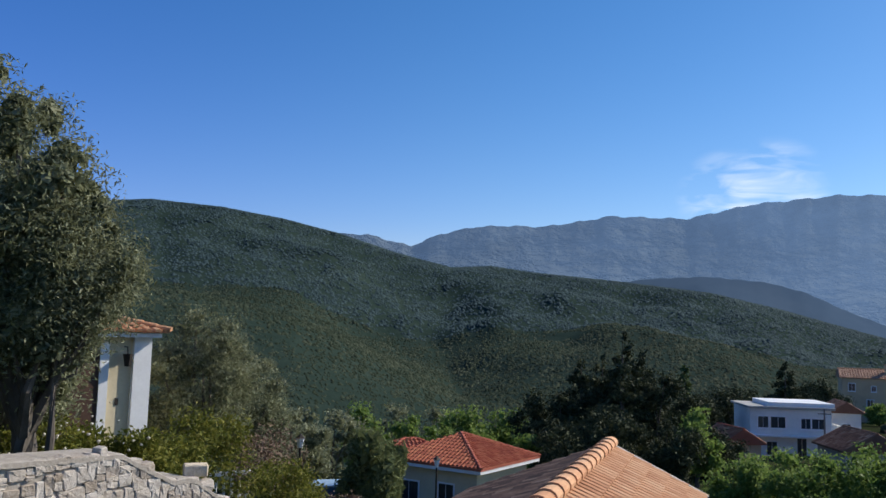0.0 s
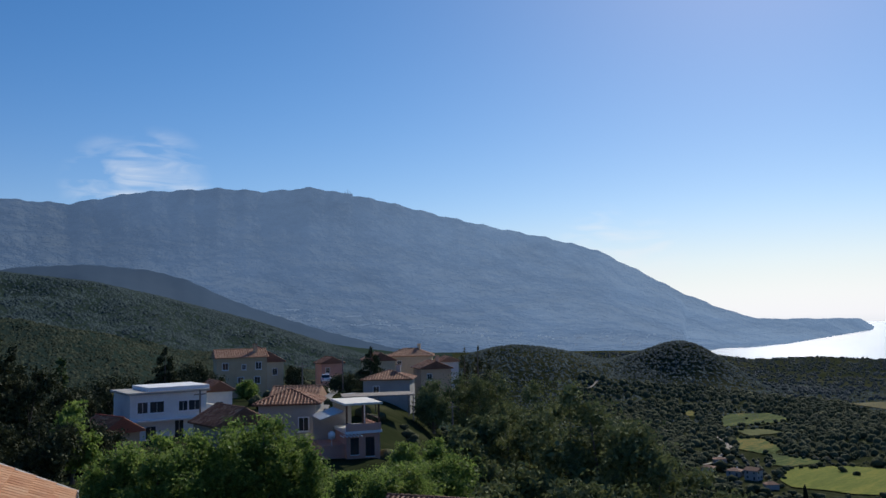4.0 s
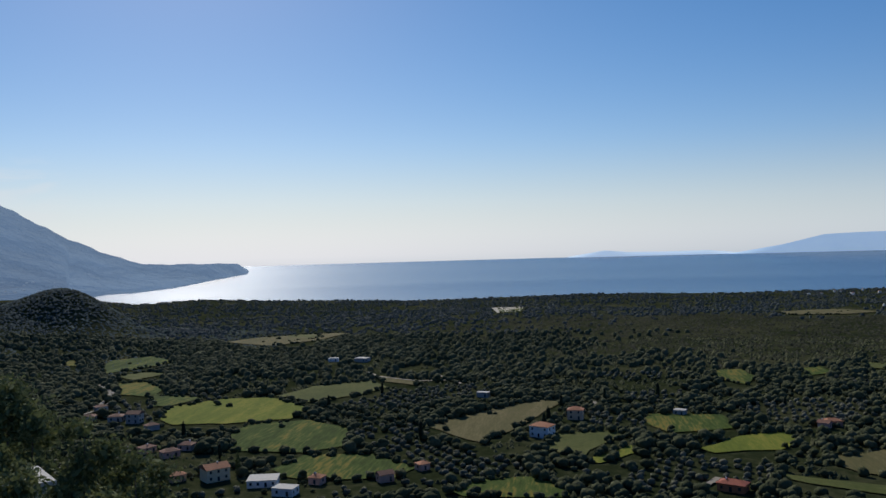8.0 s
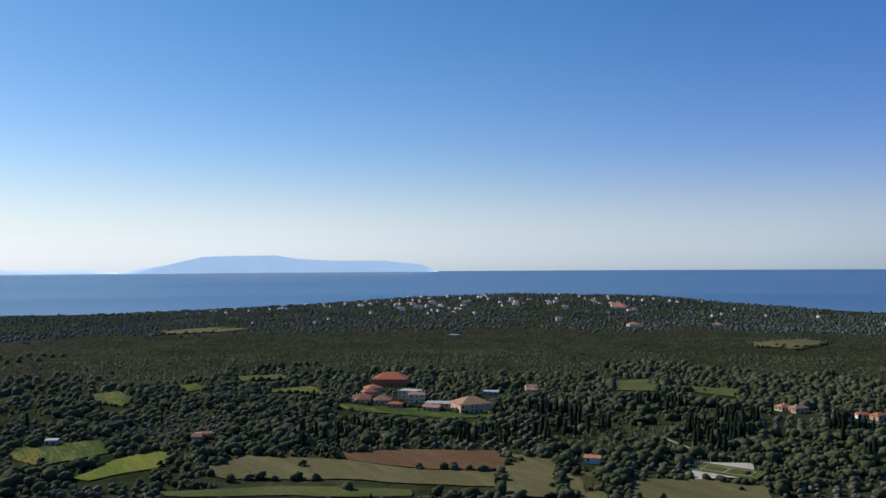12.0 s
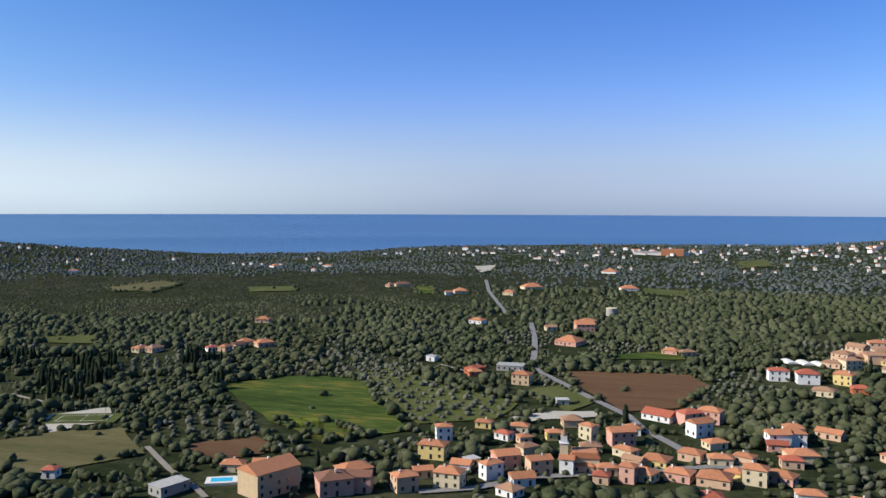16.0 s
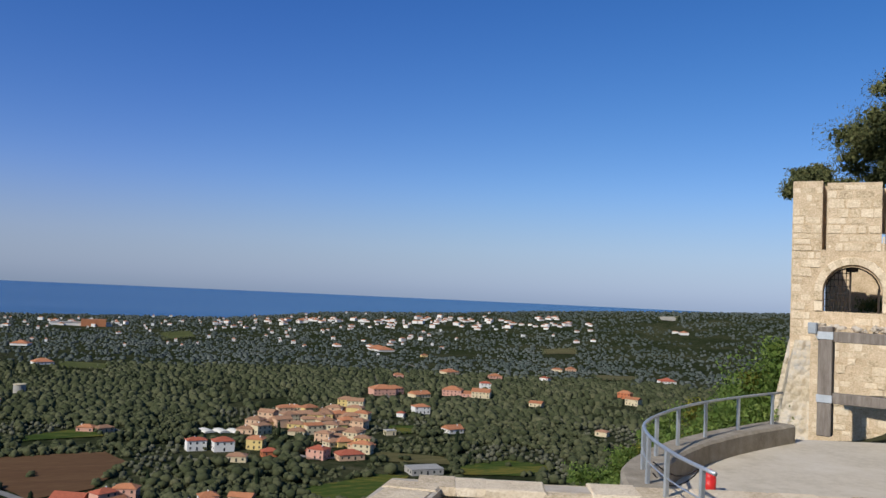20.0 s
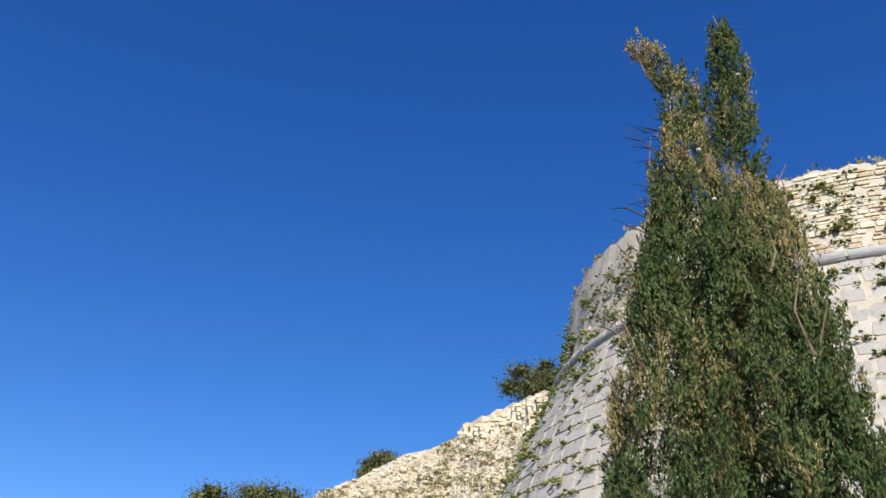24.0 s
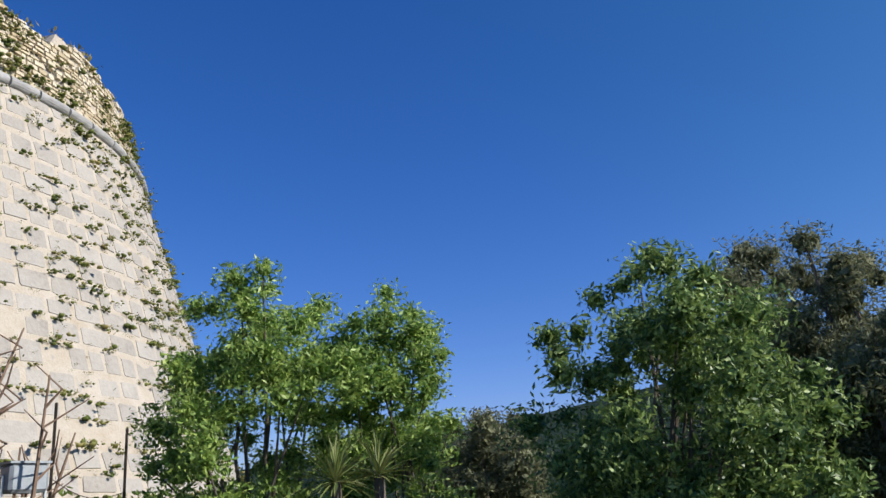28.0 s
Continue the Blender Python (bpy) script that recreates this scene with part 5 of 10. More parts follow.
house(-1171, -1462, 19.0, 15.8, 153, "cream", "orange", 1)
house(-1163, -1481, 11.9, 8.3, 154, "yellow", "orange", 1)
house(477, 19, 11.8, 9.2, -116, "white", "orange", 2)
house(526, -0, 9.5, 6.9, -98, "peach", "orange", 2)
house(374, -66, 11.5, 7.4, -118, "rust", "red", 1)
house(641, -347, 28.9, 20.1, -126, "rust", "red", 2)
house(617, -317, 13.3, 10.3, -95, "peach", "orange", 1)
house(579, -288, 14.1, 12.0, -124, "pink", "brown", 1)
house(565, -299, 12.3, 8.2, -146, "peach", "brown", 1)
house(569, -325, 16.0, 12.0, -148, "cream", "concrete", 2)
house(524, -323, 18.2, 11.6, -130, "peach", "concrete", 1)
house(495, -333, 23.8, 19.7, -102, "peach", "tan", 2)
house(332, -300, 8.2, 5.7, -140, "white", "orange", 1)
house(546, -427, 8.9, 5.9, -116, "cream", "tan", 1)
house(1258, -1056, 12.5, 8.6, -118, "white", "concrete", 2)
house(1382, -1337, 34.0, 28.9, -142, "white", "concrete", 1)
house(509, -146, 9.6, 6.3, -84, "pink", "orange", 1)
house(605, 66, 8.6, 5.7, -102, "grey", "concrete", 1)
house(540, -65, 7.0, 5.9, -115, "grey", "concrete", 1)
house(1027, -662, 14.0, 10.6, -131, "grey", "concrete", 1)
house(372, 145, 13.6, 11.5, -77, "white", "concrete", 1)
house(357, 129, 10.0, 7.2, -98, "white", "concrete", 1)
house(379, 172, 11.4, 9.1, -44, "cream", "orange", 2)
house(422, 217, 9.2, 6.1, -41, "pink", "brown", 1)
house(438, 215, 8.2, 6.1, -92, "grey", "brown", 1)
house(431, 235, 8.3, 6.2, -26, "peach", "brown", 1)
house(510, 286, 9.0, 7.1, -89, "grey", "brown", 2)
house(515, 302, 9.2, 7.6, -78, "grey", "brown", 1)
house(548, 333, 8.2, 5.5, -37, "grey", "brown", 1)
house(489, 263, 7.9, 5.5, -40, "grey", "brown", 1)
house(514, 321, 7.8, 6.0, -76, "cream", "brown", 1)
house(376, 190, 7.1, 5.5, -41, "peach", "orange", 1)
house(375, 120, 6.2, 5.5, -100, "pink", "orange", 1)
house(381, 89, 7.2, 5.5, -55, "pink", "brown", 1)
house(809, 238, 9.7, 6.1, -82, "white", "concrete", 1)
house(807, 208, 12.8, 10.7, -104, "grey", "concrete", 1)
house(502, -140, 6.1, 5.5, -124, "pink", "brown", 1)
house(402, 75, 5.5, 5.2, -44, "pink", "orange", 1)
# villages along the coast and on the far slopes
house(437, -1942, 9.7, 7.2, -185, "white", "tan", 1)
house(171, -1928, 13.0, 10.8, -203, "white", "tan", 1)
house(7, -1963, 13.0, 8.3, -208, "white", "red", 2)
house(70, -1972, 11.9, 9.0, -196, "white", "red", 1)
house(520, -2071, 15.0, 10.0, -174, "cream", "tan", 2)
house(516, -2067, 10.1, 7.3, -194, "white", "tan", 2)
house(425, -2094, 11.9, 8.7, -157, "peach", "orange", 1)
house(46, -2011, 11.9, 9.5, -144, "white", "orange", 2)
house(-62, -2020, 10.4, 7.9, 213, "pink", "tan", 2)
house(53, -2052, 12.9, 8.0, -187, "peach", "red", 2)
house(-43, -1800, 9.6, 7.5, 191, "white", "tan", 1)
house(117, -2087, 11.2, 8.4, -195, "cream", "red", 2)
house(15, -2063, 8.8, 6.1, -198, "pink", "orange", 1)
house(258, -1910, 10.3, 8.2, -200, "white", "orange", 1)
house(484, -1969, 12.2, 9.9, -154, "white", "orange", 1)
house(252, -1772, 13.2, 8.6, -160, "cream", "orange", 1)
house(269, -1948, 10.9, 7.0, -137, "peach", "orange", 1)
house(85, -2038, 13.9, 10.8, -196, "pink", "orange", 2)
house(89, -2007, 11.3, 9.5, -155, "peach", "orange", 2)
house(298, -1840, 12.6, 8.5, -179, "white", "red", 1)
house(257, -1991, 11.2, 8.2, -201, "white", "orange", 2)
house(420, -1948, 11.9, 7.5, -186, "white", "red", 1)
house(-649, -1945, 9.8, 7.8, 144, "cream", "red", 1)
house(-471, -2027, 14.0, 11.6, 179, "pink", "orange", 1)
house(-481, -1993, 13.1, 9.4, 138, "peach", "tan", 2)
house(-269, -1940, 9.0, 6.3, 184, "white", "red", 1)
house(-627, -1919, 15.7, 9.8, 197, "cream", "orange", 1)
house(-261, -2038, 10.5, 8.1, 185, "cream", "orange", 2)
house(-403, -1956, 10.2, 7.7, 150, "white", "tan", 2)
house(-430, -2047, 16.5, 10.8, 190, "peach", "red", 1)
house(-658, -1931, 14.9, 11.5, 153, "white", "orange", 1)
house(-294, -2078, 13.3, 10.5, 144, "pink", "red", 2)
house(-602, -1927, 13.3, 9.6, 155, "pink", "tan", 1)
house(-491, -1988, 16.4, 13.2, 138, "cream", "red", 1)
house(-292, -1951, 12.5, 9.4, 193, "pink", "tan", 1)
house(-531, -1980, 12.9, 8.2, 177, "peach", "orange", 1)
house(-527, -1975, 14.9, 9.7, 147, "white", "orange", 1)
house(-460, -2013, 14.5, 11.3, 189, "white", "orange", 1)
house(-270, -2045, 12.5, 7.8, 184, "white", "orange", 1)
house(-314, -1918, 10.5, 8.3, 206, "white", "orange", 1)
house(-629, -1887, 9.0, 5.6, 197, "peach", "orange", 1)
house(-535, -1986, 13.2, 8.3, 137, "white", "tan", 2)
house(-157, -2019, 9.3, 7.5, 158, "peach", "orange", 1)
house(-324, -2067, 9.5, 7.8, 193, "white", "orange", 1)
house(-535, -1943, 12.6, 7.8, 200, "cream", "orange", 2)
house(-498, -1951, 15.4, 11.0, 201, "white", "tan", 1)
house(-423, -2036, 11.8, 7.9, 180, "peach", "red", 1)
house(-458, -1971, 12.2, 7.6, 179, "white", "orange", 2)
house(-451, -1970, 12.3, 9.3, 202, "pink", "orange", 2)
house(-386, -2045, 14.3, 11.2, 151, "peach", "orange", 1)
house(-662, -1812, 10.9, 7.4, 132, "cream", "orange", 2)
house(-432, -2028, 14.8, 9.8, 203, "white", "orange", 2)
house(-610, -1872, 8.2, 5.5, 154, "white", "red", 1)
house(-539, -1838, 13.7, 11.0, 186, "white", "tan", 1)
house(-574, -1810, 8.5, 5.9, 134, "peach", "orange", 1)
house(-413, -1960, 9.5, 7.9, 190, "white", "red", 1)
house(-543, -1953, 12.2, 9.2, 186, "pink", "orange", 1)
house(-596, -1932, 14.5, 10.5, 145, "peach", "orange", 2)
house(-620, -1819, 11.4, 9.5, 153, "cream", "red", 1)
house(-421, -2021, 11.7, 8.5, 203, "white", "orange", 1)
house(-633, -1920, 10.1, 7.7, 184, "white", "orange", 1)
house(-579, -1964, 13.5, 8.8, 136, "white", "red", 2)
house(-643, -1869, 14.7, 11.4, 183, "peach", "orange", 1)
house(-421, -2051, 12.2, 10.3, 150, "cream", "tan", 1)
house(-583, -1972, 14.3, 11.9, 136, "peach", "red", 1)
house(-668, -1925, 10.8, 7.9, 143, "white", "tan", 2)
house(-807, -1898, 10.4, 7.4, 169, "white", "orange", 1)
house(-870, -1804, 11.1, 7.4, 136, "white", "orange", 2)
house(-879, -1836, 9.9, 6.8, 136, "cream", "orange", 2)
house(-996, -1778, 15.2, 10.7, 186, "cream", "orange", 1)
house(-786, -1807, 15.1, 10.6, 138, "peach", "orange", 2)
house(-786, -1775, 11.5, 9.3, 138, "cream", "orange", 1)
house(-801, -1721, 14.7, 11.9, 147, "pink", "red", 1)
house(-1033, -1709, 13.2, 10.1, 121, "peach", "orange", 1)
house(-852, -1865, 10.9, 7.6, 177, "peach", "orange", 1)
house(-706, -1870, 13.6, 11.1, 141, "peach", "tan", 2)
house(-832, -1876, 12.3, 8.7, 178, "cream", "tan", 1)
house(-807, -1962, 12.9, 8.5, 130, "pink", "red", 2)
house(-882, -1819, 9.4, 7.5, 126, "cream", "red", 2)
house(-913, -1826, 10.9, 9.0, 165, "peach", "orange", 1)
house(-817, -1765, 15.3, 12.3, 137, "peach", "red", 1)
house(-839, -1905, 11.8, 8.6, 168, "cream", "tan", 2)
house(-909, -1755, 15.5, 12.7, 175, "peach", "orange", 1)
house(-834, -1855, 16.5, 10.6, 191, "peach", "orange", 1)
house(-712, -1890, 11.7, 8.3, 141, "peach", "orange", 1)
house(-1062, -1669, 12.0, 7.7, 120, "cream", "orange", 1)
house(-746, -1957, 17.0, 12.9, 194, "pink", "orange", 2)
house(-826, -1765, 10.5, 8.5, 137, "white", "orange", 2)
house(-795, -1825, 10.4, 7.2, 128, "cream", "orange", 1)
house(-861, -1895, 9.5, 7.2, 128, "white", "tan", 1)
house(-916, -1800, 10.4, 7.4, 188, "white", "red", 1)
house(-827, -1940, 11.0, 8.2, 179, "cream", "tan", 1)
house(-717, -1787, 12.7, 9.0, 150, "pink", "tan", 2)
house(-915, -1793, 15.0, 12.5, 188, "white", "tan", 1)
house(-746, -1919, 16.2, 12.1, 151, "cream", "red", 1)
house(-879, -1718, 14.4, 10.7, 125, "peach", "tan", 2)
house(-804, -1916, 11.9, 8.4, 179, "white", "tan", 1)
house(-982, -1686, 10.7, 6.7, 185, "cream", "orange", 1)
house(-1004, -1673, 13.6, 9.1, 184, "white", "orange", 2)
house(-873, -1725, 12.8, 8.1, 165, "white", "tan", 1)
house(-1007, -1810, 14.0, 11.2, 123, "peach", "orange", 1)
house(-747, -1839, 13.1, 9.3, 150, "white", "tan", 1)
house(-718, -1863, 14.1, 9.7, 131, "white", "tan", 2)
house(-1040, -1777, 12.0, 8.1, 142, "pink", "orange", 1)
house(-1025, -1788, 15.6, 12.4, 122, "white", "tan", 1)
house(-784, -1879, 14.9, 12.5, 149, "white", "orange", 1)
house(-768, -1948, 14.2, 11.8, 170, "peach", "tan", 1)
house(-1048, -1801, 16.2, 13.1, 142, "cream", "red", 1)
house(-847, -1856, 15.2, 11.6, 147, "cream", "red", 1)
house(-780, -1903, 11.8, 7.9, 193, "pink", "orange", 2)
house(-767, -1881, 14.0, 9.0, 193, "white", "orange", 1)
house(-1016, -1694, 15.8, 10.7, 121, "pink", "orange", 1)
house(-986, -1595, 10.1, 7.2, 183, "white", "orange", 1)
house(-958, -1679, 9.3, 7.2, 122, "cream", "orange", 2)
house(-935, -1692, 10.6, 7.0, 173, "white", "orange", 1)
house(-934, -1717, 8.7, 6.4, 143, "white", "orange", 1)
house(-1054, -1647, 9.9, 8.2, 129, "cream", "red", 1)
house(-1018, -1591, 9.9, 6.8, 182, "cream", "tan", 1)
house(-919, -1732, 11.8, 7.6, 164, "cream", "red", 1)
house(-956, -1689, 13.0, 10.7, 142, "peach", "orange", 1)
house(-940, -1652, 10.6, 8.4, 142, "peach", "orange", 1)
house(-983, -1663, 11.6, 7.8, 121, "white", "orange", 1)
house(-611, -1642, 8.6, 6.9, 172, "white", "orange", 2)
house(-550, -1583, 12.2, 7.8, 196, "peach", "red", 1)
house(-498, -1609, 9.1, 5.8, 145, "pink", "orange", 1)
house(-529, -1536, 10.4, 8.3, 183, "peach", "orange", 1)
house(-479, -1509, 10.7, 8.2, 144, "white", "orange", 1)
house(-577, -1599, 11.4, 8.6, 195, "white", "orange", 2)
house(-620, -1607, 9.8, 8.0, 151, "cream", "orange", 2)
house(-472, -1470, 9.4, 6.7, 154, "peach", "red", 2)
house(1729, -1062, 7.7, 5.5, -140, "pink", "orange", 1)
house(1572, -1186, 12.4, 9.4, -92, "cream", "orange", 1)
house(1714, -1151, 10.0, 6.9, -142, "pink", "orange", 1)
house(1641, -1284, 11.1, 7.1, -116, "white", "tan", 1)
house(1322, -1325, 8.3, 5.5, -123, "cream", "orange", 2)
house(1754, -1069, 12.4, 8.1, -149, "cream", "orange", 2)
house(1653, -1237, 11.8, 8.8, -115, "pink", "orange", 2)
house(1779, -1027, 11.5, 8.7, -85, "white", "red", 1)
house(1594, -1206, 11.9, 7.9, -105, "cream", "orange", 2)
house(1787, -1084, 10.6, 6.8, -86, "peach", "tan", 1)
house(1576, -1213, 8.1, 5.6, -136, "peach", "orange", 1)
house(1709, -1136, 13.3, 8.4, -152, "white", "red", 1)
house(1547, -1269, 9.9, 6.4, -107, "white", "red", 1)
house(1573, -1292, 7.6, 6.4, -94, "peach", "tan", 1)
house(1563, -1304, 13.1, 8.7, -118, "peach", "orange", 2)
house(1771, -974, 7.5, 5.8, -97, "peach", "orange", 2)
house(1651, -975, 7.3, 6.0, -139, "white", "tan", 2)
house(1682, -1009, 7.8, 6.3, -86, "white", "red", 2)
house(1637, -1083, 12.7, 10.3, -101, "cream", "orange", 1)
house(1661, -931, 10.6, 7.0, -147, "white", "tan", 2)
house(1814, -1034, 10.8, 7.0, -138, "pink", "red", 1)
house(1589, -1299, 10.5, 6.9, -117, "pink", "orange", 1)
house(1464, -1393, 12.1, 9.6, -99, "white", "tan", 1)
house(1593, -1036, 9.5, 7.6, -88, "white", "orange", 1)
house(1838, -982, 9.6, 6.6, -126, "white", "orange", 1)
house(1619, -1207, 10.5, 8.2, -145, "peach", "orange", 1)
house(1684, -1050, 11.3, 9.5, -87, "white", "orange", 1)
house(1505, -1377, 10.4, 8.5, -140, "white", "orange", 1)
house(1554, -1176, 12.2, 8.6, -155, "white", "orange", 1)
house(1641, -1029, 7.0, 5.5, -150, "peach", "tan", 1)
house(1434, -1384, 8.6, 6.1, -122, "white", "tan", 2)
house(1469, -1359, 7.8, 6.4, -111, "white", "red", 1)
house(1428, -1219, 11.8, 9.4, -138, "pink", "orange", 2)
house(1811, -1000, 13.3, 9.5, -137, "white", "orange", 1)
house(1327, -1314, 11.6, 8.5, -100, "peach", "red", 1)
house(1688, -983, 11.5, 7.4, -148, "white", "red", 2)

house(600, -305, 11.3, 8.4, -100, "pink", "red", 1)
house(569, -283, 11.6, 8.6, -109, "pink", "brown", 1)
house(557, -294, 12.7, 6.6, -121, "peach", "brown", 1)
house(550, -320, 12.6, 6.8, -120, "cream", "tan", 2)
house(511, -310, 12.4, 7.5, -144, "peach", "tan", 1)
house(538, -295, 11.1, 6.5, -137, "pink", "red", 1)
house(373, -517, 10.3, 7.0, -95, "cream", "orange", 1)
house(363, -520, 11.9, 6.9, -99, "peach", "tan", 1)
house(316, -538, 9.1, 6.5, -95, "peach", "orange", 1)
house(534, -419, 8.5, 8.4, -140, "cream", "tan", 1)
house(545, -386, 12.4, 7.2, -138, "grey", "concrete", 1)
house(73, -735, 12.9, 8.7, -151, "cream", "orange", 2)
house(102, -709, 9.6, 6.7, -151, "cream", "tan", 1)
house(-9, -614, 11.7, 7.3, -151, "peach", "tan", 1)
house(195, -997, 10.4, 7.3, -126, "peach", "orange", 1)
house(181, -1098, 10.3, 7.7, -125, "cream", "orange", 1)
house(364, -1039, 9.7, 7.1, -110, "peach", "orange", 1)
house(313, -563, 10.8, 8.3, -131, "cream", "orange", 1)
house(122, -512, 12.8, 7.0, -122, "rust", "red", 1)
# the rest of the near town, between the houses above
town = random.Random(31)
for _ in range(900):
    tb, tq = town.uniform(163, 192), town.uniform(296, 420)
    tx, ty = tq * math.sin(radians(tb)), tq * math.cos(radians(tb))
    if len(KEEP_HOUSES) and min(math.hypot(tx - a, ty - b) - c * .6 for a, b, c in KEEP_HOUSES) < 6.5:
        continue
    if math.hypot(tx - 42, ty + 331) < 14 or any(inside(f, np.array([tx * k]), np.array([ty * k]))[0] for f in KEEP_OUT for k in (.98, 1, 1.03)):
        continue
    house(round(tx), round(ty), town.uniform(6.5, 10), town.uniform(5.2, 7.5), town.uniform(130, 220), town.choice(("cream", "cream", "white", "yellow", "white")), town.choice(("orange", "orange", "tan", "red")), town.choice((1, 1, 2)))
    if len(KEEP_HOUSES) > 395:
        break

# ---------------------------------------------------------------- landmarks of the plain
def landmark(name, label, category, x, y, turn=0.0):
    return thing(name, label, category, (x, y, ground_at(x, y)), turn)


fac = landmark("factory", "long white factory hall with orange roof on the coast", "factory", 30, -1985, -2)
part("hall", box(-62, 62, -14, 14, -3, 7), WALLS["white"], fac)
part("roof", prism([(-63, 7), (63, 7), (63, 8), (-63, 8)], -15, 15), ROOFS["concrete"], fac)
part("office", box(-50, 0, -4, 24, 0, 15), ROOFS["orange"], fac, "taller orange-roofed block")
for k in range(7):
    part("door", box(-54 + k * 16, -49 + k * 16, -14.2, -14, 0, 4.5), M_GLASS, fac)
ch = landmark("church", "pale church with slender bell tower and spire", "church", 42, -331, 8)
part("tower", box(-1.6, 1.6, -1.6, 1.6, -1, 11), WALLS["cream"], ch)
part("belfry", box(-1.3, 1.3, -1.3, 1.3, 11.25, 14), WALLS["white"], ch)
part("cornice", box(-1.9, 1.9, -1.9, 1.9, 11, 11.25), M_WHITE, ch)
part("spire", rod((0, 0, 14), (0, 0, 17.2), 1.5, .1, 8), ROOFS["tan"], ch)
for s in (-1, 1):
    part("bell_opening", box(s * .55 - .3, s * .55 + .3, -1.34, -1.29, 11.6, 13.4), M_GLASS, ch)
    part("bell_opening", box(1.29, 1.34, s * .55 - .3, s * .55 + .3, 11.6, 13.4), M_GLASS, ch)
part("nave", box(-14, -2.4, -3.5, 3.5, -1, 6), WALLS["cream"], ch)
part("nave_roof", prism([(-14.4, 6), (-2.2, 6), (-2.2, 6.2), (-3.4, 8.4), (-13.2, 8.4), (-14.4, 6.2)], -3.9, 3.9), ROOFS["orange"], ch)
wt = landmark("water_tower", "round pale concrete water tower", "water tower", 59, -822)
part("drum", rod((0, 0, -1), (0, 0, 7), 5.2, 5.2, 20), WALLS["grey"], wt)
part("rim", rod((0, 0, 7), (0, 0, 7.6), 5.6, 5.6, 20), WALLS["cream"], wt)
pool = landmark("swimming_pool", "bright blue swimming pool with pale paving", "swimming pool", 166, -279, 25)
part("paving", box(-6, 6, -4, 4, -.6, 1.0), M_CANOPY, pool)
part("basin", box(-4, 4, -2.2, 2.2, 1.0, 1.06), mat("pool_water", ((.3, (.03, .42, .62)), (.7, (.05, .50, .70))), .3, .12, .2, 6, spec=.5), pool, "clear turquoise water")
court = landmark("tennis_court", "worn pale tennis court with fence posts", "tennis court", 280, -343, 20)
part("floor", box(-17, 17, -9, 9, -.6, .9), F_OLIVEF, court)
for x0, x1, y0, y1 in ((-12, 12, -5.6, -5.4), (-12, 12, 5.4, 5.6), (-12.1, -11.9, -5.5, 5.5), (11.9, 12.1, -5.5, 5.5), (-.1, .1, -5.5, 5.5)):
    part("line", box(x0, x1, y0, y1, .9, .92), M_WHITE, court)
for k in range(8):
    part("post", rod((-17 + k * 4.85, -9, .5), (-17 + k * 4.85, -9, 4), .08), M_STEEL, court)
for x, y, w in ((-76, -606, 8), (-86, -604, 8), (-95, -602, 7)):
    gh = landmark("greenhouse", "white plastic greenhouse tunnel", "greenhouse", x, y, 15)
    n = 9
    part("tunnel", prism([(w / 2 * math.cos(math.pi * k / n), 1.5 * math.sin(math.pi * k / n) + .4) for k in range(n + 1)], -7, 7), M_CANOPY, gh)
for x, y, r in ((42, -331, 9), (166, -279, 11), (280, -343, 20), (-86, -604, 20), (59, -822, 8), (30, -1985, 66)):
    KEEP_HOUSES.append((x, y, r))

# ---------------------------------------------------------------- woods and scrub
def free_places(x, y, margin=True):
    """Which places lie outside the fields, roads and houses."""
    ok = np.ones(x.shape, bool)
    for poly in KEEP_OUT:
        p = np.asarray(poly, float)
        near = (x > p[:, 0].min()) & (x < p[:, 0].max()) & (y > p[:, 1].min()) & (y < p[:, 1].max()) & ok
        idx = np.where(near)[0]
        if len(idx):
            ok[idx[inside(p, x[idx], y[idx])]] = False
    # no tall tree close before a field, where it would stand in the open ground's edge
    for poly in FIELDS + GROVES:
        p = np.asarray(poly, float)
        for k in (1.02, 1.042):
            idx = np.where(ok & (x * k > p[:, 0].min()) & (x * k < p[:, 0].max()) & (y * k > p[:, 1].min()) & (y * k < p[:, 1].max()))[0]
            if len(idx):
                ok[idx[inside(p, x[idx] * k, y[idx] * k)]] = False
    for hx, hy, hr in KEEP_HOUSES:
        # the house, and the strip before it that would hide it
        d = math.hypot(hx, hy)
        ux, uy = -hx / d, -hy / d
        rx, ry = x - hx, y - hy
        along = rx * ux + ry * uy
        across = np.abs(rx * uy - ry * ux)
        ok &= ~((across < hr * .85) & (along > -hr) & (along < hr + 7 + d * .012))
    return ok


def scatter(b0, b1, r0, r1, count, seed):
    rng = np.random.RandomState(seed)
    a = np.radians(rng.uniform(b0, b1, count))
    r = np.sqrt(rng.uniform(r0 ** 2, r1 ** 2, count))
    return r * np.sin(a), r * np.cos(a), rng


def wood(name, label, category, x, y, size, rng, material, squash=.85, twin=True, lift=.55):
    z = land(x, y)
    c = np.c_[x, y, z + size * lift]
    if not twin:
        return tagged(new(name, domes(name, np.c_[x, y, z + size * .15], size, rng, material, squash * 1.6, 5)), label, category, kind="stuff")
    if twin:
        off = rng.normal(size=c.shape) * size[:, None] * np.array([.45, .45, .22])
        near = np.hypot(x, y) < 640
        c, size = np.r_[c, (c + off)[near]], np.r_[size * .85, (size * rng.uniform(.5, .8, len(size)))[near]]
    return tagged(new(name, lumps(name, c, size, rng, material, squash)), label, category, kind="stuff")


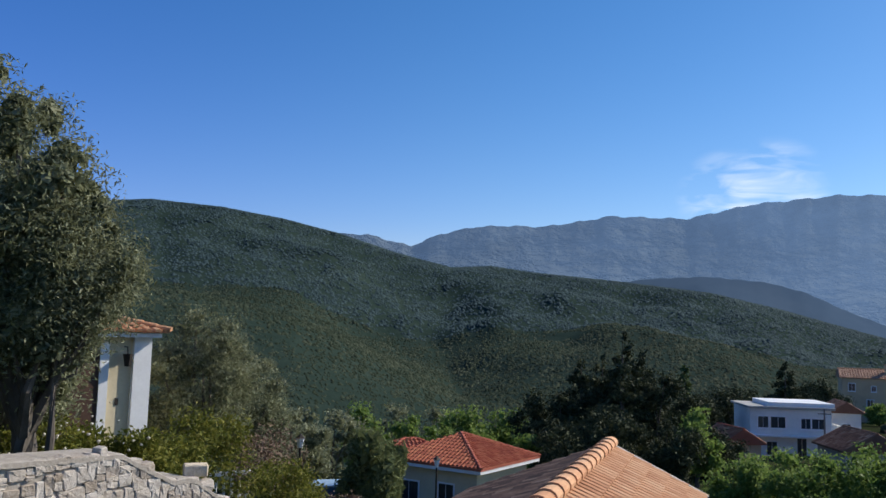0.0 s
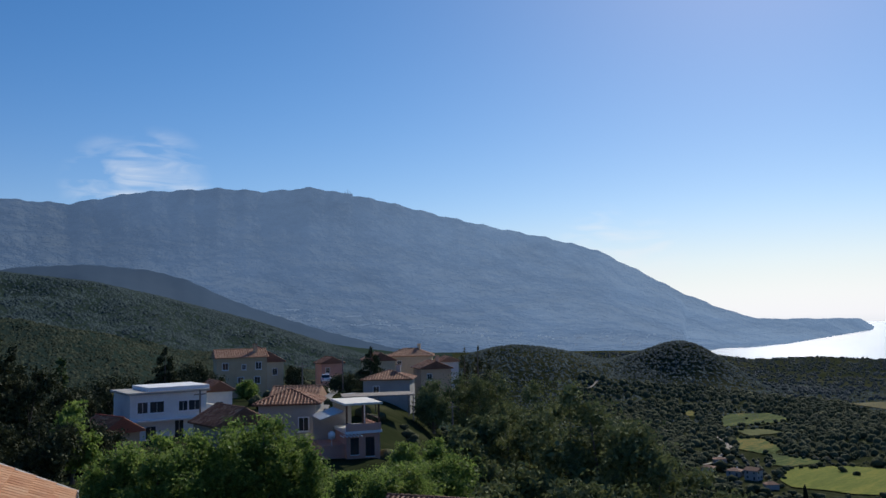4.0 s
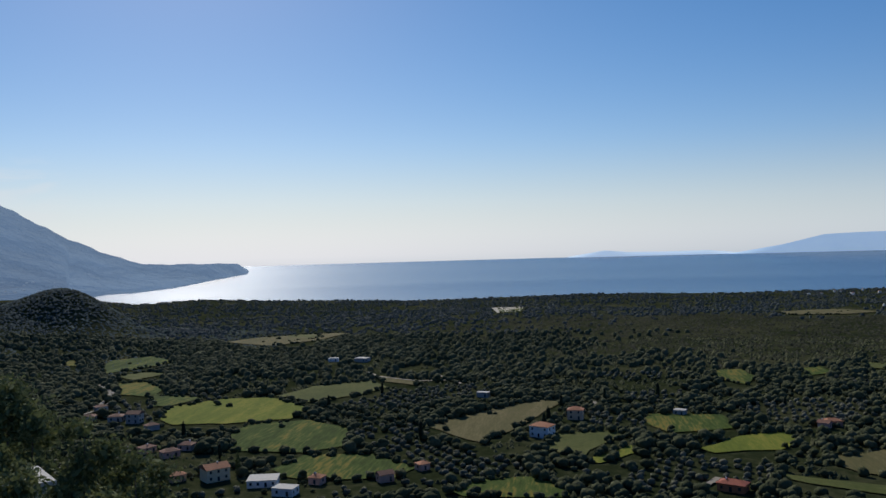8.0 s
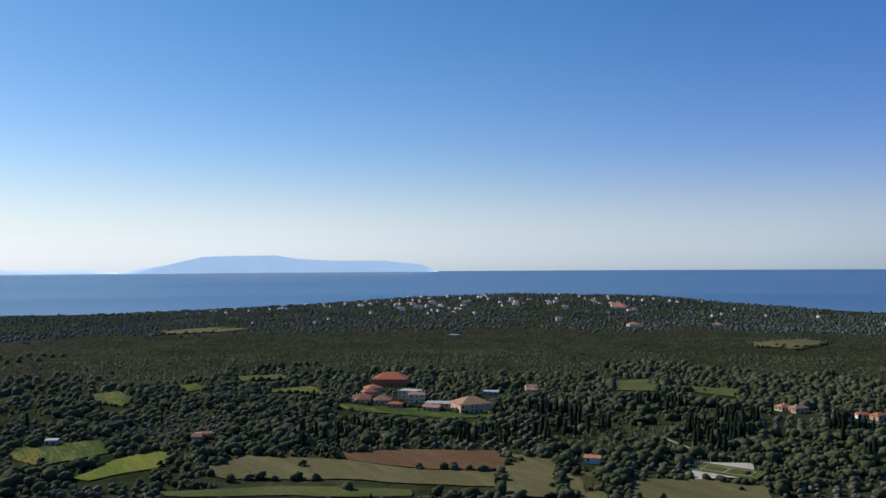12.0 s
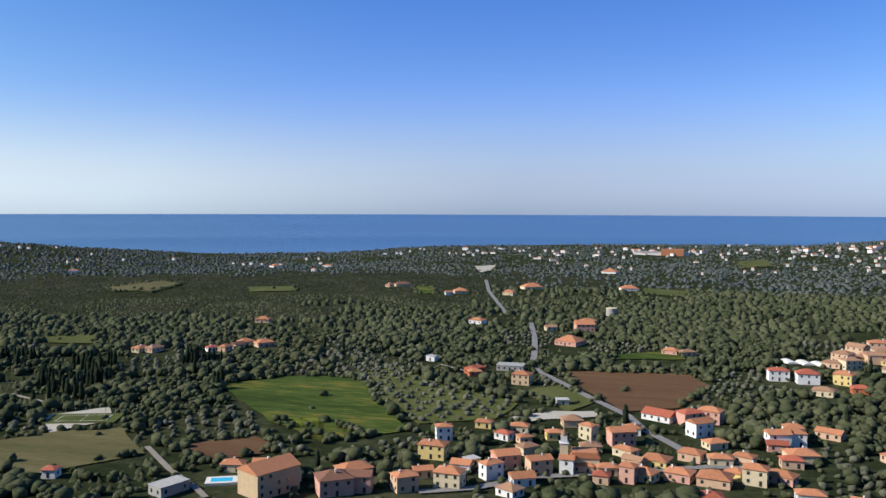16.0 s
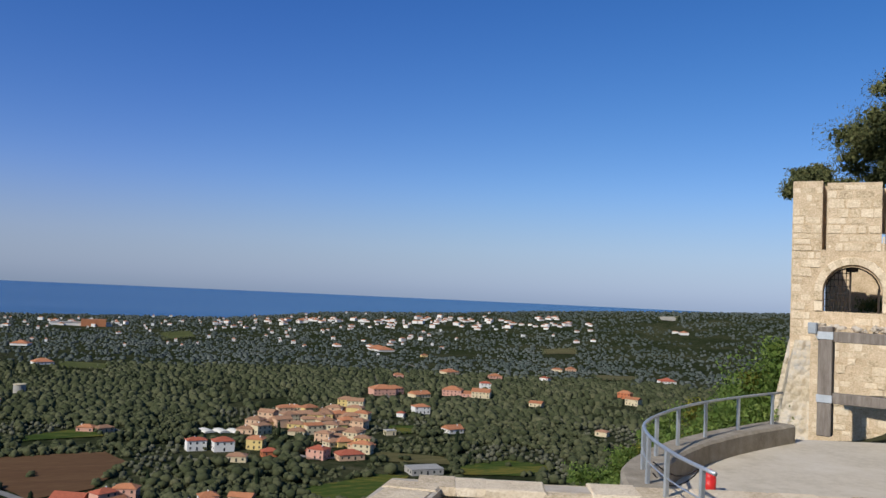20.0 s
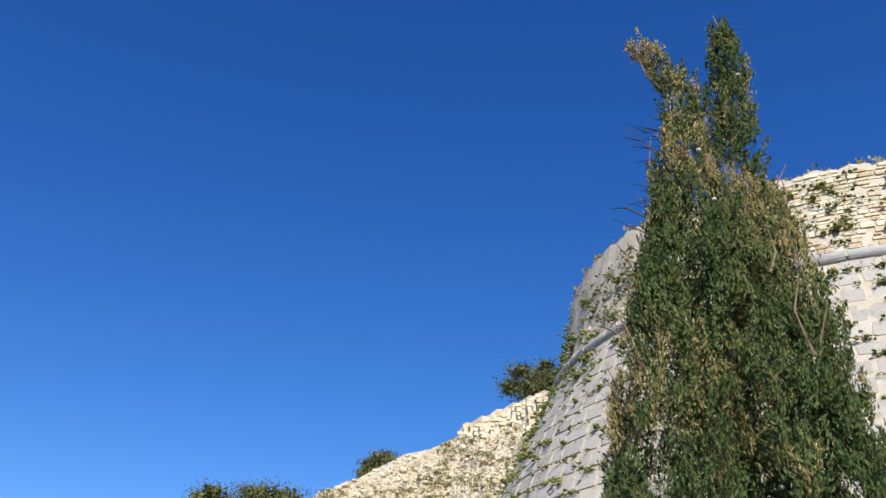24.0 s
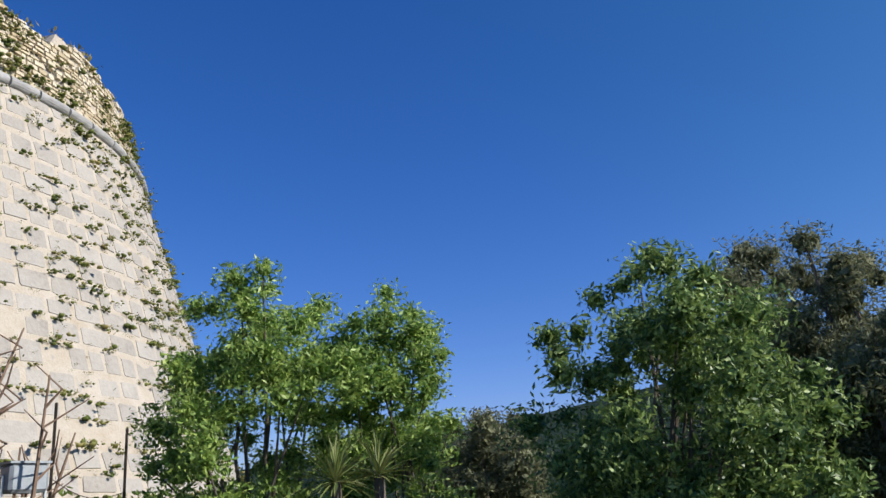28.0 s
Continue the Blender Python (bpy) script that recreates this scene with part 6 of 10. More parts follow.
def rounded(name, centres, sizes, rng, material, squash=.8, n=5):
    """Many small rounded crowns, each a two-ringed cap, as one mesh."""
    m = len(centres)
    a = np.arange(n) * 2 * math.pi / n
    low = np.stack([np.cos(a), np.sin(a), np.full(n, -.4)], -1)
    high = np.stack([np.cos(a + .6) * .78, np.sin(a + .6) * .78, np.full(n, .55 * squash)], -1)
    v = np.concatenate([np.repeat(np.r_[low, high][None], m, 0), np.tile((0, 0, squash), (m, 1, 1))], 1)
    v[:, :2 * n] *= 1 + rng.uniform(-.25, .25, (m, 2 * n, 1))
    v[:, 2 * n, :2] += rng.uniform(-.3, .3, (m, 2))
    v = v * np.asarray(sizes)[:, None, None] + centres[:, None]
    i = np.arange(n)
    k = (i + 1) % n
    f = np.concatenate([np.stack([i, k, n + i], -1), np.stack([k, n + k, n + i], -1), np.stack([n + i, n + k, np.full(n, 2 * n)], -1)])
    f = (f[None] + (2 * n + 1) * np.arange(m)[:, None, None]).reshape(-1, 3)
    return tri_mesh(name, v.reshape(-1, 3), f, material)


def heath(x, y):
    """Where the plain lies under low, even maquis: above 1 well inside."""
    r, az = np.hypot(x, y), np.degrees(np.arctan2(x, y)) % 360
    w = wave(x, y, 300, 71) * 70 + wave(x, y, 90, 72) * 25
    return sstep(700, 900, r + w) * (1 - sstep(1280, 1560, r + w)) * sstep(72, 100, az + w * .05) * (1 - sstep(164, 182, az + w * .05))


def cells(b0, b1, r0, r1, step, seed):
    """Uneven places, about one to each square of the plan."""
    rng = np.random.RandomState(seed)
    u, v = np.meshgrid(np.arange(-r1, r1, step), np.arange(-r1, r1, step))
    x, y = u.ravel() + rng.uniform(-.5, .5, u.size) * step, v.ravel() + rng.uniform(-.5, .5, v.size) * step
    az, r = np.degrees(np.arctan2(x, y)) % 360, np.hypot(x, y)
    ok = (az > b0) & (az < b1) & (r > r0) & (r < r1)
    return x[ok], y[ok], rng


def oaks(x, y, size, rng, lobes):
    """Evergreen oaks: each crown is a few uneven lobes that touch the ground."""
    c, s = [], []
    z = land(x, y)
    for k in range(lobes):
        off = rng.normal(size=(len(x), 3)) * size[:, None] * np.array([.42, .42, .2]) * (k > 0)
        c.append(np.c_[x, y, z + size * .62] + off)
        s.append(size * (.88 if k == 0 else .62) * rng.uniform(.8, 1.1, len(x)))
    return lumps("oak_woods", np.concatenate(c), np.concatenate(s), rng, M_WOOD_FAR, .84, .22)


# dark woods between the fields: large oaks near, smaller ones towards the heath
x, y, rng = cells(50, 234, 285, 700, 5.5, 21)
dense = wave(x, y, 200, 31) + .7 * wave(x, y, 70, 32) + rng.uniform(-.5, .5, len(x))
grove = wave(x, y, 160, 33) > .3
ok = free_places(x, y) & (dense > -.5) & (~grove | (rng.uniform(0, 1, len(x)) < .1))
x, y = x[ok], y[ok]
size = (1.5 + 3.0 * rng.uniform(0, 1, len(x)) ** 1.5) * (1 + .22 * wave(x, y, 120, 34))
tagged(new("oak_woods", oaks(x, y, size, rng, 3)), "dark evergreen oaks and bushes covering the plain", "woods", kind="stuff")
x, y, rng = cells(50, 234, 700, 1090, 7.4, 22)
dense = wave(x, y, 220, 31) + .7 * wave(x, y, 80, 32) + rng.uniform(-.7, .7, len(x))
ok = free_places(x, y) & (dense > -.65) & (heath(x, y) + rng.uniform(-.45, .45, len(x)) < .5)
x, y = x[ok], y[ok]
size = rng.uniform(2.2, 4.4, len(x))
tagged(new("oak_woods", rounded("oak_woods", np.c_[x, y, land(x, y) + size * .5], size, rng, M_WOOD_FAR, .9)), "dark evergreen oaks farther out in the plain", "woods", kind="stuff")
# olives planted in rows
gu, gv = np.meshgrid(np.arange(-720, 720, 7.2), np.arange(-720, 720, 7.2))
gu, gv = gu.ravel() + rng.normal(0, .6, gu.size), gv.ravel() + rng.normal(0, .6, gv.size)
ox, oy = gu * .82 - gv * .57, gu * .57 + gv * .82
oaz, orr = np.degrees(np.arctan2(ox, oy)) % 360, np.hypot(ox, oy)
ok = (oaz > 50) & (oaz < 234) & (orr > 285) & (orr < 720) & (wave(ox, oy, 160, 33) > .28) & (rng.uniform(0, 1, ox.size) < .88)
ox, oy = ox[ok], oy[ok]
ok = free_places(ox, oy)
for poly in GROVES:
    ok |= inside(poly, ox, oy)
extra = []
for poly in GROVES:
    p = np.array(poly, float)
    for u in np.arange(p[:, 0].min(), p[:, 0].max(), 8.0):
        for w in np.arange(p[:, 1].min(), p[:, 1].max(), 8.0):
            extra.append((u + rng.normal(0, 1.5), w + rng.normal(0, 1.5)))
    q = np.array(extra)
    extra = [tuple(e) for e in q if any(inside(g, e[:1], e[1:])[0] for g in GROVES)]
ox, oy = np.r_[ox[ok], [e[0] for e in extra]], np.r_[oy[ok], [e[1] for e in extra]]
wood("olive_groves", "grey-green olive trees in rows covering the plain", "olive grove", ox, oy, rng.uniform(1.5, 2.6, len(ox)), rng, M_OLIVE_FAR)
# low even maquis on the long rise before the coast
x, y, rng = scatter(78, 182, 740, 1500, 40000, 73)
ok = (heath(x, y) + rng.uniform(-.4, .4, len(x)) > .42) & free_places(x, y)
x, y = x[ok], y[ok]
size = rng.uniform(1.3, 2.9, len(x)) * (1 + .35 * wave(x, y, 60, 74))
tagged(new("heath_scrub", domes("heath_scrub", np.c_[x, y, land(x, y) + size * .1], size, rng, M_HEATH, .55, 6)), "low even dark green maquis on the long rise", "scrub", kind="stuff")

x, y, rng = scatter(44, 246, 1060, 2330, 52000, 22)
dense = wave(x, y, 420, 35) + .8 * wave(x, y, 130, 36) + rng.uniform(-.7, .7, len(x))
ok = free_places(x, y) & (dense > -.8) & (heath(x, y) + rng.uniform(-.4, .4, len(x)) < .5)
for bx, by, bs, high in BUMPS:
    ok &= np.hypot(x - bx, y - by) > 1.0 * bs
x, y = x[ok], y[ok]
size = 1.5 + 2.6 * rng.uniform(0, 1, len(x)) ** 1.6
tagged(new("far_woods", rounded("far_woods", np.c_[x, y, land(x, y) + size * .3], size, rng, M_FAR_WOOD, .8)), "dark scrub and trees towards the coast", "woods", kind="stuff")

# fine, dense maquis over the hills: nearer slopes, then the long slope
for b0, b1, r0, r1, count, lo, hi, seed in ((326, 408, 285, 560, 24000, .8, 1.9, 23), (330, 400, 560, 900, 32000, 1.1, 2.6, 27), (330, 396, 900, 1530, 46000, 1.7, 3.6, 28)):
    x, y, rng = scatter(b0, b1, r0, r1, count, seed)
    dense = wave(x, y, 300, 37) + .6 * wave(x, y, 70, 38) + rng.uniform(-1, 1, len(x))
    bare = np.hypot((x - 128) / 26, (y - 850) / 22) < 1 + .4 * wave(x, y, 20, 40)
    ok = (dense > -1.2) & ~bare & free_places(x, y)
    x, y = x[ok], y[ok]
    size = rng.uniform(lo, hi, len(x)) * rng.uniform(.7, 1.15, len(x))
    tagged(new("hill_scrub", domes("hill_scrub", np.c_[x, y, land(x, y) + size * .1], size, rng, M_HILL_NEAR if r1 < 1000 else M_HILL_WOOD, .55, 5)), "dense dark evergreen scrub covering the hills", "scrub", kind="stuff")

# small hills of the plain, under fine scrub
for bx, by, s, high in BUMPS:
    rng = np.random.RandomState(int(bx))
    many = int(60 * s)
    q, a = 2.2 * s * np.sqrt(rng.uniform(0, 1, many)), rng.uniform(0, 6.28, many)
    x, y = bx + q * np.sin(a), by + q * np.cos(a)
    size = rng.uniform(1.2, 2.9, len(x))
    tagged(new("hill_scrub", domes("hill_scrub", np.c_[x, y, land(x, y) + size * .1], size, rng, M_HILL_WOOD, .5, 5)), "fine dark scrub over a small round hill", "scrub", kind="stuff")

# low undergrowth between the trees of the plain
x, y, rng = scatter(50, 234, 285, 1000, 40000, 41)
ok = free_places(x, y) & ((wave(x, y, 160, 33) < .2) | (rng.uniform(0, 1, len(x)) < .12)) & (wave(x, y, 110, 44) + rng.uniform(-.5, .5, len(x)) > -.75)
x, y = x[ok], y[ok]
size = rng.uniform(1.0, 2.5, len(x))
tagged(new("undergrowth", domes("undergrowth", np.c_[x, y, land(x, y) + size * .1], size, rng, M_WOOD_FAR, 1.05, 5)), "low dark green undergrowth between the trees", "scrub", kind="stuff")

# garden trees between the houses
grng_ = np.random.RandomState(45)
gt = []
for hx_, hy_, hr_ in KEEP_HOUSES:
    if math.hypot(hx_, hy_) > 900:
        continue
    for _ in range(5):
        a = math.atan2(hy_, hx_) + grng_.uniform(-1.9, 1.9)
        q = hr_ * grng_.uniform(.85, 1.5)
        gt.append((hx_ + q * math.cos(a), hy_ + q * math.sin(a)))
gt = np.array(gt)
wood("garden_trees", "dark green trees in the gardens between the houses", "trees", gt[:, 0], gt[:, 1], grng_.uniform(.8, 2.2, len(gt)), grng_, M_WOOD_FAR)

# hedges along the fields and single trees in them
rng = np.random.RandomState(29)
hx = []
for poly in FIELDS:
    p = np.array(poly, float)
    for u, w in zip(p, np.roll(p, -1, 0)):
        L = np.linalg.norm(w - u)
        if rng.uniform() < .45:
            continue
        k = rng.uniform(0, 1, int(L / 4.5))
        hx += list(u + (w - u) * k[:, None] + rng.normal(0, 1.3, (len(k), 2)))
    lo, hi = p.min(0), p.max(0)
    t = rng.uniform(lo, hi, (max(1, int(np.prod(hi - lo) / 2600)), 2))
    hx += list(t[inside(p, t[:, 0], t[:, 1])])
hx = np.array(hx)
wood("hedges", "dark hedges and single trees along the fields", "hedge", hx[:, 0], hx[:, 1], rng.uniform(1.4, 3.2, len(hx)), rng, M_WOOD_FAR)

# houses along the coast, too many and too far to count
crng_ = np.random.RandomState(97)
wv, wf, rv, rf = [], [], [], []
for b0, sb, r0, sr, n in ((112, 4, 2150, 90, 40), (122, 5, 2150, 120, 60), (131, 4, 2100, 120, 40), (166, 4, 2050, 150, 40), (176, 4, 1950, 160, 50), (186, 5, 2000, 180, 70), (194, 5, 1900, 200, 80), (203, 4, 1800, 220, 50), (118, 6, 1700, 150, 30), (190, 10, 1400, 200, 40), (150, 8, 1700, 200, 26)):
    for _ in range(n // 2):
        b, q = radians(crng_.normal(b0, sb)), min(2290, crng_.normal(r0 + .3 * (2200 - r0), sr * .55))
        x, y = q * math.sin(b), q * math.cos(b)
        w, h, z = crng_.uniform(1.7, 3.8), crng_.uniform(3, 5), ground_at(x, y) + .5
        o = len(wv)
        k = [(x + i * w, y + j * w * .8) for i, j in ((-1, -1), (1, -1), (1, 1), (-1, 1))]
        wv += [(*p, z - 2) for p in k] + [(*p, z + h) for p in k]
        wf += [(o, o + 1, o + 5, o + 4), (o + 1, o + 2, o + 6, o + 5), (o + 2, o + 3, o + 7, o + 6), (o + 3, o, o + 4, o + 7), (o + 4, o + 5, o + 6, o + 7)]
        if crng_.uniform() < .75:
            o = len(rv)
            rv += [(x + (p[0] - x) * 1.1, y + (p[1] - y) * 1.1, z + h + .1) for p in k] + [(x, y, z + h + 2.2)]
            rf += [(o + i, o + (i + 1) % 4, o + 4) for i in range(4)]
for x, y, a, b, t, h in FAR_HOUSES:
    z, c_, s_ = ground_at(x, y) + .3, math.cos(t), math.sin(t)
    k = [(x + i * a * c_ - j * b * s_, y + i * a * s_ + j * b * c_) for i, j in ((-1, -1), (1, -1), (1, 1), (-1, 1))]
    o = len(wv)
    wv += [(*p, z - 2) for p in k] + [(*p, z + h) for p in k]
    wf += [(o, o + 1, o + 5, o + 4), (o + 1, o + 2, o + 6, o + 5), (o + 2, o + 3, o + 7, o + 6), (o + 3, o, o + 4, o + 7), (o + 4, o + 5, o + 6, o + 7)]
    o = len(rv)
    rv += [(x + (p[0] - x) * 1.08, y + (p[1] - y) * 1.08, z + h + .1) for p in k] + [(x, y, z + h + min(a, b) * .5)]
    rf += [(o + i, o + (i + 1) % 4, o + 4) for i in range(4)]
tagged(mesh_object("coast_houses", wv, wf, WALLS["white"]), "pale houses scattered along the far coast", "village", kind="stuff")
tagged(mesh_object("coast_roofs", rv, rf, ROOFS["orange"]), "orange tiled roofs of the far coast houses", "roofs", kind="stuff")

x, y, rng = scatter(112, 150, 480, 640, 900, 24)
ok = free_places(x, y) & (wave(x, y, 130, 39) > .25)
x, y = x[ok], y[ok]
x2, y2, _ = scatter(60, 232, 290, 640, 90, 25)
ok = free_places(x2, y2)
x, y = np.r_[x, x2[ok]], np.r_[y, y2[ok]]
s = rng.uniform(1.0, 1.7, len(x))
c = np.c_[x, y, land(x, y) + s * 3]
tagged(new("cypress_rows", lumps("cypress_rows", np.r_[c, c + np.c_[0 * s, 0 * s, s * 2.0]], np.r_[s, s * .7], rng, M_CYPRESS_FAR, 3.0, .2)), "dark slender cypresses scattered over the plain", "cypress", kind="stuff")

# ---------------------------------------------------------------- stones
def block_mesh(seed, jag=.035):
    """A squared stone of unit width and height, its face at y = 0 and its back behind it, with worn edges."""
    rng = np.random.RandomState(seed)
    back = [(-.5, .3, -.5), (.5, .3, -.5), (.5, .3, .5), (-.5, .3, .5)]
    rim = [(x * (1 - abs(rng.normal(0, jag))), .04, z * (1 - abs(rng.normal(0, jag)))) for x, _, z in back]
    face = [(x * (.95 - abs(rng.normal(0, jag))), rng.normal(0, .006), z * (.92 - abs(rng.normal(0, jag)))) for x, _, z in back]
    return np.array(back + rim + face)


BLOCK_F = np.array([(8, 9, 10, 11), (4, 5, 9, 8), (5, 6, 10, 9), (6, 7, 11, 10), (7, 4, 8, 11), (0, 1, 5, 4), (1, 2, 6, 5), (2, 3, 7, 6), (3, 0, 4, 7)])
BLOCKS = [block_mesh(s) for s in range(14)]


def block_data(name, material, jag=0):
    out = []
    for v in BLOCKS:
        me = tri_mesh(name, v, BLOCK_F, material, True)
        out.append(me)
    return out


def lay_parts(name, places, meshes, parent, rng):
    """Each place (matrix, width, height, depth) becomes one stone of its own."""
    for m, w, h, d in places:
        ob = new(name, meshes[rng.randint(len(meshes))])
        ob.parent = parent
        ob.matrix_basis = m @ Matrix.Diagonal((w * (1 if rng.rand() < .5 else -1), d, h * (1 if rng.rand() < .5 else -1), 1))


def worn_block(seed):
    """A weathered stone of unit width and height with rounded corners and a bulging face."""
    rng = np.random.RandomState(seed)
    pts = [(sx * .5, sz * rng.uniform(.38, .47)) if e else (sx * rng.uniform(.41, .48), sz * .5) for sx, sz, e in ((1, -1, 1), (1, 1, 1), (1, 1, 0), (-1, 1, 0), (-1, 1, 1), (-1, -1, 1), (-1, -1, 0), (1, -1, 0))]
    m = len(pts)
    ang = np.array([math.atan2(z, x) for x, z in pts])
    rad = np.array([math.hypot(x, z) for x, z in pts]) * rng.uniform(.89, 1.03, m)
    v = []
    for q, y in ((1, .25), (.995, .012), (.975, .0)):
        v += [(math.cos(a) * r * q, y + rng.normal(0, .008) * (q < .95), math.sin(a) * r * q) for a, r in zip(ang, rad)]
    v.append((rng.uniform(-.2, .2), -.01, rng.uniform(-.2, .2)))
    return np.array(v)


WORN = [worn_block(s) for s in range(16)]
WORN_F = [(o + i, o + (i + 1) % 8, o + 8 + (i + 1) % 8, o + 8 + i) for o in (0, 8) for i in range(8)] + [(16 + i, 16 + (i + 1) % 8, 24) for i in range(8)]
WORN_T = np.array([t for f in WORN_F for t in ((f[0], f[1], f[2]), (f[0], f[2], f[3]) if len(f) == 4 else None) if t])


def worn_data(name, material):
    return [tri_mesh(name, v, WORN_T, material, True) for v in WORN]


def lay_joined(name, places, material, parent, rng, worn=False):
    """The stones past those that can be told apart, joined as one part."""
    vs, fs = [], []
    for i, (m, w, h, d) in enumerate(places):
        v = (WORN[rng.randint(16)] if worn else BLOCKS[rng.randint(len(BLOCKS))]) * np.array([w, d, h])
        m = np.array(m)
        vs.append(v @ m[:3, :3].T + m[:3, 3])
        fs.append(WORN_T + 25 * i if worn else BLOCK_F + 12 * i)
    ob = new(name, tri_mesh(name, np.concatenate(vs), np.concatenate(fs), material, True))
    ob.parent = parent
    return tagged(ob, kind="stuff")


# ---------------------------------------------------------------- the round bastion
BAST = put(273.95, 27, 0)
HOME = math.atan2(-BAST.y, -BAST.x)
CORDON_Z, CORDON_R, BATTER = 11.24, 9.47, .335


def wall_radius(z, theta=None):
    """Radius of the battered wall; its south flank spreads more."""
    flank = 0 if theta is None else float(sstep(.15, .95, np.array(-math.sin(theta - HOME)))) * (math.cos(theta - HOME) > -.4)
    return CORDON_R + (CORDON_Z - z) * (BATTER + .15 * flank)


def top_of_wall(theta):
    """Height of the ruined parapet at an angle round the axis."""
    x, y = BAST.x + 8.9 * math.cos(theta), BAST.y + 8.9 * math.sin(theta)
    b = math.degrees(math.atan2(x, y)) % 360
    if math.cos(theta - HOME) < .05:
        return 13.5
    z = 14.08 + .5 * float(sstep(270, 260, np.array(b))) if b < 284.1 else float(np.interp(b, (284.1, 284.5, 287.2, 288.2, 288.5, 290.8, 291.3), (13.9, 13.6, 13.3, 13.3, 13.68, 13.75, 13.4)))
    return z + .05 * math.sin(theta * 61) + .03 * math.sin(theta * 143)


def round_sheet(name, z0, r0, z1, r1, material, parent, top=None, n=180, m=14, rough=.03):
    verts, faces = [], []
    for j in range(m + 1):
        for i in range(n):
            a = 2 * math.pi * i / n
            u = j / m
            zt = top(a) if top else z1
            z, r = z0 + (zt - z0) * u, r0 + (r1 - r0) * u
            if not top:
                r = wall_radius(z, a) - .006
            r += rough * noise.noise(Vector((math.cos(a) * 14, math.sin(a) * 14, z * 1.8)))
            verts.append((BAST.x + r * math.cos(a), BAST.y + r * math.sin(a), z))
    for j in range(m):
        for i in range(n):
            k = (i + 1) % n
            faces.append((j * n + i, j * n + k, (j + 1) * n + k, (j + 1) * n + i))
    if top:
        # the wall's head and its inner face, down to the platform
        for back, drop in ((.75, 0), (.8, 2.2)):
            for i in range(n):
                x, y, z = verts[m * n + i]
                k = 1 - back / math.hypot(x - BAST.x, y - BAST.y)
                verts.append((BAST.x + (x - BAST.x) * k, BAST.y + (y - BAST.y) * k, z - drop))
        m += 2
        for j in (m - 2, m - 1):
            faces += [(j * n + i, j * n + (i + 1) % n, (j + 1) * n + (i + 1) % n, (j + 1) * n + i) for i in range(n)]
    faces.append(tuple(m * n + i for i in range(n)))
    return raw(name, verts, faces, material, parent)


bastion = thing("bastion", "round battered bastion of pale grey limestone, ruined parapet", "bastion", (0, 0, 0))
round_sheet("wall_core", -.5, wall_radius(-.5) - .06, CORDON_Z, CORDON_R - .06, M_POINTING, bastion, n=360, m=40, rough=.008)
round_sheet("parapet_core", CORDON_Z, CORDON_R - .1, 14.1, 8.76, M_POINTING, bastion, top_of_wall, n=360, m=12, rough=.03)
SRNG = np.random.RandomState(7)


def on_wall(theta, z, r, lean):
    """Pose of a stone in the round wall: x along it, y inwards."""
    swing = math.atan((wall_radius(z, theta + .01) - wall_radius(z, theta - .01)) / .02 / r) if z < CORDON_Z else 0
    q = Matrix.Rotation(theta - swing + math.pi / 2, 4, "Z") @ Matrix.Rotation(-lean, 4, "X") @ Matrix.Rotation(.022 * math.sin(theta * 977 + z * 31), 4, "Y")
    return Matrix.Translation((BAST.x + r * math.cos(theta), BAST.y + r * math.sin(theta), z)) @ q


near, rest, JOINTS = [], [], []
z = .9
while z < CORDON_Z - .3:
    h = SRNG.uniform(.42, .54)
    a = HOME - 1.75 + SRNG.uniform(0, .06)
    JOINTS.append(z)
    while a < HOME + 1.75:
        w = SRNG.uniform(.42, .86)
        r = wall_radius(z + h / 2, a)
        da = w / r
        if SRNG.rand() < .96:
            spot = (on_wall(a + da / 2, z + h / 2 + SRNG.normal(0, .012), r + SRNG.normal(.002, .005), math.atan((wall_radius(0, a) - CORDON_R) / CORDON_Z)), w - SRNG.uniform(.04, .12), h - SRNG.uniform(.05, .13), .3)
            side = math.sin(a - HOME)
            (near if 2.2 < z < 10.6 and -.05 < side < .42 else rest).append(spot)
        a += da
    z += h
SRNG.shuffle(near)
lay_parts("stone_block", near[:300], worn_data("stone_block", M_GREYBLOCK), bastion, SRNG)
lay_joined("ashlar", near[300:] + rest, M_GREYBLOCK_ISLE, bastion, SRNG, True)
# rubble of the parapet
rubble = []
z = CORDON_Z + .25
while z < 14.4:
    h = SRNG.uniform(.10, .18)
    u = (z - CORDON_Z) / 2.85
    r = CORDON_R - .1 + (8.76 - CORDON_R + .1) * u
    a = HOME - 1.7
    while a < HOME + 1.7:
        w = SRNG.uniform(.13, .36)
        if SRNG.rand() < .8 and z + h < top_of_wall(a + w / r / 2) - .02:
            rubble.append((on_wall(a + w / r / 2, z + h / 2, r + SRNG.normal(.012, .008), .2), w - .03, h - SRNG.uniform(.015, .05), .3))
        a += w / r
    z += h
lay_joined("rubble", rubble, M_RUBBLE, bastion, SRNG, True)
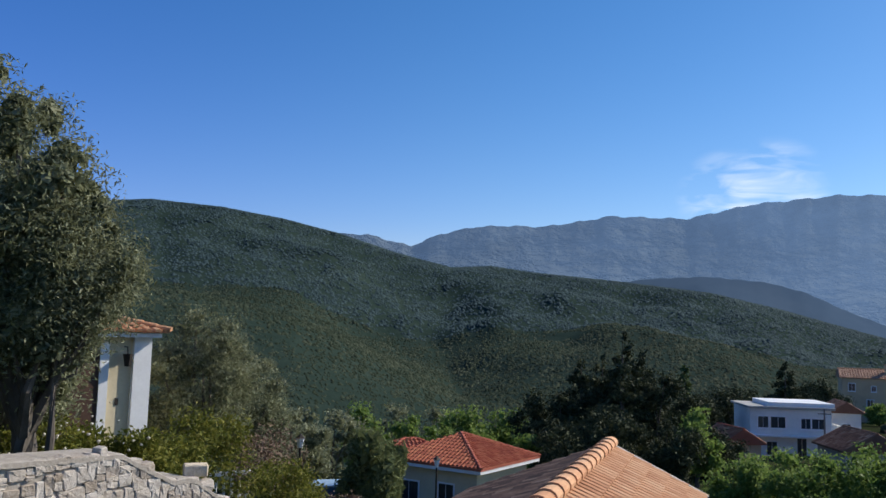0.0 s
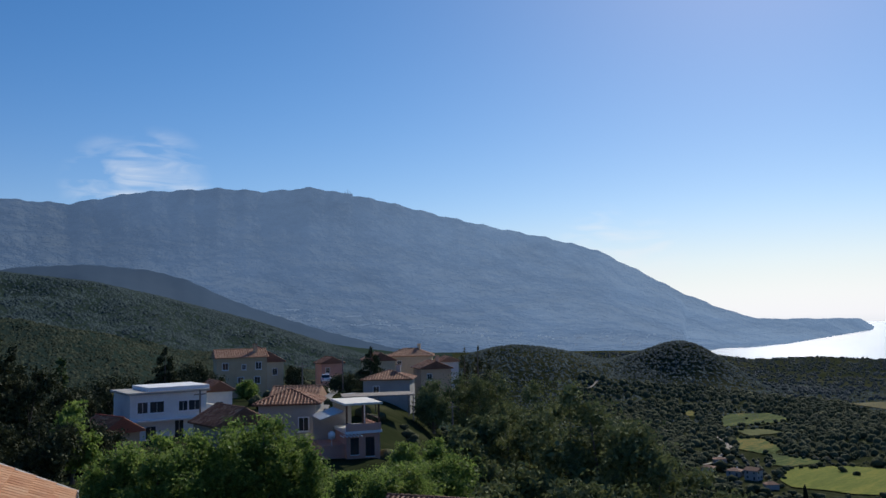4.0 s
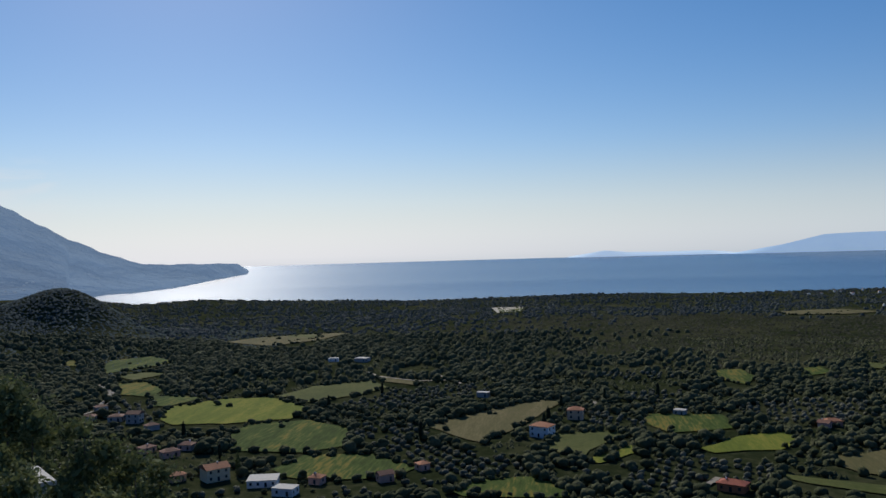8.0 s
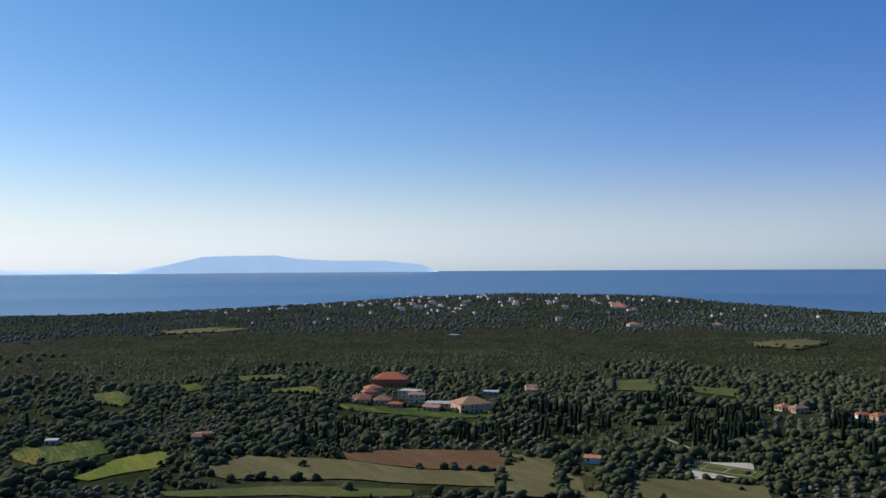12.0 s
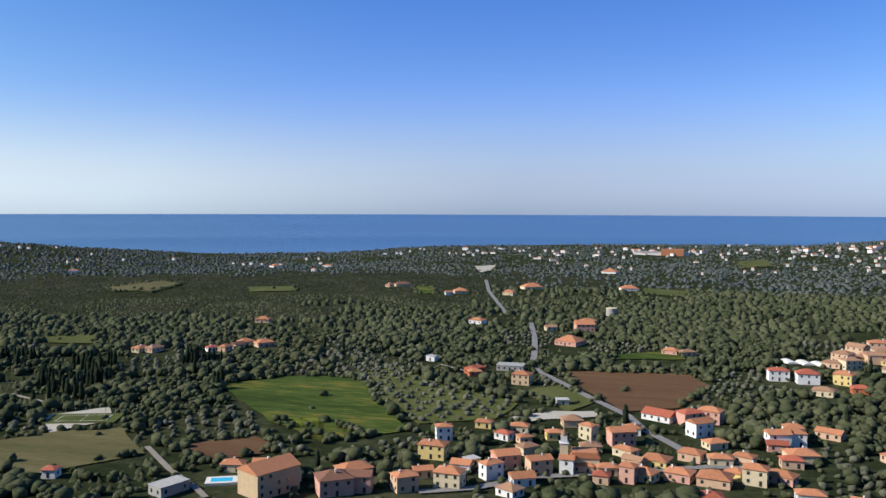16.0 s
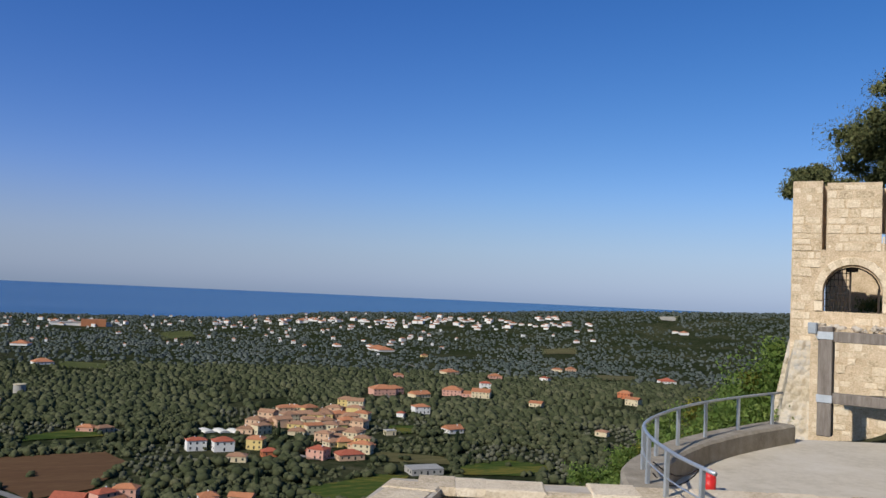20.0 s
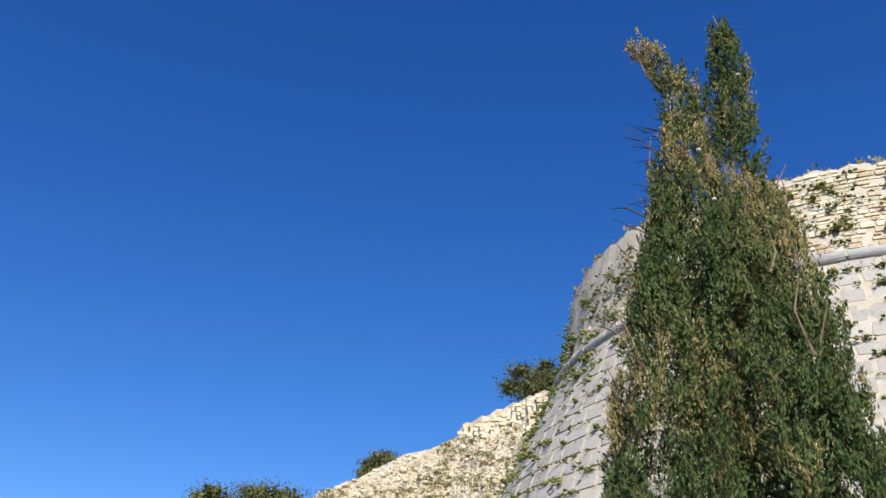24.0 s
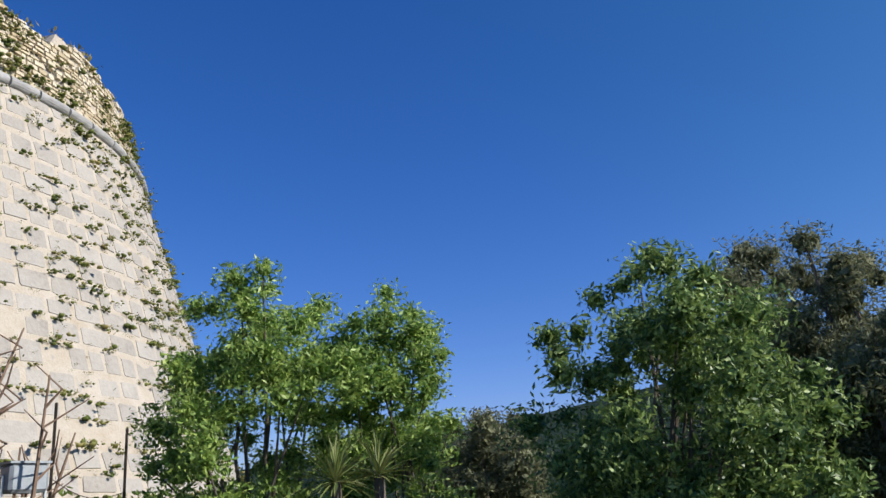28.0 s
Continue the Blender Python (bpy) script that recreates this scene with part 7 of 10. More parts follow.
# the half-round cordon, piece by piece
a = HOME - 1.75
k = 0
while a < HOME + 1.75:
    da = SRNG.uniform(.75, 1.15) / CORDON_R
    verts, faces = [], []
    gone = SRNG.rand() < .05
    for i in range(5):
        t = a + (da - .006) * i / 4
        for j in range(9):
            p = -1.45 + 2.9 * j / 8
            rr = CORDON_R - .05 + .19 * math.cos(p) + .006 * math.sin(i * 9 + j * 5 + k)
            verts.append((BAST.x + rr * math.cos(t), BAST.y + rr * math.sin(t), CORDON_Z + .03 + .16 * math.sin(p)))
    for i in range(4):
        for j in range(8):
            faces.append((i * 9 + j, (i + 1) * 9 + j, (i + 1) * 9 + j + 1, i * 9 + j + 1))
    faces += [tuple(range(8, -1, -1)), tuple(36 + j for j in range(9))]
    if not gone:
        raw("cordon_stone", verts, faces, M_CORDON, bastion)
    a += da
    k += 1

# plants rooted in the joints
def tufts(name, label, category, places, outs, sizes, material, rng, blades=26, up=.4, fine=1.0, loose=.22):
    """Small plants: a bunch of pointed leaves at each place, leaning outwards."""
    n = len(places)
    p = np.repeat(places, blades, 0)
    s = np.repeat(sizes, blades)
    o = np.repeat(outs, blades, 0)
    p = p + rng.normal(size=p.shape) * (s * loose)[:, None] * np.array([1, 1, .65]) + o * (s * rng.uniform(0, loose * 2.2, len(s)))[:, None]
    d = rng.normal(size=p.shape) * .6 + o * .6 + np.array([0, 0, up])
    d /= np.linalg.norm(d, axis=1)[:, None]
    e = np.cross(d, rng.normal(size=p.shape))
    e /= np.linalg.norm(e, axis=1)[:, None] + 1e-9
    L = (s * rng.uniform(.16, .38, len(s)) * fine)[:, None]
    v = np.stack([p - d * L * .4, p + e * L * .26, p + d * L * .6, p - e * L * .26], 1).reshape(-1, 3)
    return tagged(new(name, tri_mesh(name, v, np.arange(4 * len(p)).reshape(-1, 4), material)), label, category, kind="stuff")


trng = np.random.RandomState(17)
pl, ou, si = [], [], []
for _ in range(9500):
    t = HOME + trng.uniform(-1.6, 1.6)
    z = trng.uniform(1.5, CORDON_Z - .1) if trng.rand() < .72 else trng.uniform(CORDON_Z + .2, 13.9)
    if noise.noise(Vector((t * 7, z * .5, 2))) + trng.uniform(-.45, .45) < -.05:
        continue
    if z < CORDON_Z - .3:
        z = JOINTS[trng.randint(len(JOINTS))] + trng.normal(0, .03) if trng.rand() < .75 else z
    if z > top_of_wall(t) - .25:
        continue
    r = wall_radius(z, t) + .03 if z < CORDON_Z else CORDON_R - .04 - (z - CORDON_Z) * .24
    pl.append((BAST.x + r * math.cos(t), BAST.y + r * math.sin(t), z))
    ou.append((math.cos(t), math.sin(t), 0))
    si.append((.09 + .27 * trng.uniform(0, 1) ** 2.8) * (1.1 if z > CORDON_Z - .5 else 1))
tufts("wall_plants", "small green plants rooted in the stone joints", "plants", np.array(pl), np.array(ou), np.array(si) * 1.2, M_TUFT, trng, 34, .2, .42, .19)
cushions = [q for q in range(len(pl)) if si[q] > .13]
cp = np.array(pl)[cushions] + np.array(ou)[cushions] * .01
cp = np.repeat(cp, 6, 0) + trng.normal(size=(6 * len(cp), 3)) * np.repeat(np.array(si)[cushions], 6)[:, None] * np.array([.34, .34, .09])
tagged(new("wall_plants", lumps("wall_plants", cp, np.repeat(np.array(si)[cushions], 6) * trng.uniform(.10, .22, len(cp)), trng, M_TUFT, .7, .4)), "dense green cushions of plants in the stone joints", "plants", kind="stuff")
tops = [(t, top_of_wall(t)) for t in np.linspace(HOME - 1.4, HOME + 1.4, 150)]
tufts("dry_grass", "thin dry grass along the top of the wall", "grass", np.array([(BAST.x + 8.7 * math.cos(t), BAST.y + 8.7 * math.sin(t), z) for t, z in tops]), np.tile((0, 0, 1.0), (150, 1)), trng.uniform(.1, .3, 150), M_DRYGRASS, trng, 9, 1.5, 2.0)

# ---------------------------------------------------------------- cliff and curtain wall between gate and bastion
CLIFF_TOP = (231.8, -2, 232.2, .8, 232.7, 3.4, 233.1, 5.2, 233.5, 6.4, 234.7, 7.0, 235.7, 10.3, 237.3, 14.4, 240.1, 15.7, 242.7, 17.2, 246.8, 18.7, 250, 20.2, 255, 21.2)


def cliff_base(b, u):
    """The even slope under the cliff's relief: bearing, and 0 at its foot to 1 at its crest."""
    top = np.interp(b, CLIFF_TOP[0::2], CLIFF_TOP[1::2])
    foot = np.interp(b, (229.5, 231, 236, 244, 255), (-3.2, -3.5, -4.5, -4.0, -1))
    el = foot + (top - foot) * u
    r = np.interp(b, (229.5, 231, 236, 244, 255), (22.3, 22.1, 21.5, 20.5, 17.0)) + np.interp(b, (229.5, 231, 233.4, 235, 236.5, 239, 246, 255), (.2, .2, .5, 1.6, 5, 8.4, 9.5, 9)) * u ** 1.1
    return r, r * math.sin(radians(b)), r * math.cos(radians(b)), EYE + r * math.tan(radians(el))


def cliff_place(b, u):
    """A place on the rough face of the cliff: outcrops below, broken stones above."""
    r, x, y, z = cliff_base(b, u)
    p = Vector((x, y, z))
    edge = min(1, 7 * (1 - u)) * min(1, 3 * u + .4)
    ridges = 1 - abs(noise.noise(p * .42)) * 2
    bulge = 1.1 * noise.noise(p * .33 + Vector((7, 1, 4))) + .55 * ridges * float(sstep(.75, .2, np.array(u)))
    d = bulge * edge + .34 * noise.noise(p * 1.1) + .2 * abs(noise.noise(p * 2.3)) + .11 * noise.noise(p * 5.1) + .06 * noise.noise(p * 10.5)
    k = 1 - d / r
    return x * k, y * k, z


nb, nu = 250, 190
grid = np.array([[cliff_place(b, u) for u in np.linspace(0, 1, nu)] for b in np.linspace(231.8, 255, nb)])
back = grid[:, -1:] * np.array([1.35, 1.35, 1.0]) + np.array([0, 0, .5])
grid = np.concatenate([grid, back], 1)
cliff = tagged(sheet("cliff", grid[..., 0], grid[..., 1], grid[..., 2], M_CLIFF, smooth=False), "steep pale limestone slope with grass and loose stones", "cliff", kind="structure")
crng = np.random.RandomState(23)
spots = np.array([cliff_place(b, u) for b, u in zip(crng.uniform(233, 254.5, 7500), .22 + .78 * crng.uniform(0, 1, 7500) ** .8)])
v = lumps("loose_stones", spots, crng.uniform(.02, .07, 7500) * (1 + (crng.rand(7500) < .08) * 1.2), crng, M_RUBBLE, .75, .34)
tagged(new("loose_stones", v), "pale broken stones over the slope", "stones", kind="stuff")
spots = np.array([cliff_place(b, u) for b, u in zip(crng.uniform(233, 254.5, 8200), crng.uniform(.03, 1, 8200))])
keep = np.array([noise.noise(Vector(p) * .55) + .6 * noise.noise(Vector(p) * 1.5) + .35 * math.sin(97 * p[0] + 61 * p[1]) > -.02 for p in spots])
spots = spots[keep]
toward = -spots / np.linalg.norm(spots, axis=1)[:, None]
third = np.arange(len(spots)) % 2
tufts("slope_plants", "green and yellowing plants on the rocky slope", "plants", spots[third > 0], toward[third > 0] * .4, crng.uniform(.08, .34, (third > 0).sum()), M_TUFT, crng, 34, .7, .62)
tufts("slope_grass", "dry yellow-brown grass on the rocky slope", "grass", spots[third == 0], toward[third == 0] * .3, crng.uniform(.10, .34, (third == 0).sum()), M_DRYGRASS, crng, 30, 1.0, 1.0)

# curtain wall above the slope, running into the bastion
curtain = thing("curtain_wall", "broken rubble curtain wall joining the bastion", "wall")
verts, faces, stones = [], [], []
bs = np.linspace(246.9, 255.5, 24)
for i, b in enumerate(bs):
    lo, hi = cliff_place(b, .93), None
    rr = math.hypot(lo[0], lo[1]) + .25
    z1 = EYE + rr * math.tan(radians(np.interp(b, (246.9, 247.2, 252.4, 255.5), (19.3, 19.7, 21.9, 22.6)))) + .06 * math.sin(i * 2.1)
    for dr, zz in ((0, lo[2] - .8), (.1, z1), (.9, z1 - .05)):
        verts.append(((rr + dr) * math.sin(radians(b)), (rr + dr) * math.cos(radians(b)), zz))
    if i:
        k = 3 * i
        faces += [(k - 3, k, k + 1, k - 2), (k - 2, k + 1, k + 2, k - 1)]
    zz = lo[2] - .3
    while zz < z1 - .1:
        for q in range(2):
            bb = b + .18 * q + crng.uniform(0, .18)
            stones.append((Matrix.Translation(((rr - .02) * math.sin(radians(bb)), (rr - .02) * math.cos(radians(bb)), zz)) @ Matrix.Rotation(radians(-bb), 4, "Z"), crng.uniform(.12, .3), crng.uniform(.1, .17), .3))
        zz += crng.uniform(.12, .18)
raw("wall_core", verts, faces, M_POINTING, curtain)
lay_joined("rubble", stones, M_RUBBLE, curtain, crng, True)

# broken masonry stump at the foot of the slope
def masonry_stump(bearing, r, w, d, z0, z1, seed, label, courses=.24):
    rng = np.random.RandomState(seed)
    at = put(bearing, r, 0)
    ob = thing("broken_wall", label, "wall", (at.x, at.y, 0), -bearing)
    outline = [(-w / 2, z0)]
    for k in range(9):
        u = k / 8
        outline.append((-w / 2 + w * u, z1 - .35 * (1 - math.sin(math.pi * min(1, u * 1.6 + .1))) + rng.uniform(-.08, .08)))
    outline.append((w / 2, z0))
    part("wall_core", prism(outline, .05, d), M_WARM_BED, ob)
    places, z = [], z0
    while z < z1 - .2:
        h = courses * rng.uniform(.8, 1.2)
        x = -w / 2
        while x < w / 2 - .1:
            ww = rng.uniform(.12, .34)
            if rng.rand() < .88:
                places.append((Matrix.Translation((x + ww / 2, .045 + rng.normal(0, .012), z + h / 2)), min(ww, w / 2 - x) - .01, h - .01, .3))
            x += ww
        z += h
    lay_parts("stone", places[:290], worn_data("stone", M_WARM), ob, rng)
    return ob


masonry_stump(241.0, 17.2, 2.05, 1.0, -2.4, EYE + (1.8 - EYE) * .847, 3, "broken stump of pale ashlar wall on the slope", .15)

# ---------------------------------------------------------------- gate tower
GATE_B, GATE_R = 229.6, 23.0
gp = put(GATE_B, GATE_R, 0)
gate = thing("gate_tower", "ruined gate tower of warm limestone ashlar with barred arch", "gate tower", (gp.x, gp.y, 0), -GATE_B)
L, R, TOP, SILL, SPRING, AX, AR = -1.86, 1.95, 4.78, 1.55, 2.06, -.46, .66
arch = [(AX + AR * math.cos(a), SPRING + AR * math.sin(a)) for a in np.linspace(math.pi, 0, 15)]
part("front_wall", prism([(L, SILL), (AX - AR, SILL), *arch, (AX + AR, SILL), (R, SILL), (R, 3.09), (L, 3.09)], .042, .75), M_WARM_BED, gate)
for x0, x1, zt in ((L, -1.17, TOP + .05), (-1.07, .16, TOP), (.25, R, TOP - .12)):
    part("merlon", box(x0, x1, .042, .75, 3.09, zt), M_WARM_BED, gate)
part("slot_back", box(-1.17, -1.07, .5, .72, 3.09, TOP - .02), M_WARM_BED, gate)
part("slot_back", box(.16, .25, .5, .72, 3.55, TOP - .1), M_WARM_BED, gate)
part("base_wall", box(L, R, .042, 3.6, -2.6, SILL), M_WARM_BED, gate)
part("side_wall", box(L, L + .6, .75, 3.8, SILL, 3.9), M_WARM_BED, gate)
part("back_wall", box(L + .6, R, 4.6, 5.2, SILL - 1, 3.6), M_WARM_BED, gate)
part("side_wall", box(R - .6, R, .75, 4.6, SILL, 3.5), M_WARM_BED, gate)
grng = np.random.RandomState(41)


def clear_of_arch(x0, x1, z0, z1, margin=.17):
    for x in (x0, (x0 + x1) / 2, x1):
        for z in (z0, (z0 + z1) / 2, z1):
            if SILL - .02 < z and math.hypot(x - AX, max(0, z - SPRING)) < AR + margin:
                return False
    return True


places = []
for x0, x1 in ((L, -1.17), (-1.07, .16), (.25, .95), (.95, R), (-1.17, -1.07), (.16, .25)):
    slot = x1 - x0 < .15
    z = -1.5 + grng.uniform(0, .1)
    while z < TOP - .14:
        h = grng.uniform(.14, .25)
        x = x0
        while x < x1 - .03:
            w = x1 - x0 if slot else min(grng.uniform(.16, .52), x1 - x)
            if x1 - x - w < .1:
                w = x1 - x
            if (slot or grng.rand() < .97) and clear_of_arch(x, x + w, z, z + h) and not (slot and z + h > (3.05 if x0 < 0 else 3.55)):
                places.append((Matrix.Translation((x + w / 2, .035 + grng.normal(0, .009), z + h / 2)), w - grng.uniform(.01, .06), h - grng.uniform(.01, .055), .3))
            x += w
        z += h
grng.shuffle(places)
lay_parts("ashlar_block", places[:290], worn_data("ashlar_block", M_WARM), gate, grng)
if len(places) > 290:
    lay_joined("ashlar", places[290:], M_WARM_ISLE, gate, grng, True)
for k in range(15):
    a = math.pi * (k + .5) / 15
    m = Matrix.Translation((AX + (AR + .1) * math.cos(a), .0, SPRING + (AR + .1) * math.sin(a))) @ Matrix.Rotation(math.pi / 2 - a, 4, "Y")
    ob = new("voussoir", block_data("voussoir", M_WARM)[k % 14] if k == 0 else bpy.data.meshes["voussoir"])
    ob.parent = gate
    ob.matrix_basis = m @ Matrix.Diagonal((.17, .3, .2, 1))
for s in (-1, 1):
    for k in range(2):
        ob = new("voussoir", bpy.data.meshes["voussoir"])
        ob.parent = gate
        ob.matrix_basis = Matrix.Translation((AX + s * (AR + .1), .0, SILL + .13 + k * .26)) @ Matrix.Diagonal((.2, .3, .25, 1))
# broken wall head that runs from the tower into the rock
ledge = [(R, 1.0), (R, 4.3), (R + .3, 4.2), (R + .55, 4.36), (R + .8, 4.1), (R + 1.1, 3.85), (R + 1.1, 1.0)]
part("wing_wall", prism(ledge, .6, 1.4), M_WARM_BED, gate)
wing, z = [], 2.0
while z < 4.1:
    h = grng.uniform(.11, .2)
    x = R + .03
    while x < R + (.7 if z > 3.6 else .9):
        w = grng.uniform(.14, .4)
        wing.append((Matrix.Translation((x + w / 2, .588 + grng.normal(0, .01), z + h / 2)), w - .02, h - .02, .3))
        x += w
    z += h
lay_joined("wing_ashlar", wing, M_WARM_ISLE, gate, grng, True)
# left return of the tower
places, z = [], -1.5
while z < TOP - .2:
    h = grng.uniform(.18, .28)
    y = .1
    while y < 3.6:
        w = grng.uniform(.25, .6)
        places.append((Matrix.Translation((L - .01, y + w / 2, z + h / 2)) @ Matrix.Rotation(-math.pi / 2, 4, "Z"), w - .02, h - .02, .3))
        y += w
    z += h
lay_joined("side_ashlar", places, M_RUBBLE, gate, grng)
# iron grille, its left leaf shut
grille = thing("iron_gate", "rusty black iron gate half filling the arch", "gate", (gp.x, gp.y, 0), -GATE_B)
for k in range(7):
    x = AX - AR + .06 + k * .09
    zt = SPRING + math.sqrt(max(0, AR ** 2 - (x - AX) ** 2)) - .03
    part("bar", rod((x, .45, SILL), (x, .45, zt), .011, n=6), M_IRON, grille)
for k in range(6):
    z = SILL + .12 + k * .17
    part("cross_bar", box(AX - AR + .02, AX - .06, .44, .47, z, z + .02), M_IRON, grille)
part("stile", box(AX - .08, AX - .03, .43, .48, SILL, SPRING + AR - .04), M_IRON, grille, "thick iron stile")
part("lintel", tube([(AX + (AR - .05) * math.cos(a), .45, SPRING + (AR - .05) * math.sin(a)) for a in np.linspace(.05, math.pi - .05, 13)], [.022] * 13, 6), M_IRON, grille, "arched iron head bar")
part("leaf", box(AX + AR - .1, AX + AR - .05, .45, 1.0, SILL, SPRING + .1), M_IRON, grille, "open iron leaf")
part("date_plate", box(AX - .16, AX + .12, .42, .44, SPRING + AR - .16, SPRING + AR - .05), M_IRON, grille)

inside = np.array([(gp.x, gp.y, 0)]) + np.array([put(GATE_B + x, GATE_R + 3.9, 0) - gp for x in np.linspace(-.6, 1.0, 14)]) + np.array([0, 0, SILL + .1])
tufts("gateway_weeds", "green weeds behind the barred arch", "plants", inside, np.tile((0, 0, 1.0), (14, 1)), grng.uniform(.3, .6, 14), M_TUFT, grng, 60, .8, .7)
# rubble heap on the low wall under the arch
low = put(229.9, 22.0, 0)
lowwall = thing("retaining_wall", "low rubble retaining wall with pale broken top", "wall", (low.x, low.y, 0), -229.9)
outline = [(-1.35, -1.6)] + [(-1.35 + 2.55 * k / 10, 1.15 + .22 * math.sin(k * .75) * (1 if 2 < k < 9 else .2) - .03 * k + grng.uniform(-.05, .05)) for k in range(11)] + [(1.2, -1.6)]
lowwall.matrix_basis = lowwall.matrix_basis @ Matrix.Diagonal((1.068, 1, 1.068, 1)) @ Matrix.Translation((0, 0, -.064 * EYE))
part("wall_core", prism(outline, .045, 1.6), M_WARM_BED, lowwall)
places, z = [], -1.3
while z < 1.0:
    h = grng.uniform(.1, .2)
    x = -1.3
    while x < 1.1:
        w = grng.uniform(.12, .36)
        if grng.rand() < .8:
            places.append((Matrix.Translation((x + w / 2, .04 + grng.normal(0, .015), z + h / 2)), w - .015, h - .015, .3))
        x += w
    z += h
lay_parts("stone", places[:260], worn_data("stone", M_WARM), lowwall, grng)
pts = np.array([(grng.uniform(-1.25, 1.1), grng.uniform(.1, 1.3), 1.1 + grng.uniform(-.1, .16)) for _ in range(160)])
top = new("rubble_top", lumps("rubble_top", pts, grng.uniform(.03, .11, 160), grng, M_POINTING, .6, .35))
top.parent = lowwall

# battered foot left of the gate
masonry_foot = thing("battered_foot", "rough rock and masonry foot under the gate tower", "wall", (gp.x, gp.y, 0), -GATE_B)
bm = bmesh.new()
rows_ = []
for j in range(10):
    u = j / 9
    row = []
    for i in range(14):
        v = i / 13
        x = L - .05 - .6 * (1 - u) * (1 - v) + v * 1.2
        y = -.05 - 1.0 * (1 - u) ** 1.3 + (v - .3) * .2 + .12 * noise.noise(Vector((i * .6, j * .7, 3)))
        row.append(bm.verts.new((x, y - (.5 if v < .15 else 0) * -1, -2.6 + 3.4 * u)))
    rows_.append(row)
for a, b in zip(rows_, rows_[1:]):
    for i in range(13):
        bm.faces.new((a[i], a[i + 1], b[i + 1], b[i]))
part("rock", bm, M_CLIFF, masonry_foot)

# ---------------------------------------------------------------- timber frame, bin and terrace before the gate
def timber_frame():
    a, b = put(227.05, 19.6, 0), put(232.45, 19.3, 0)
    d = b - a
    turn = math.degrees(math.atan2(d.y, d.x))
    w = d.length
    ob = thing("timber_frame", "weathered timber frame with steel brackets", "frame", (a.x, a.y, -1.05), turn)
    for x in (0, w):
        part("post", box(x - .14, x + .14, -.13, .13, 0, 2.28, .015), M_OLDWOOD, ob)
        for z in (.78, 2.1):
            part("bracket", box(x - .155, x + .155, -.145, .145, z - .08, z + .08, .004), M_STEEL, ob, "galvanised steel bracket")
    for z in (.8, 2.08):
        part("rail", box(.145, w - .145, -.1, .1, z - .11, z + .11, .012), M_OLDWOOD, ob)
    lamp = part("lamp", box(-.34, -.16, -.2, -.02, 2.12, 2.36, .02), M_LAMPGREY, ob, "small grey floodlight")
    part("lamp_arm", rod((-.2, -.1, 2.1), (-.1, -.1, 1.95), .015), M_STEEL, ob)
    return ob


timber_frame()
p = put(231.25, 18.3, -1.05)
bin_ = thing("litter_bin", "dark green plastic litter bin on the terrace", "bin", p, -231)
bm = bmesh.new()
prof = ((0, .15), (.6, .175), (.6, .19), (.68, .19), (.8, .17), (.86, .12))
rings = [[bm.verts.new((sx * s, sy * s * .9, z)) for sx, sy in ((-1, -1), (1, -1), (1, 1), (-1, 1))] for z, s in prof]
for a, b in zip(rings, rings[1:]):
    for k in range(4):
        bm.faces.new((a[k], a[(k + 1) % 4], b[(k + 1) % 4], b[k]))
bm.faces.new(rings[-1])
bm.faces.new(rings[0][::-1])
bmesh.ops.bevel(bm, geom=list(bm.edges), offset=.012, segments=1, affect="EDGES")
part("body", bm, M_BIN, bin_)
part("mouth", box(-.1, .1, -.185, -.165, .64, .74), M_GLASS, bin_, "dark bin opening")

# terrace floor
corners = [(-6.2, -7.0), (-6.9, -9.2), (-7.8, -10.1), (-8.6, -10.8), (-9.7, -11.5), (-10.9, -12.1), (-12.0, -12.5), (-13.2, -13.1), (-15.0, -12.4), (-17.2, -10.6), (-18.6, -8.8), (-12.0, -5.2), (-7.6, -6.0)]
bm = bmesh.new()
vs = [bm.verts.new((x, y, -1.05)) for x, y in corners]
bm.faces.new(vs)
bmesh.ops.recalc_face_normals(bm, faces=bm.faces)
if list(bm.faces)[0].normal.z < 0:
    bmesh.ops.reverse_faces(bm, faces=bm.faces)
ex = bmesh.ops.extrude_face_region(bm, geom=list(bm.faces))
bmesh.ops.translate(bm, verts=[v for v in ex["geom"] if isinstance(v, bmesh.types.BMVert)], vec=(0, 0, .0))
bmesh.ops.translate(bm, verts=vs, vec=(0, 0, -.5))
tagged(part("pavement", bm, M_CONCRETE), "worn pale concrete terrace before the gate", "terrace", kind="structure")

# kerb wall and railing round the terrace
KERB = [(-5.9, -6.9), (-6.1, -7.7), (-6.4, -8.5), (-6.75, -9.2), (-7.2, -9.85), (-7.9, -10.5), (-8.7, -11.1), (-9.6, -11.65), (-10.6, -12.15), (-11.7, -12.6), (-12.8, -13.0)]


def smooth_line(points, steps=6):
    p = np.array(points, float)
    p = np.r_[[2 * p[0] - p[1]], p, [2 * p[-1] - p[-2]]]
    out = []
    for i in range(1, len(p) - 2):
        for t in np.linspace(0, 1, steps, endpoint=False):
            out.append(.5 * (2 * p[i] + (p[i + 1] - p[i - 1]) * t + (2 * p[i - 1] - 5 * p[i] + 4 * p[i + 1] - p[i + 2]) * t ** 2 + (3 * p[i] - p[i - 1] - 3 * p[i + 1] + p[i + 2]) * t ** 3))
    return np.array(out + [p[-2]])


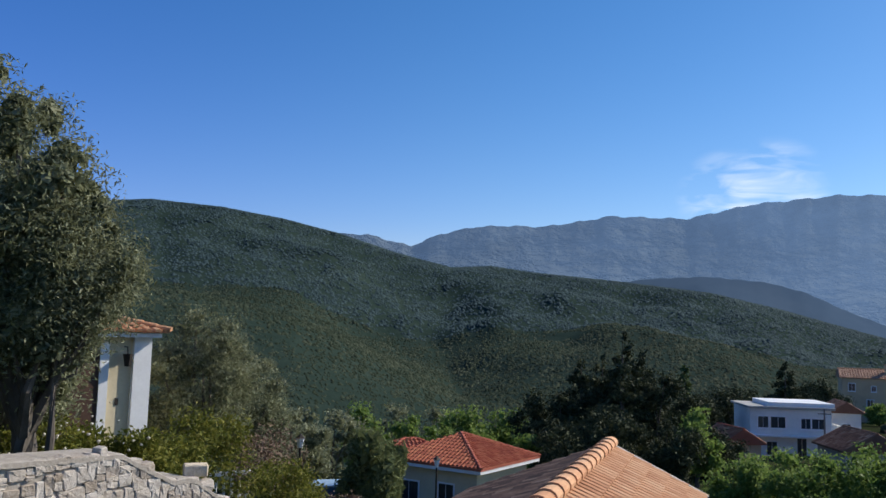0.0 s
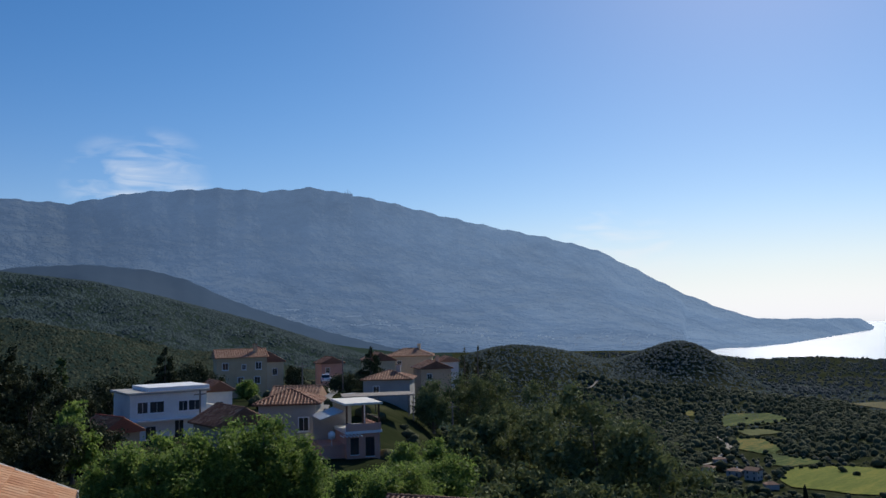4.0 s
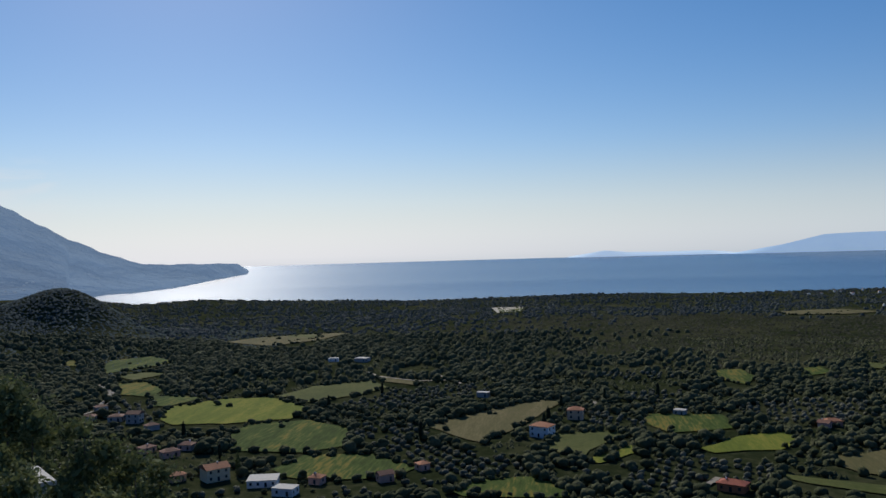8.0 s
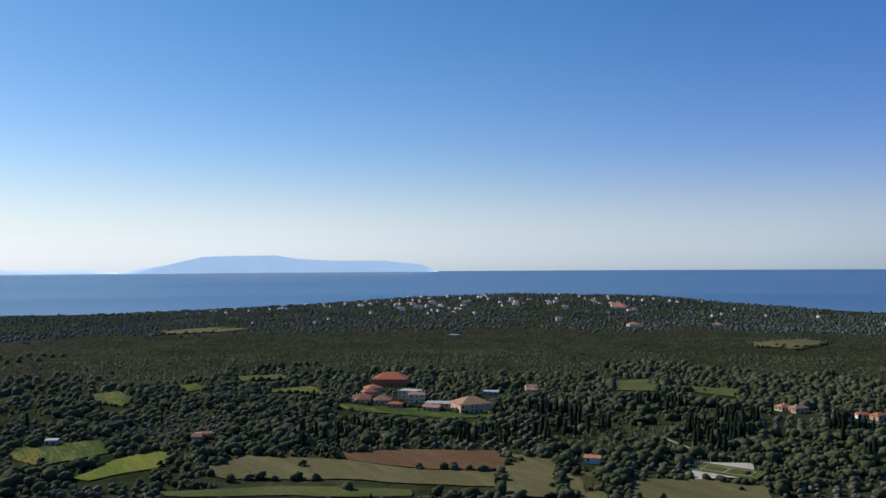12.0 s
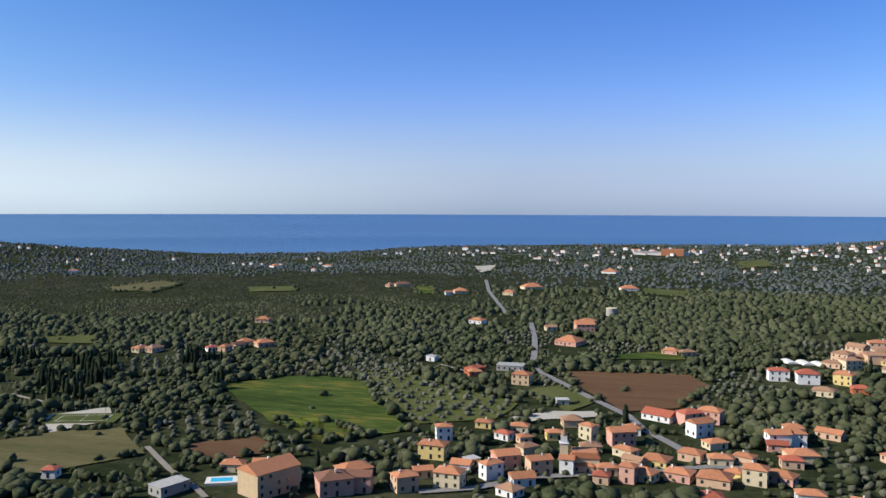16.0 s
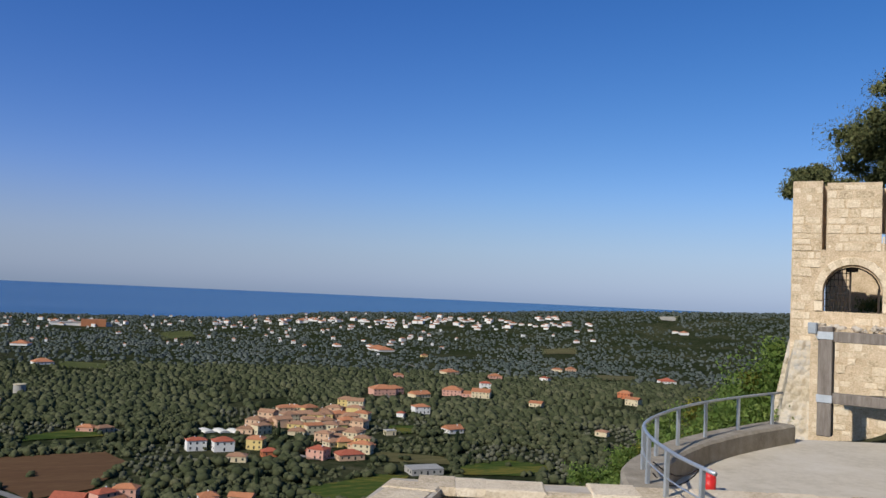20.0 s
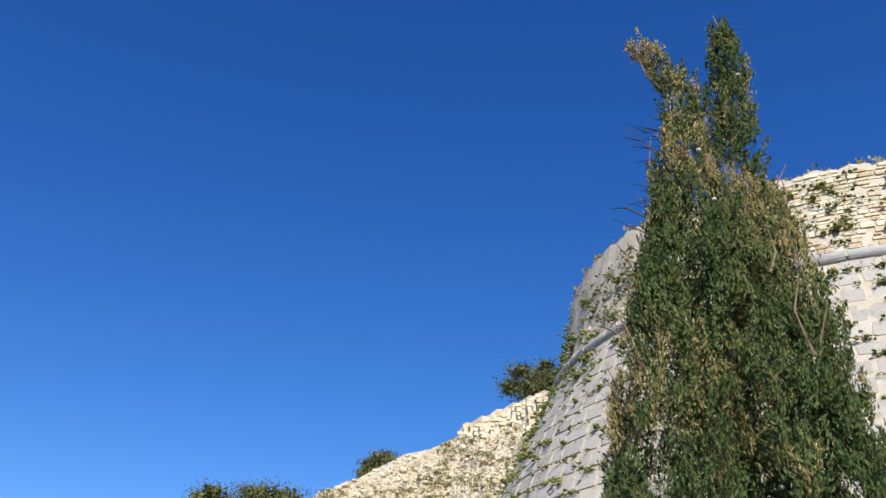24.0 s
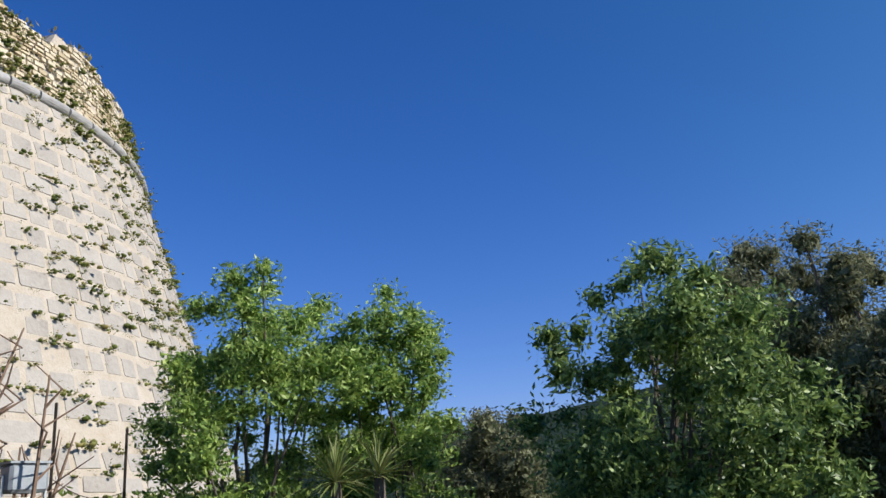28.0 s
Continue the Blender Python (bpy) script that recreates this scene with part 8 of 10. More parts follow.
line = smooth_line(KERB)
d = np.gradient(line, axis=0)
d /= np.linalg.norm(d, axis=1)[:, None]
nrm = np.stack([-d[:, 1], d[:, 0]], 1)
kerb = thing("kerb_wall", "curved low rendered kerb wall round the terrace", "kerb")
prof = ((-.24, -2.0), (-.24, -.74), (-.2, -.7), (.2, -.7), (.24, -.74), (.24, -1.2))
verts, faces = [], []
for i, (q, n) in enumerate(zip(line, nrm)):
    for o, z in prof:
        w = q + n * o * 1.2
        verts.append((w[0], w[1], z + .015 * noise.noise(Vector((i * .7, o * 9, z)))))
for i in range(len(line) - 1):
    for j in range(5):
        faces.append((i * 6 + j, i * 6 + j + 1, (i + 1) * 6 + j + 1, (i + 1) * 6 + j))
raw("kerb_body", verts, faces, M_MORTAR, kerb)
railing = thing("railing", "galvanised steel railing along the terrace kerb", "railing")
part("top_rail", tube([(x, y, -.1) for x, y in line[::2]], [.024] * len(line[::2]), 8), M_STEEL, railing, smooth=True)
for k in range(2, len(line), 7):
    x, y = line[k]
    part("post", box(x - .025, x + .025, y - .02, y + .02, -.72, -.1), M_STEEL, railing)
part("mid_rail", tube([(x, y, -.42) for x, y in line[:26:2]], [.01] * 13, 6), M_STEEL, railing)
hose = thing("cable", "thin black cable hanging by the railing", "cable")
part("cable_run", tube([(-7.3 + .35 * math.cos(a), -9.3 + .35 * math.sin(a), -.65 - .12 * math.sin(a * 2)) for a in np.linspace(0, 5, 16)], [.01] * 16, 5), M_IRON, hose)
# red canister
p = put(220.3, 12.6, -1.05)
can = thing("red_canister", "small glossy red canister standing on the terrace", "canister", p)
bm = bmesh.new()
bmesh.ops.create_cone(bm, cap_ends=True, segments=16, radius1=.09, radius2=.09, depth=.22, matrix=Matrix.Translation((0, 0, .11)))
bmesh.ops.create_uvsphere(bm, u_segments=16, v_segments=8, radius=.09, matrix=Matrix.Translation((0, 0, .22)))
part("body", bm, M_REDCAN, can, smooth=True)
part("cap", rod((0, 0, .29), (0, 0, .34), .025), M_REDCAN, can)
# grey utility cover
p = put(224.0, 11.9, -1.05)
cov = thing("floodlight", "grey metal floodlight lying on the terrace", "floodlight", p, 30)
part("housing", box(-.3, .3, -.2, .2, 0, .2, .06), M_LAMPGREY, cov)
part("glass", box(-.24, .24, -.21, -.2, .04, .16), M_GLASS, cov)

# stone parapet in front of the terrace
parapet = thing("parapet", "low rubble parapet wall with pale stone coping", "parapet wall")
OUTER = [(-2.0, -7.6), (-3.45, -9.65), (-7.75, -7.85), (-9.2, -7.2)]
INNER = [(-2.55, -7.25), (-3.95, -9.2), (-7.45, -7.45), (-8.9, -6.85)]
for k in range(3):
    a, b, c, e = OUTER[k], OUTER[k + 1], INNER[k + 1], INNER[k]
    verts = [(*q, z) for z in (-2.6, -.645) for q in (a, b, c, e)]
    raw("wall_core", verts, [(0, 3, 2, 1), (4, 5, 6, 7), (0, 1, 5, 4), (1, 2, 6, 5), (2, 3, 7, 6), (3, 0, 4, 7)], M_POINTING, parapet)
prng = np.random.RandomState(5)
coping = block_data("coping_stone", M_WARM)
for k in range(3):
    a, b, c, e = (np.array(q) for q in (OUTER[k], OUTER[k + 1], INNER[k + 1], INNER[k]))
    ln = np.linalg.norm(b - a)
    x = 0
    while x < ln - .1:
        w = min(prng.uniform(.3, .75), ln - x)
        u = (x + w / 2) / ln
        m0 = ((a + (b - a) * u) + (e + (c - e) * u)) / 2
        t = math.atan2(*(b - a)[::-1])
        ob = new("coping_stone", coping[prng.randint(14)])
        ob.parent = parapet
        ob.matrix_basis = Matrix.Translation((m0[0], m0[1], -.625 + prng.normal(0, .01))) @ Matrix.Rotation(t + prng.normal(0, .03), 4, "Z") @ Matrix.Rotation(math.pi / 2, 4, "X") @ Matrix.Diagonal((w * prng.uniform(.96, 1.08), -.3, .58 * prng.uniform(.95, 1.12), 1))
        x += w
    # inner face stones
    for z in (-.85, -1.08, -1.3, -1.55):
        x = .02
        ln = np.linalg.norm(c - e)
        while x < ln - .15:
            w = prng.uniform(.18, .5)
            m0 = e + (c - e) * (x + w / 2) / ln
            t = math.atan2(*(e - c)[::-1])
            ob = new("face_stone", coping[prng.randint(14)])
            ob.parent = parapet
            ob.matrix_basis = Matrix.Translation((m0[0], m0[1], z)) @ Matrix.Rotation(t + math.pi, 4, "Z") @ Matrix.Diagonal((w - .04, -.12, .19, 1))
            x += w
# grassy bank right of the frame, with scattered stones
def bank_place(b, u):
    r = 14.5 + 8.5 * u
    q = put(b, r)
    q.z = max(q.z + .04, -1.0 + 2.2 * u ** 1.4 + .25 * math.sin(b * 1.3) * u)
    return q


grid = np.array([[tuple(bank_place(b, u)) for u in np.linspace(0, 1, 24)] for b in np.linspace(233.4, 258, 60)])
tagged(sheet("ground_bank", grid[..., 0], grid[..., 1], grid[..., 2] + .05 * np.sin(grid[..., 0] * 9) * np.cos(grid[..., 1] * 7), M_BANK), "grassy stony bank beside the gate", "bank", kind="structure")
brng = np.random.RandomState(9)
spots = np.array([tuple(bank_place(b, u)) for b, u in zip(brng.uniform(233.2, 245, 1300), brng.uniform(.05, 1, 1300))])
tufts("bank_grass", "short yellow-green grass on the bank", "grass", spots, np.tile((0, 0, 1.0), (1300, 1)), brng.uniform(.06, .17, 1300), M_BANKGRASS, brng, 30, 1.2, 1.4)
spots = np.array([tuple(bank_place(b, u)) for b, u in zip(brng.uniform(233.5, 240, 260), brng.uniform(.0, .6, 260))])
tagged(new("bank_stones", lumps("bank_stones", spots, brng.uniform(.03, .1, 260), brng, M_RUBBLE, .5, .3)), "flat pale stones set in the grass", "stones", kind="stuff")
big = put(236.6, 19.5, .1)
tagged(new("boulder", lumps("boulder", np.array([(*big.xy, .15), (big.x + .3, big.y + .1, .05)]), np.array([.4, .34]), brng, M_CLIFF, .6, .2)), "grey limestone boulder on the grassy bank", "boulder")

# ---------------------------------------------------------------- houses of the hill village
def win(parent, x, y, z, w, h, turn=0, frame_mat=None, sill=True, shutters=False):
    """A window with its frame, pane and sill, set in a wall that faces -y before the turn."""
    ob = part("window", box(-w / 2 - .06, w / 2 + .06, -.03, .05, -.06, h + .06), frame_mat or M_WHITE, parent)
    ob.matrix_basis = pose(x, y, z, 0, 0, turn)
    part("pane", box(-w / 2 + .03, -.02, -.045, -.02, .03, h - .03), M_GLASS, ob)
    part("pane", box(.02, w / 2 - .03, -.045, -.02, .03, h - .03), M_GLASS, ob)
    if sill:
        part("sill", box(-w / 2 - .12, w / 2 + .12, -.12, .02, -.12, -.06), M_WHITE, ob)
    if shutters:
        for s in (-1, 1):
            part("shutter", box(s * (w / 2 + .08), s * (w / 2 + .08 + w / 2), -.07, -.03, 0, h), M_SHUTTER, ob)
    return ob


def barrel(r, length, material):
    """One barrel tile: x up the slope, z out of it."""
    v = [(x, math.cos(math.pi * j / 4) * q, math.sin(math.pi * j / 4) * q * .75 + lift) for x, q, lift in ((0, r, .03), (length * 1.12, r * .84, .008)) for j in range(5)]
    me = bpy.data.meshes.new("tile")
    me.from_pydata(v, [], [(j, j + 1, j + 6, j + 5) for j in range(4)] + [(0, 1, 2, 3, 4)])
    me.materials.append(material)
    return me


def tile_rows(parent, outline, step, material, rad=.09, length=.36, single=None):
    """Barrel tiles laid up a roof slope and cut off at its outline; its first edge is the eave.
    single: material with which the tiles become parts of their own, else they are joined."""
    pts = [Vector(q) for q in outline]
    along = (pts[1] - pts[0]).normalized()
    nrm = along.cross(pts[2] - pts[0]).normalized()
    if nrm.z < 0:
        nrm = -nrm
    up = nrm.cross(along)
    if up.z < 0:
        up = -up
    flat = [((q - pts[0]) @ along, (q - pts[0]) @ up) for q in pts]
    u0, u1 = min(q[0] for q in flat), max(q[0] for q in flat)
    n = max(2, int((u1 - u0) / step))
    me = barrel(rad, length, single or material)
    basis = Matrix((up, up.cross(along) @ nrm * along, nrm)).transposed().to_4x4()
    shape = np.array([tuple(v.co) for v in me.vertices])
    faces = [tuple(p.vertices) for p in me.polygons]
    vs, fs = [], []
    for i in range(n):
        u = u0 + (i + .5) * (u1 - u0) / n
        hits = []
        for (a0, b0), (a1, b1) in zip(flat, flat[1:] + flat[:1]):
            if (a0 > u) != (a1 > u):
                hits.append(b0 + (b1 - b0) * (u - a0) / (a1 - a0))
        if len(hits) < 2:
            continue
        v, v1 = min(hits), max(hits)
        while v < v1 - .04:
            k = min(1, (v1 - v) / length)
            m = Matrix.Translation(pts[0] + along * u + up * v) @ basis @ Matrix.Diagonal((k, 1, 1, 1))
            if single:
                ob = new("tile", me)
                ob.parent = parent
                ob.matrix_basis = m
            else:
                o = len(vs)
                vs += [tuple(m @ Vector(q)) for q in shape]
                fs += [tuple(o + j for j in f) for f in faces]
            v += length
    if vs:
        tagged(raw("tiling", vs, fs, material, parent), kind="stuff")


def ridge_tiles(parent, p, q, material, rad=.12, length=.36):
    """Ridge tiles one by one along an edge of the roof."""
    p, q = Vector(p), Vector(q)
    n = max(1, int((q - p).length / length))
    d = (q - p).normalized()
    s = d.cross(Vector((0, 0, 1))).normalized()
    up = s.cross(d)
    me = None
    for k in range(n):
        if me is None:
            vs, fs = [], []
            for x, r, lift in ((0, rad, .015), (length * 1.12, rad * .88, .0)):
                for j in range(9):
                    t = math.pi * (j / 8 * 1.2 - .1)
                    vs.append((x, math.cos(t) * r, math.sin(t) * r * .8 + lift))
            fs = [(j, j + 1, 10 + j, 9 + j) for j in range(8)] + [tuple(range(9))]
            me = bpy.data.meshes.new("ridge_tile")
            me.from_pydata(vs, [], fs)
            me.materials.append(material)
        ob = new("ridge_tile", me)
        ob.parent = parent
        m = Matrix((d, s, up)).transposed().to_4x4()
        ob.matrix_basis = Matrix.Translation(p.lerp(q, k / n)) @ m
    return


def villa(name, label, bearing, r, w, d, z0, z1, rise, turn, wall, roof, tile=None, hip=True, windows=(), over=.45, flat=False, chimney=None, step=.3, fascia=False):
    """A village house at a bearing: local x to the right and -y towards the standing place, before the turn."""
    at = yard(bearing, r, z0)
    ob = thing(name, label, "house", at, -bearing + turn)
    h = z1 - z0
    if tile is None and not flat:
        tile, step = M_TILE_ISLE, .36
    part("wall", box(-w / 2, w / 2, -d / 2, d / 2, -2.5, h), wall, ob)
    if flat:
        part("roof", box(-w / 2 - over, w / 2 + over, -d / 2 - over, d / 2 + over, h, h + .22, .02), roof, ob)
    else:
        part("roof", hip_roof(w, d, h, rise, over, hip), roof, ob)
        if fascia:
            part("fascia", box(-w / 2 - over + .03, w / 2 + over - .03, -d / 2 - over + .03, d / 2 + over - .03, h - .3, h - .121), M_WHITE, ob)
        if tile:
            A, B = w / 2 + over, d / 2 + over
            e = [(-A, -B, h), (A, -B, h), (A, B, h), (-A, B, h)]
            if w >= d:
                rr = A - B if hip else A
                t0, t1 = (-rr, 0, h + rise), (rr, 0, h + rise)
                tile_rows(ob, (e[0], e[1], t1, t0), step, tile)
                if hip:
                    tile_rows(ob, (e[1], e[2], t1), step, tile)
                    tile_rows(ob, (e[3], e[0], t0), step, tile)
            else:
                rr = B - A if hip else B
                t0, t1 = (0, -rr, h + rise), (0, rr, h + rise)
                if hip:
                    tile_rows(ob, (e[0], e[1], t0), step, tile)
                tile_rows(ob, (e[1], e[2], t1, t0), step, tile)
                tile_rows(ob, (e[3], e[0], t0, t1), step, tile)
            ends = ((e[0], t0), (e[1], t1 if w >= d else t0), (t0, t1))
            for p, q in ends if hip else ((t0, t1),):
                if (Vector(q) - Vector(p)).length > .4:
                    ridge_tiles(ob, p, q, tile if tile is M_TILE else roof, .12)
    for side, u, z, ww, hh, sh in windows:
        if side == 0:
            win(ob, u, -d / 2, z, ww, hh, 0, shutters=sh)
        elif side == 1:
            win(ob, w / 2, u, z, ww, hh, 90, shutters=sh)
        else:
            win(ob, -w / 2, u, z, ww, hh, -90, shutters=sh)
    if chimney:
        cx, cy = chimney
        ch = part("chimney", box(cx - .3, cx + .3, cy - .3, cy + .3, h, h + rise + .7), wall, ob)
        part("chimney_cap", box(cx - .38, cx + .38, cy - .38, cy + .38, h + rise + .7, h + rise + .8), roof, ch)
    return ob


W0 = WALLS
# red-roofed cottage below the garden
villa("house", "cream cottage with bright red tiled hip roof", 1.6, 50, 5.75, 5.7, -8.7, -5.5, 1.36, 58, W0["cream"], ROOFS["red"], M_REDTILE, True, [(0, -1.6, 1.0, 1.1, 1.1, False), (1, .8, .9, 1.2, 1.3, False), (0, 1.9, 1.0, .9, 1.1, False), (2, -.9, .9, 1.0, 1.2, False), (2, 1.6, .0, 1.3, 2.0, False)], .6, step=.26, fascia=True)
# near roof with pale orange tiles
NEAR_RISE_R, NEAR_RISE_L = .47, .395
near_house = thing("house", "low house with pale orange barrel-tile gable roof", "house", yard(11.417, 17.1, -.5), -18.83)
zr, zl = -1.78 * NEAR_RISE_R, -2.8 * NEAR_RISE_L
part("roof", prism([(-2.8, zl), (0, 0), (1.78, zr), (1.78, zr - .1), (0, -.1), (-2.8, zl - .1)], -7.2, 0), ROOFS["tan"], near_house)
part("wall", box(-2.45, 1.5, -6.9, -.3, -5.2, zl - .02), W0["peach"], near_house)
part("gable", prism([(-2.45, zl - .1), (0, -.14), (1.5, zr)], -.34, -.3), W0["peach"], near_house)
for ex, ez in ((1.84, -1.84 * NEAR_RISE_R), (-2.86, -2.86 * NEAR_RISE_L)):
    part("verge", prism([(0, .07), (ex, ez + .07), (ex, ez - .06), (0, -.06)], 0.0, .14), M_GREYBLOCK, near_house, "pale grey mortared verge")
tile_rows(near_house, ((1.78, -7.2, zr), (1.78, 0, zr), (0, 0, 0), (0, -7.2, 0)), .215, M_TILE, .095, .372, single=M_TILE)
# the left slope gets much darker brown tiles than the right
tile_rows(near_house, ((-2.8, 0, zl), (-2.8, -7.2, zl), (0, -7.2, 0), (0, 0, 0)), .215, M_DARKTILE, .105, .372)
ridge_tiles(near_house, (0, -7.2, .07), (0, .1, .07), M_TILE, .16, .46)
# wing of the red-roofed cottage
villa("house", "low cream wing with bright red tiled roof", 358.2, 51.5, 5.0, 4.2, -8.7, -5.75, 1.0, 14, W0["cream"], ROOFS["red"], M_REDTILE, True, [(0, .6, .5, 1.0, 1.4, False)], .5, step=.26)
villa("house", "brown-roofed outbuilding among trees", 40.7, 41, 5.4, 4.0, -9.6, -7.6, .8, -22, W0["grey"], ROOFS["brown"], M_TILE_ISLE, False, (), .4, step=.26)
# white flat-roofed house
wh = villa("house", "white two-storey house with flat roof and balcony", 22.1, 92, 7.6, 6.5, -9.6, -4.75, 0, 16, W0["white"], ROOFS["concrete"], None, False, [(0, -2.6, 3.0, 1.0, 1.1, False), (0, -1.2, 3.0, 1.4, 1.1, False), (0, 1.4, 3.0, .9, 1.0, False), (0, 2.6, 3.0, 1.3, 1.0, False), (0, -1.8, .4, 1.0, 1.3, False), (0, 1.0, .2, .9, 1.9, False), (1, .5, 2.6, 1.0, 2.0, False)], .3, True)
part("balcony", box(3.8, 5.2, -3.4, 2.6, 2.2, 2.36), M_WHITE, wh)
for k in range(8):
    part("baluster", box(5.12, 5.17, -3.35 + k * .82, -3.3 + k * .82, 2.36, 3.2), M_WHITE, wh)
part("handrail", box(5.1, 5.2, -3.4, 2.6, 3.2, 3.27), M_WHITE, wh)
part("roof_slab", box(-2.0, 4.2, -3.0, 3.0, 5.07, 5.45), M_WHITE, wh)
part("balcony_front", box(-4.2, 3.8, -4.1, -3.25, 2.2, 2.36), M_WHITE, wh)
villa("house", "small white house with dark red tiled roof", 25.5, 99, 2.8, 4.6, -9.3, -5.3, 1.0, 14, W0["white"], ROOFS["brown"], None, False, [(0, 0, 1.8, .8, 1.0, False)], .3)
villa("house", "tan stone two-storey house with pale tiled roof", 27.1, 142, 7.9, 7.0, -9.0, -3.15, 1.25, 6, W0["ochre"], ROOFS["tan"], None, False, [(0, -2.6, 3.9, .9, 1.1, False), (0, .3, 3.9, .6, .8, False), (0, 2.6, 3.9, .9, 1.1, False), (0, -.2, 1.6, .9, 1.1, False), (0, 2.4, 1.6, .9, 1.1, False)], .3, chimney=(2.3, -1.5))
villa("house", "cream house with brown gable roof", 28.35, 166, 8.6, 9.0, -9.0, -4.9, 2.7, 4, W0["cream"], ROOFS["brown"], None, False, [(0, 2.6, 1.6, .9, 1.2, False)], .4)
for b, r, w, d, z1, rise, t, wall, roof in ((36.3, 152, 5.0, 7, -4.75, 1.35, 8, "cream", "brown"), (38.5, 160, 8.4, 6, -4.4, 1.35, -4, "cream", "tan"), (39.95, 145, 5.2, 7, -6.0, 1.2, 12, "peach", "brown"), (41.0, 160, 3.4, 5, -5.6, .9, 12, "white", "tan"), (33.0, 172, 4.5, 5, -5.9, 1.2, 15, "pink", "brown"), (37.05, 118, 6.4, 6, -5.9, 1.1, -8, "grey", "brown"), (30.9, 98, 5.0, 5, -6.4, 1.2, -12, "grey", "tan"), (26.5, 72, 4.3, 5, -6.1, 1.3, 24, "grey", "brown"), (19.1, 78, 3.4, 4, -6.9, 1.2, 28, "peach", "red"), (8.4, 86, 4.5, 5, -9.2, .9, 10, "grey", "brown"), (53.5, 44, 2.6, 3, -8.6, .5, 10, "white", "concrete"), (51.2, 62, 4, 4, -9.8, .9, 20, "grey", "brown")):
    villa("house", f"{wall} village house with {roof} tiled roof" if roof != "concrete" else "small white flat-roofed shed among trees", b, r, w, d, z1 - 3.4, z1, rise, t, W0[wall], ROOFS[roof], None, roof != "concrete" and w > 5.3, [(0, -w * .22, 1.5, .8, 1.0, False)] if r > 90 else (), .35, roof == "concrete", chimney=(w * .2, .3) if w > 5 else None)
villa("house", "old house with reddish-brown tiled hip roof", 30.43, 80, 5.1, 5.0, -9.0, -5.35, 1.15, -8, W0["grey"], ROOFS["brown"], M_TILE_ISLE, True, [(0, 1.5, 1.2, .9, 1.2, False)], .5, step=.32)

# house with roof terrace under a pale canopy
at = yard(34.75, 75, -9.7)
tr = thing("terrace_house", "pink rendered house with covered roof terrace", "house", at, -34.9 + 14)
tr.matrix_basis = tr.matrix_basis @ Matrix.Diagonal((.64, .86, 1, 1))
part("wall", box(-2.3, 2.3, -3, 3, -2.5, 2.1), W0["pink"], tr)
part("terrace_slab", box(-2.5, 2.5, -3.3, 3.2, 2.1, 2.32), M_WHITE, tr)
part("parapet", box(-2.4, 2.4, -3.2, -3.08, 2.32, 2.95), W0["pink"], tr)
part("parapet", box(2.3, 2.42, -3.2, 3.1, 2.32, 2.75), W0["pink"], tr)
for x in (-2.2, 0, 2.2):
    for y in (-2.9, 2.9):
        part("column", box(x - .1, x + .1, y - .1, y + .1, 2.32, 4.5), M_SHUTTER if y < 0 else M_WHITE, tr)
part("canopy", box(-2.6, 2.6, -3.4, 3.3, 4.5, 4.68, .03), M_CANOPY, tr, "pale flat canopy")
part("back_wall", box(-2.3, .2, 2.6, 2.9, 2.32, 4.4), W0["grey"], tr)
part("handrail", box(2.33, 2.4, -3.2, 3.1, 3.2, 3.26), M_SHUTTER, tr)
for k in range(7):
    part("baluster", box(2.34, 2.39, -3.1 + k, -3.05 + k, 2.75, 3.2), M_SHUTTER, tr)
# frames coloured dark to stand in for shaded openings under the terrace
win(tr, -1.2, -3, .4, 1.0, 1.3, 0, M_SHUTTER)
win(tr, .9, -3, .2, 1.1, 1.5, 0, M_SHUTTER)
win(tr, 2.3, 0, .4, 1.0, 1.2, 90)
part("lean_to", box(-5.4, -2.3, -2.2, 2.4, -2.5, 1.2), W0["pink"], tr)
part("lean_to_roof", prism([(-5.6, 3.3), (-2.4, 3.9), (-2.4, 4.0), (-5.6, 3.4)], -2.4, 2.6), M_LAMPGREY, tr, "grey sheet-metal lean-to roof")
part("lean_to_back", box(-5.4, -2.3, 2.0, 2.4, 1.2, 3.3), W0["grey"], tr)
for k in range(6):
    part("pergola_bar", box(-3.2 + k * .5, -3.1 + k * .5, -4.6, -3.0, 2.0, 2.08), M_WHITE, tr)
dish = thing("satellite_dish", "white satellite dish on the roof terrace", "satellite dish", yard(33.0, 72, -7.6))
bm = bmesh.new()
bmesh.ops.create_uvsphere(bm, u_segments=14, v_segments=10, radius=.45)
bmesh.ops.delete(bm, geom=[v for v in bm.verts if v.co.y > -.2], context="VERTS")
part("bowl", bm, M_WHITE, dish)
part("mast", rod((0, -.3, -.9), (0, -.2, 0), .03), M_STEEL, dish)
cn = yard(36.2, 100, -9.2)
can_ = thing("carport", "flat dark reed-covered carport on posts", "carport", cn, -36 + 5)
part("roof", box(-4.2, 4.2, -2.4, 2.4, 2.5, 2.62), M_OLDWOOD, can_)
for x in (-4, 0, 4):
    for y in (-2.2, 2.2):
        part("post", rod((x, y, -.4), (x, y, 2.5), .06), M_OLDWOOD, can_)


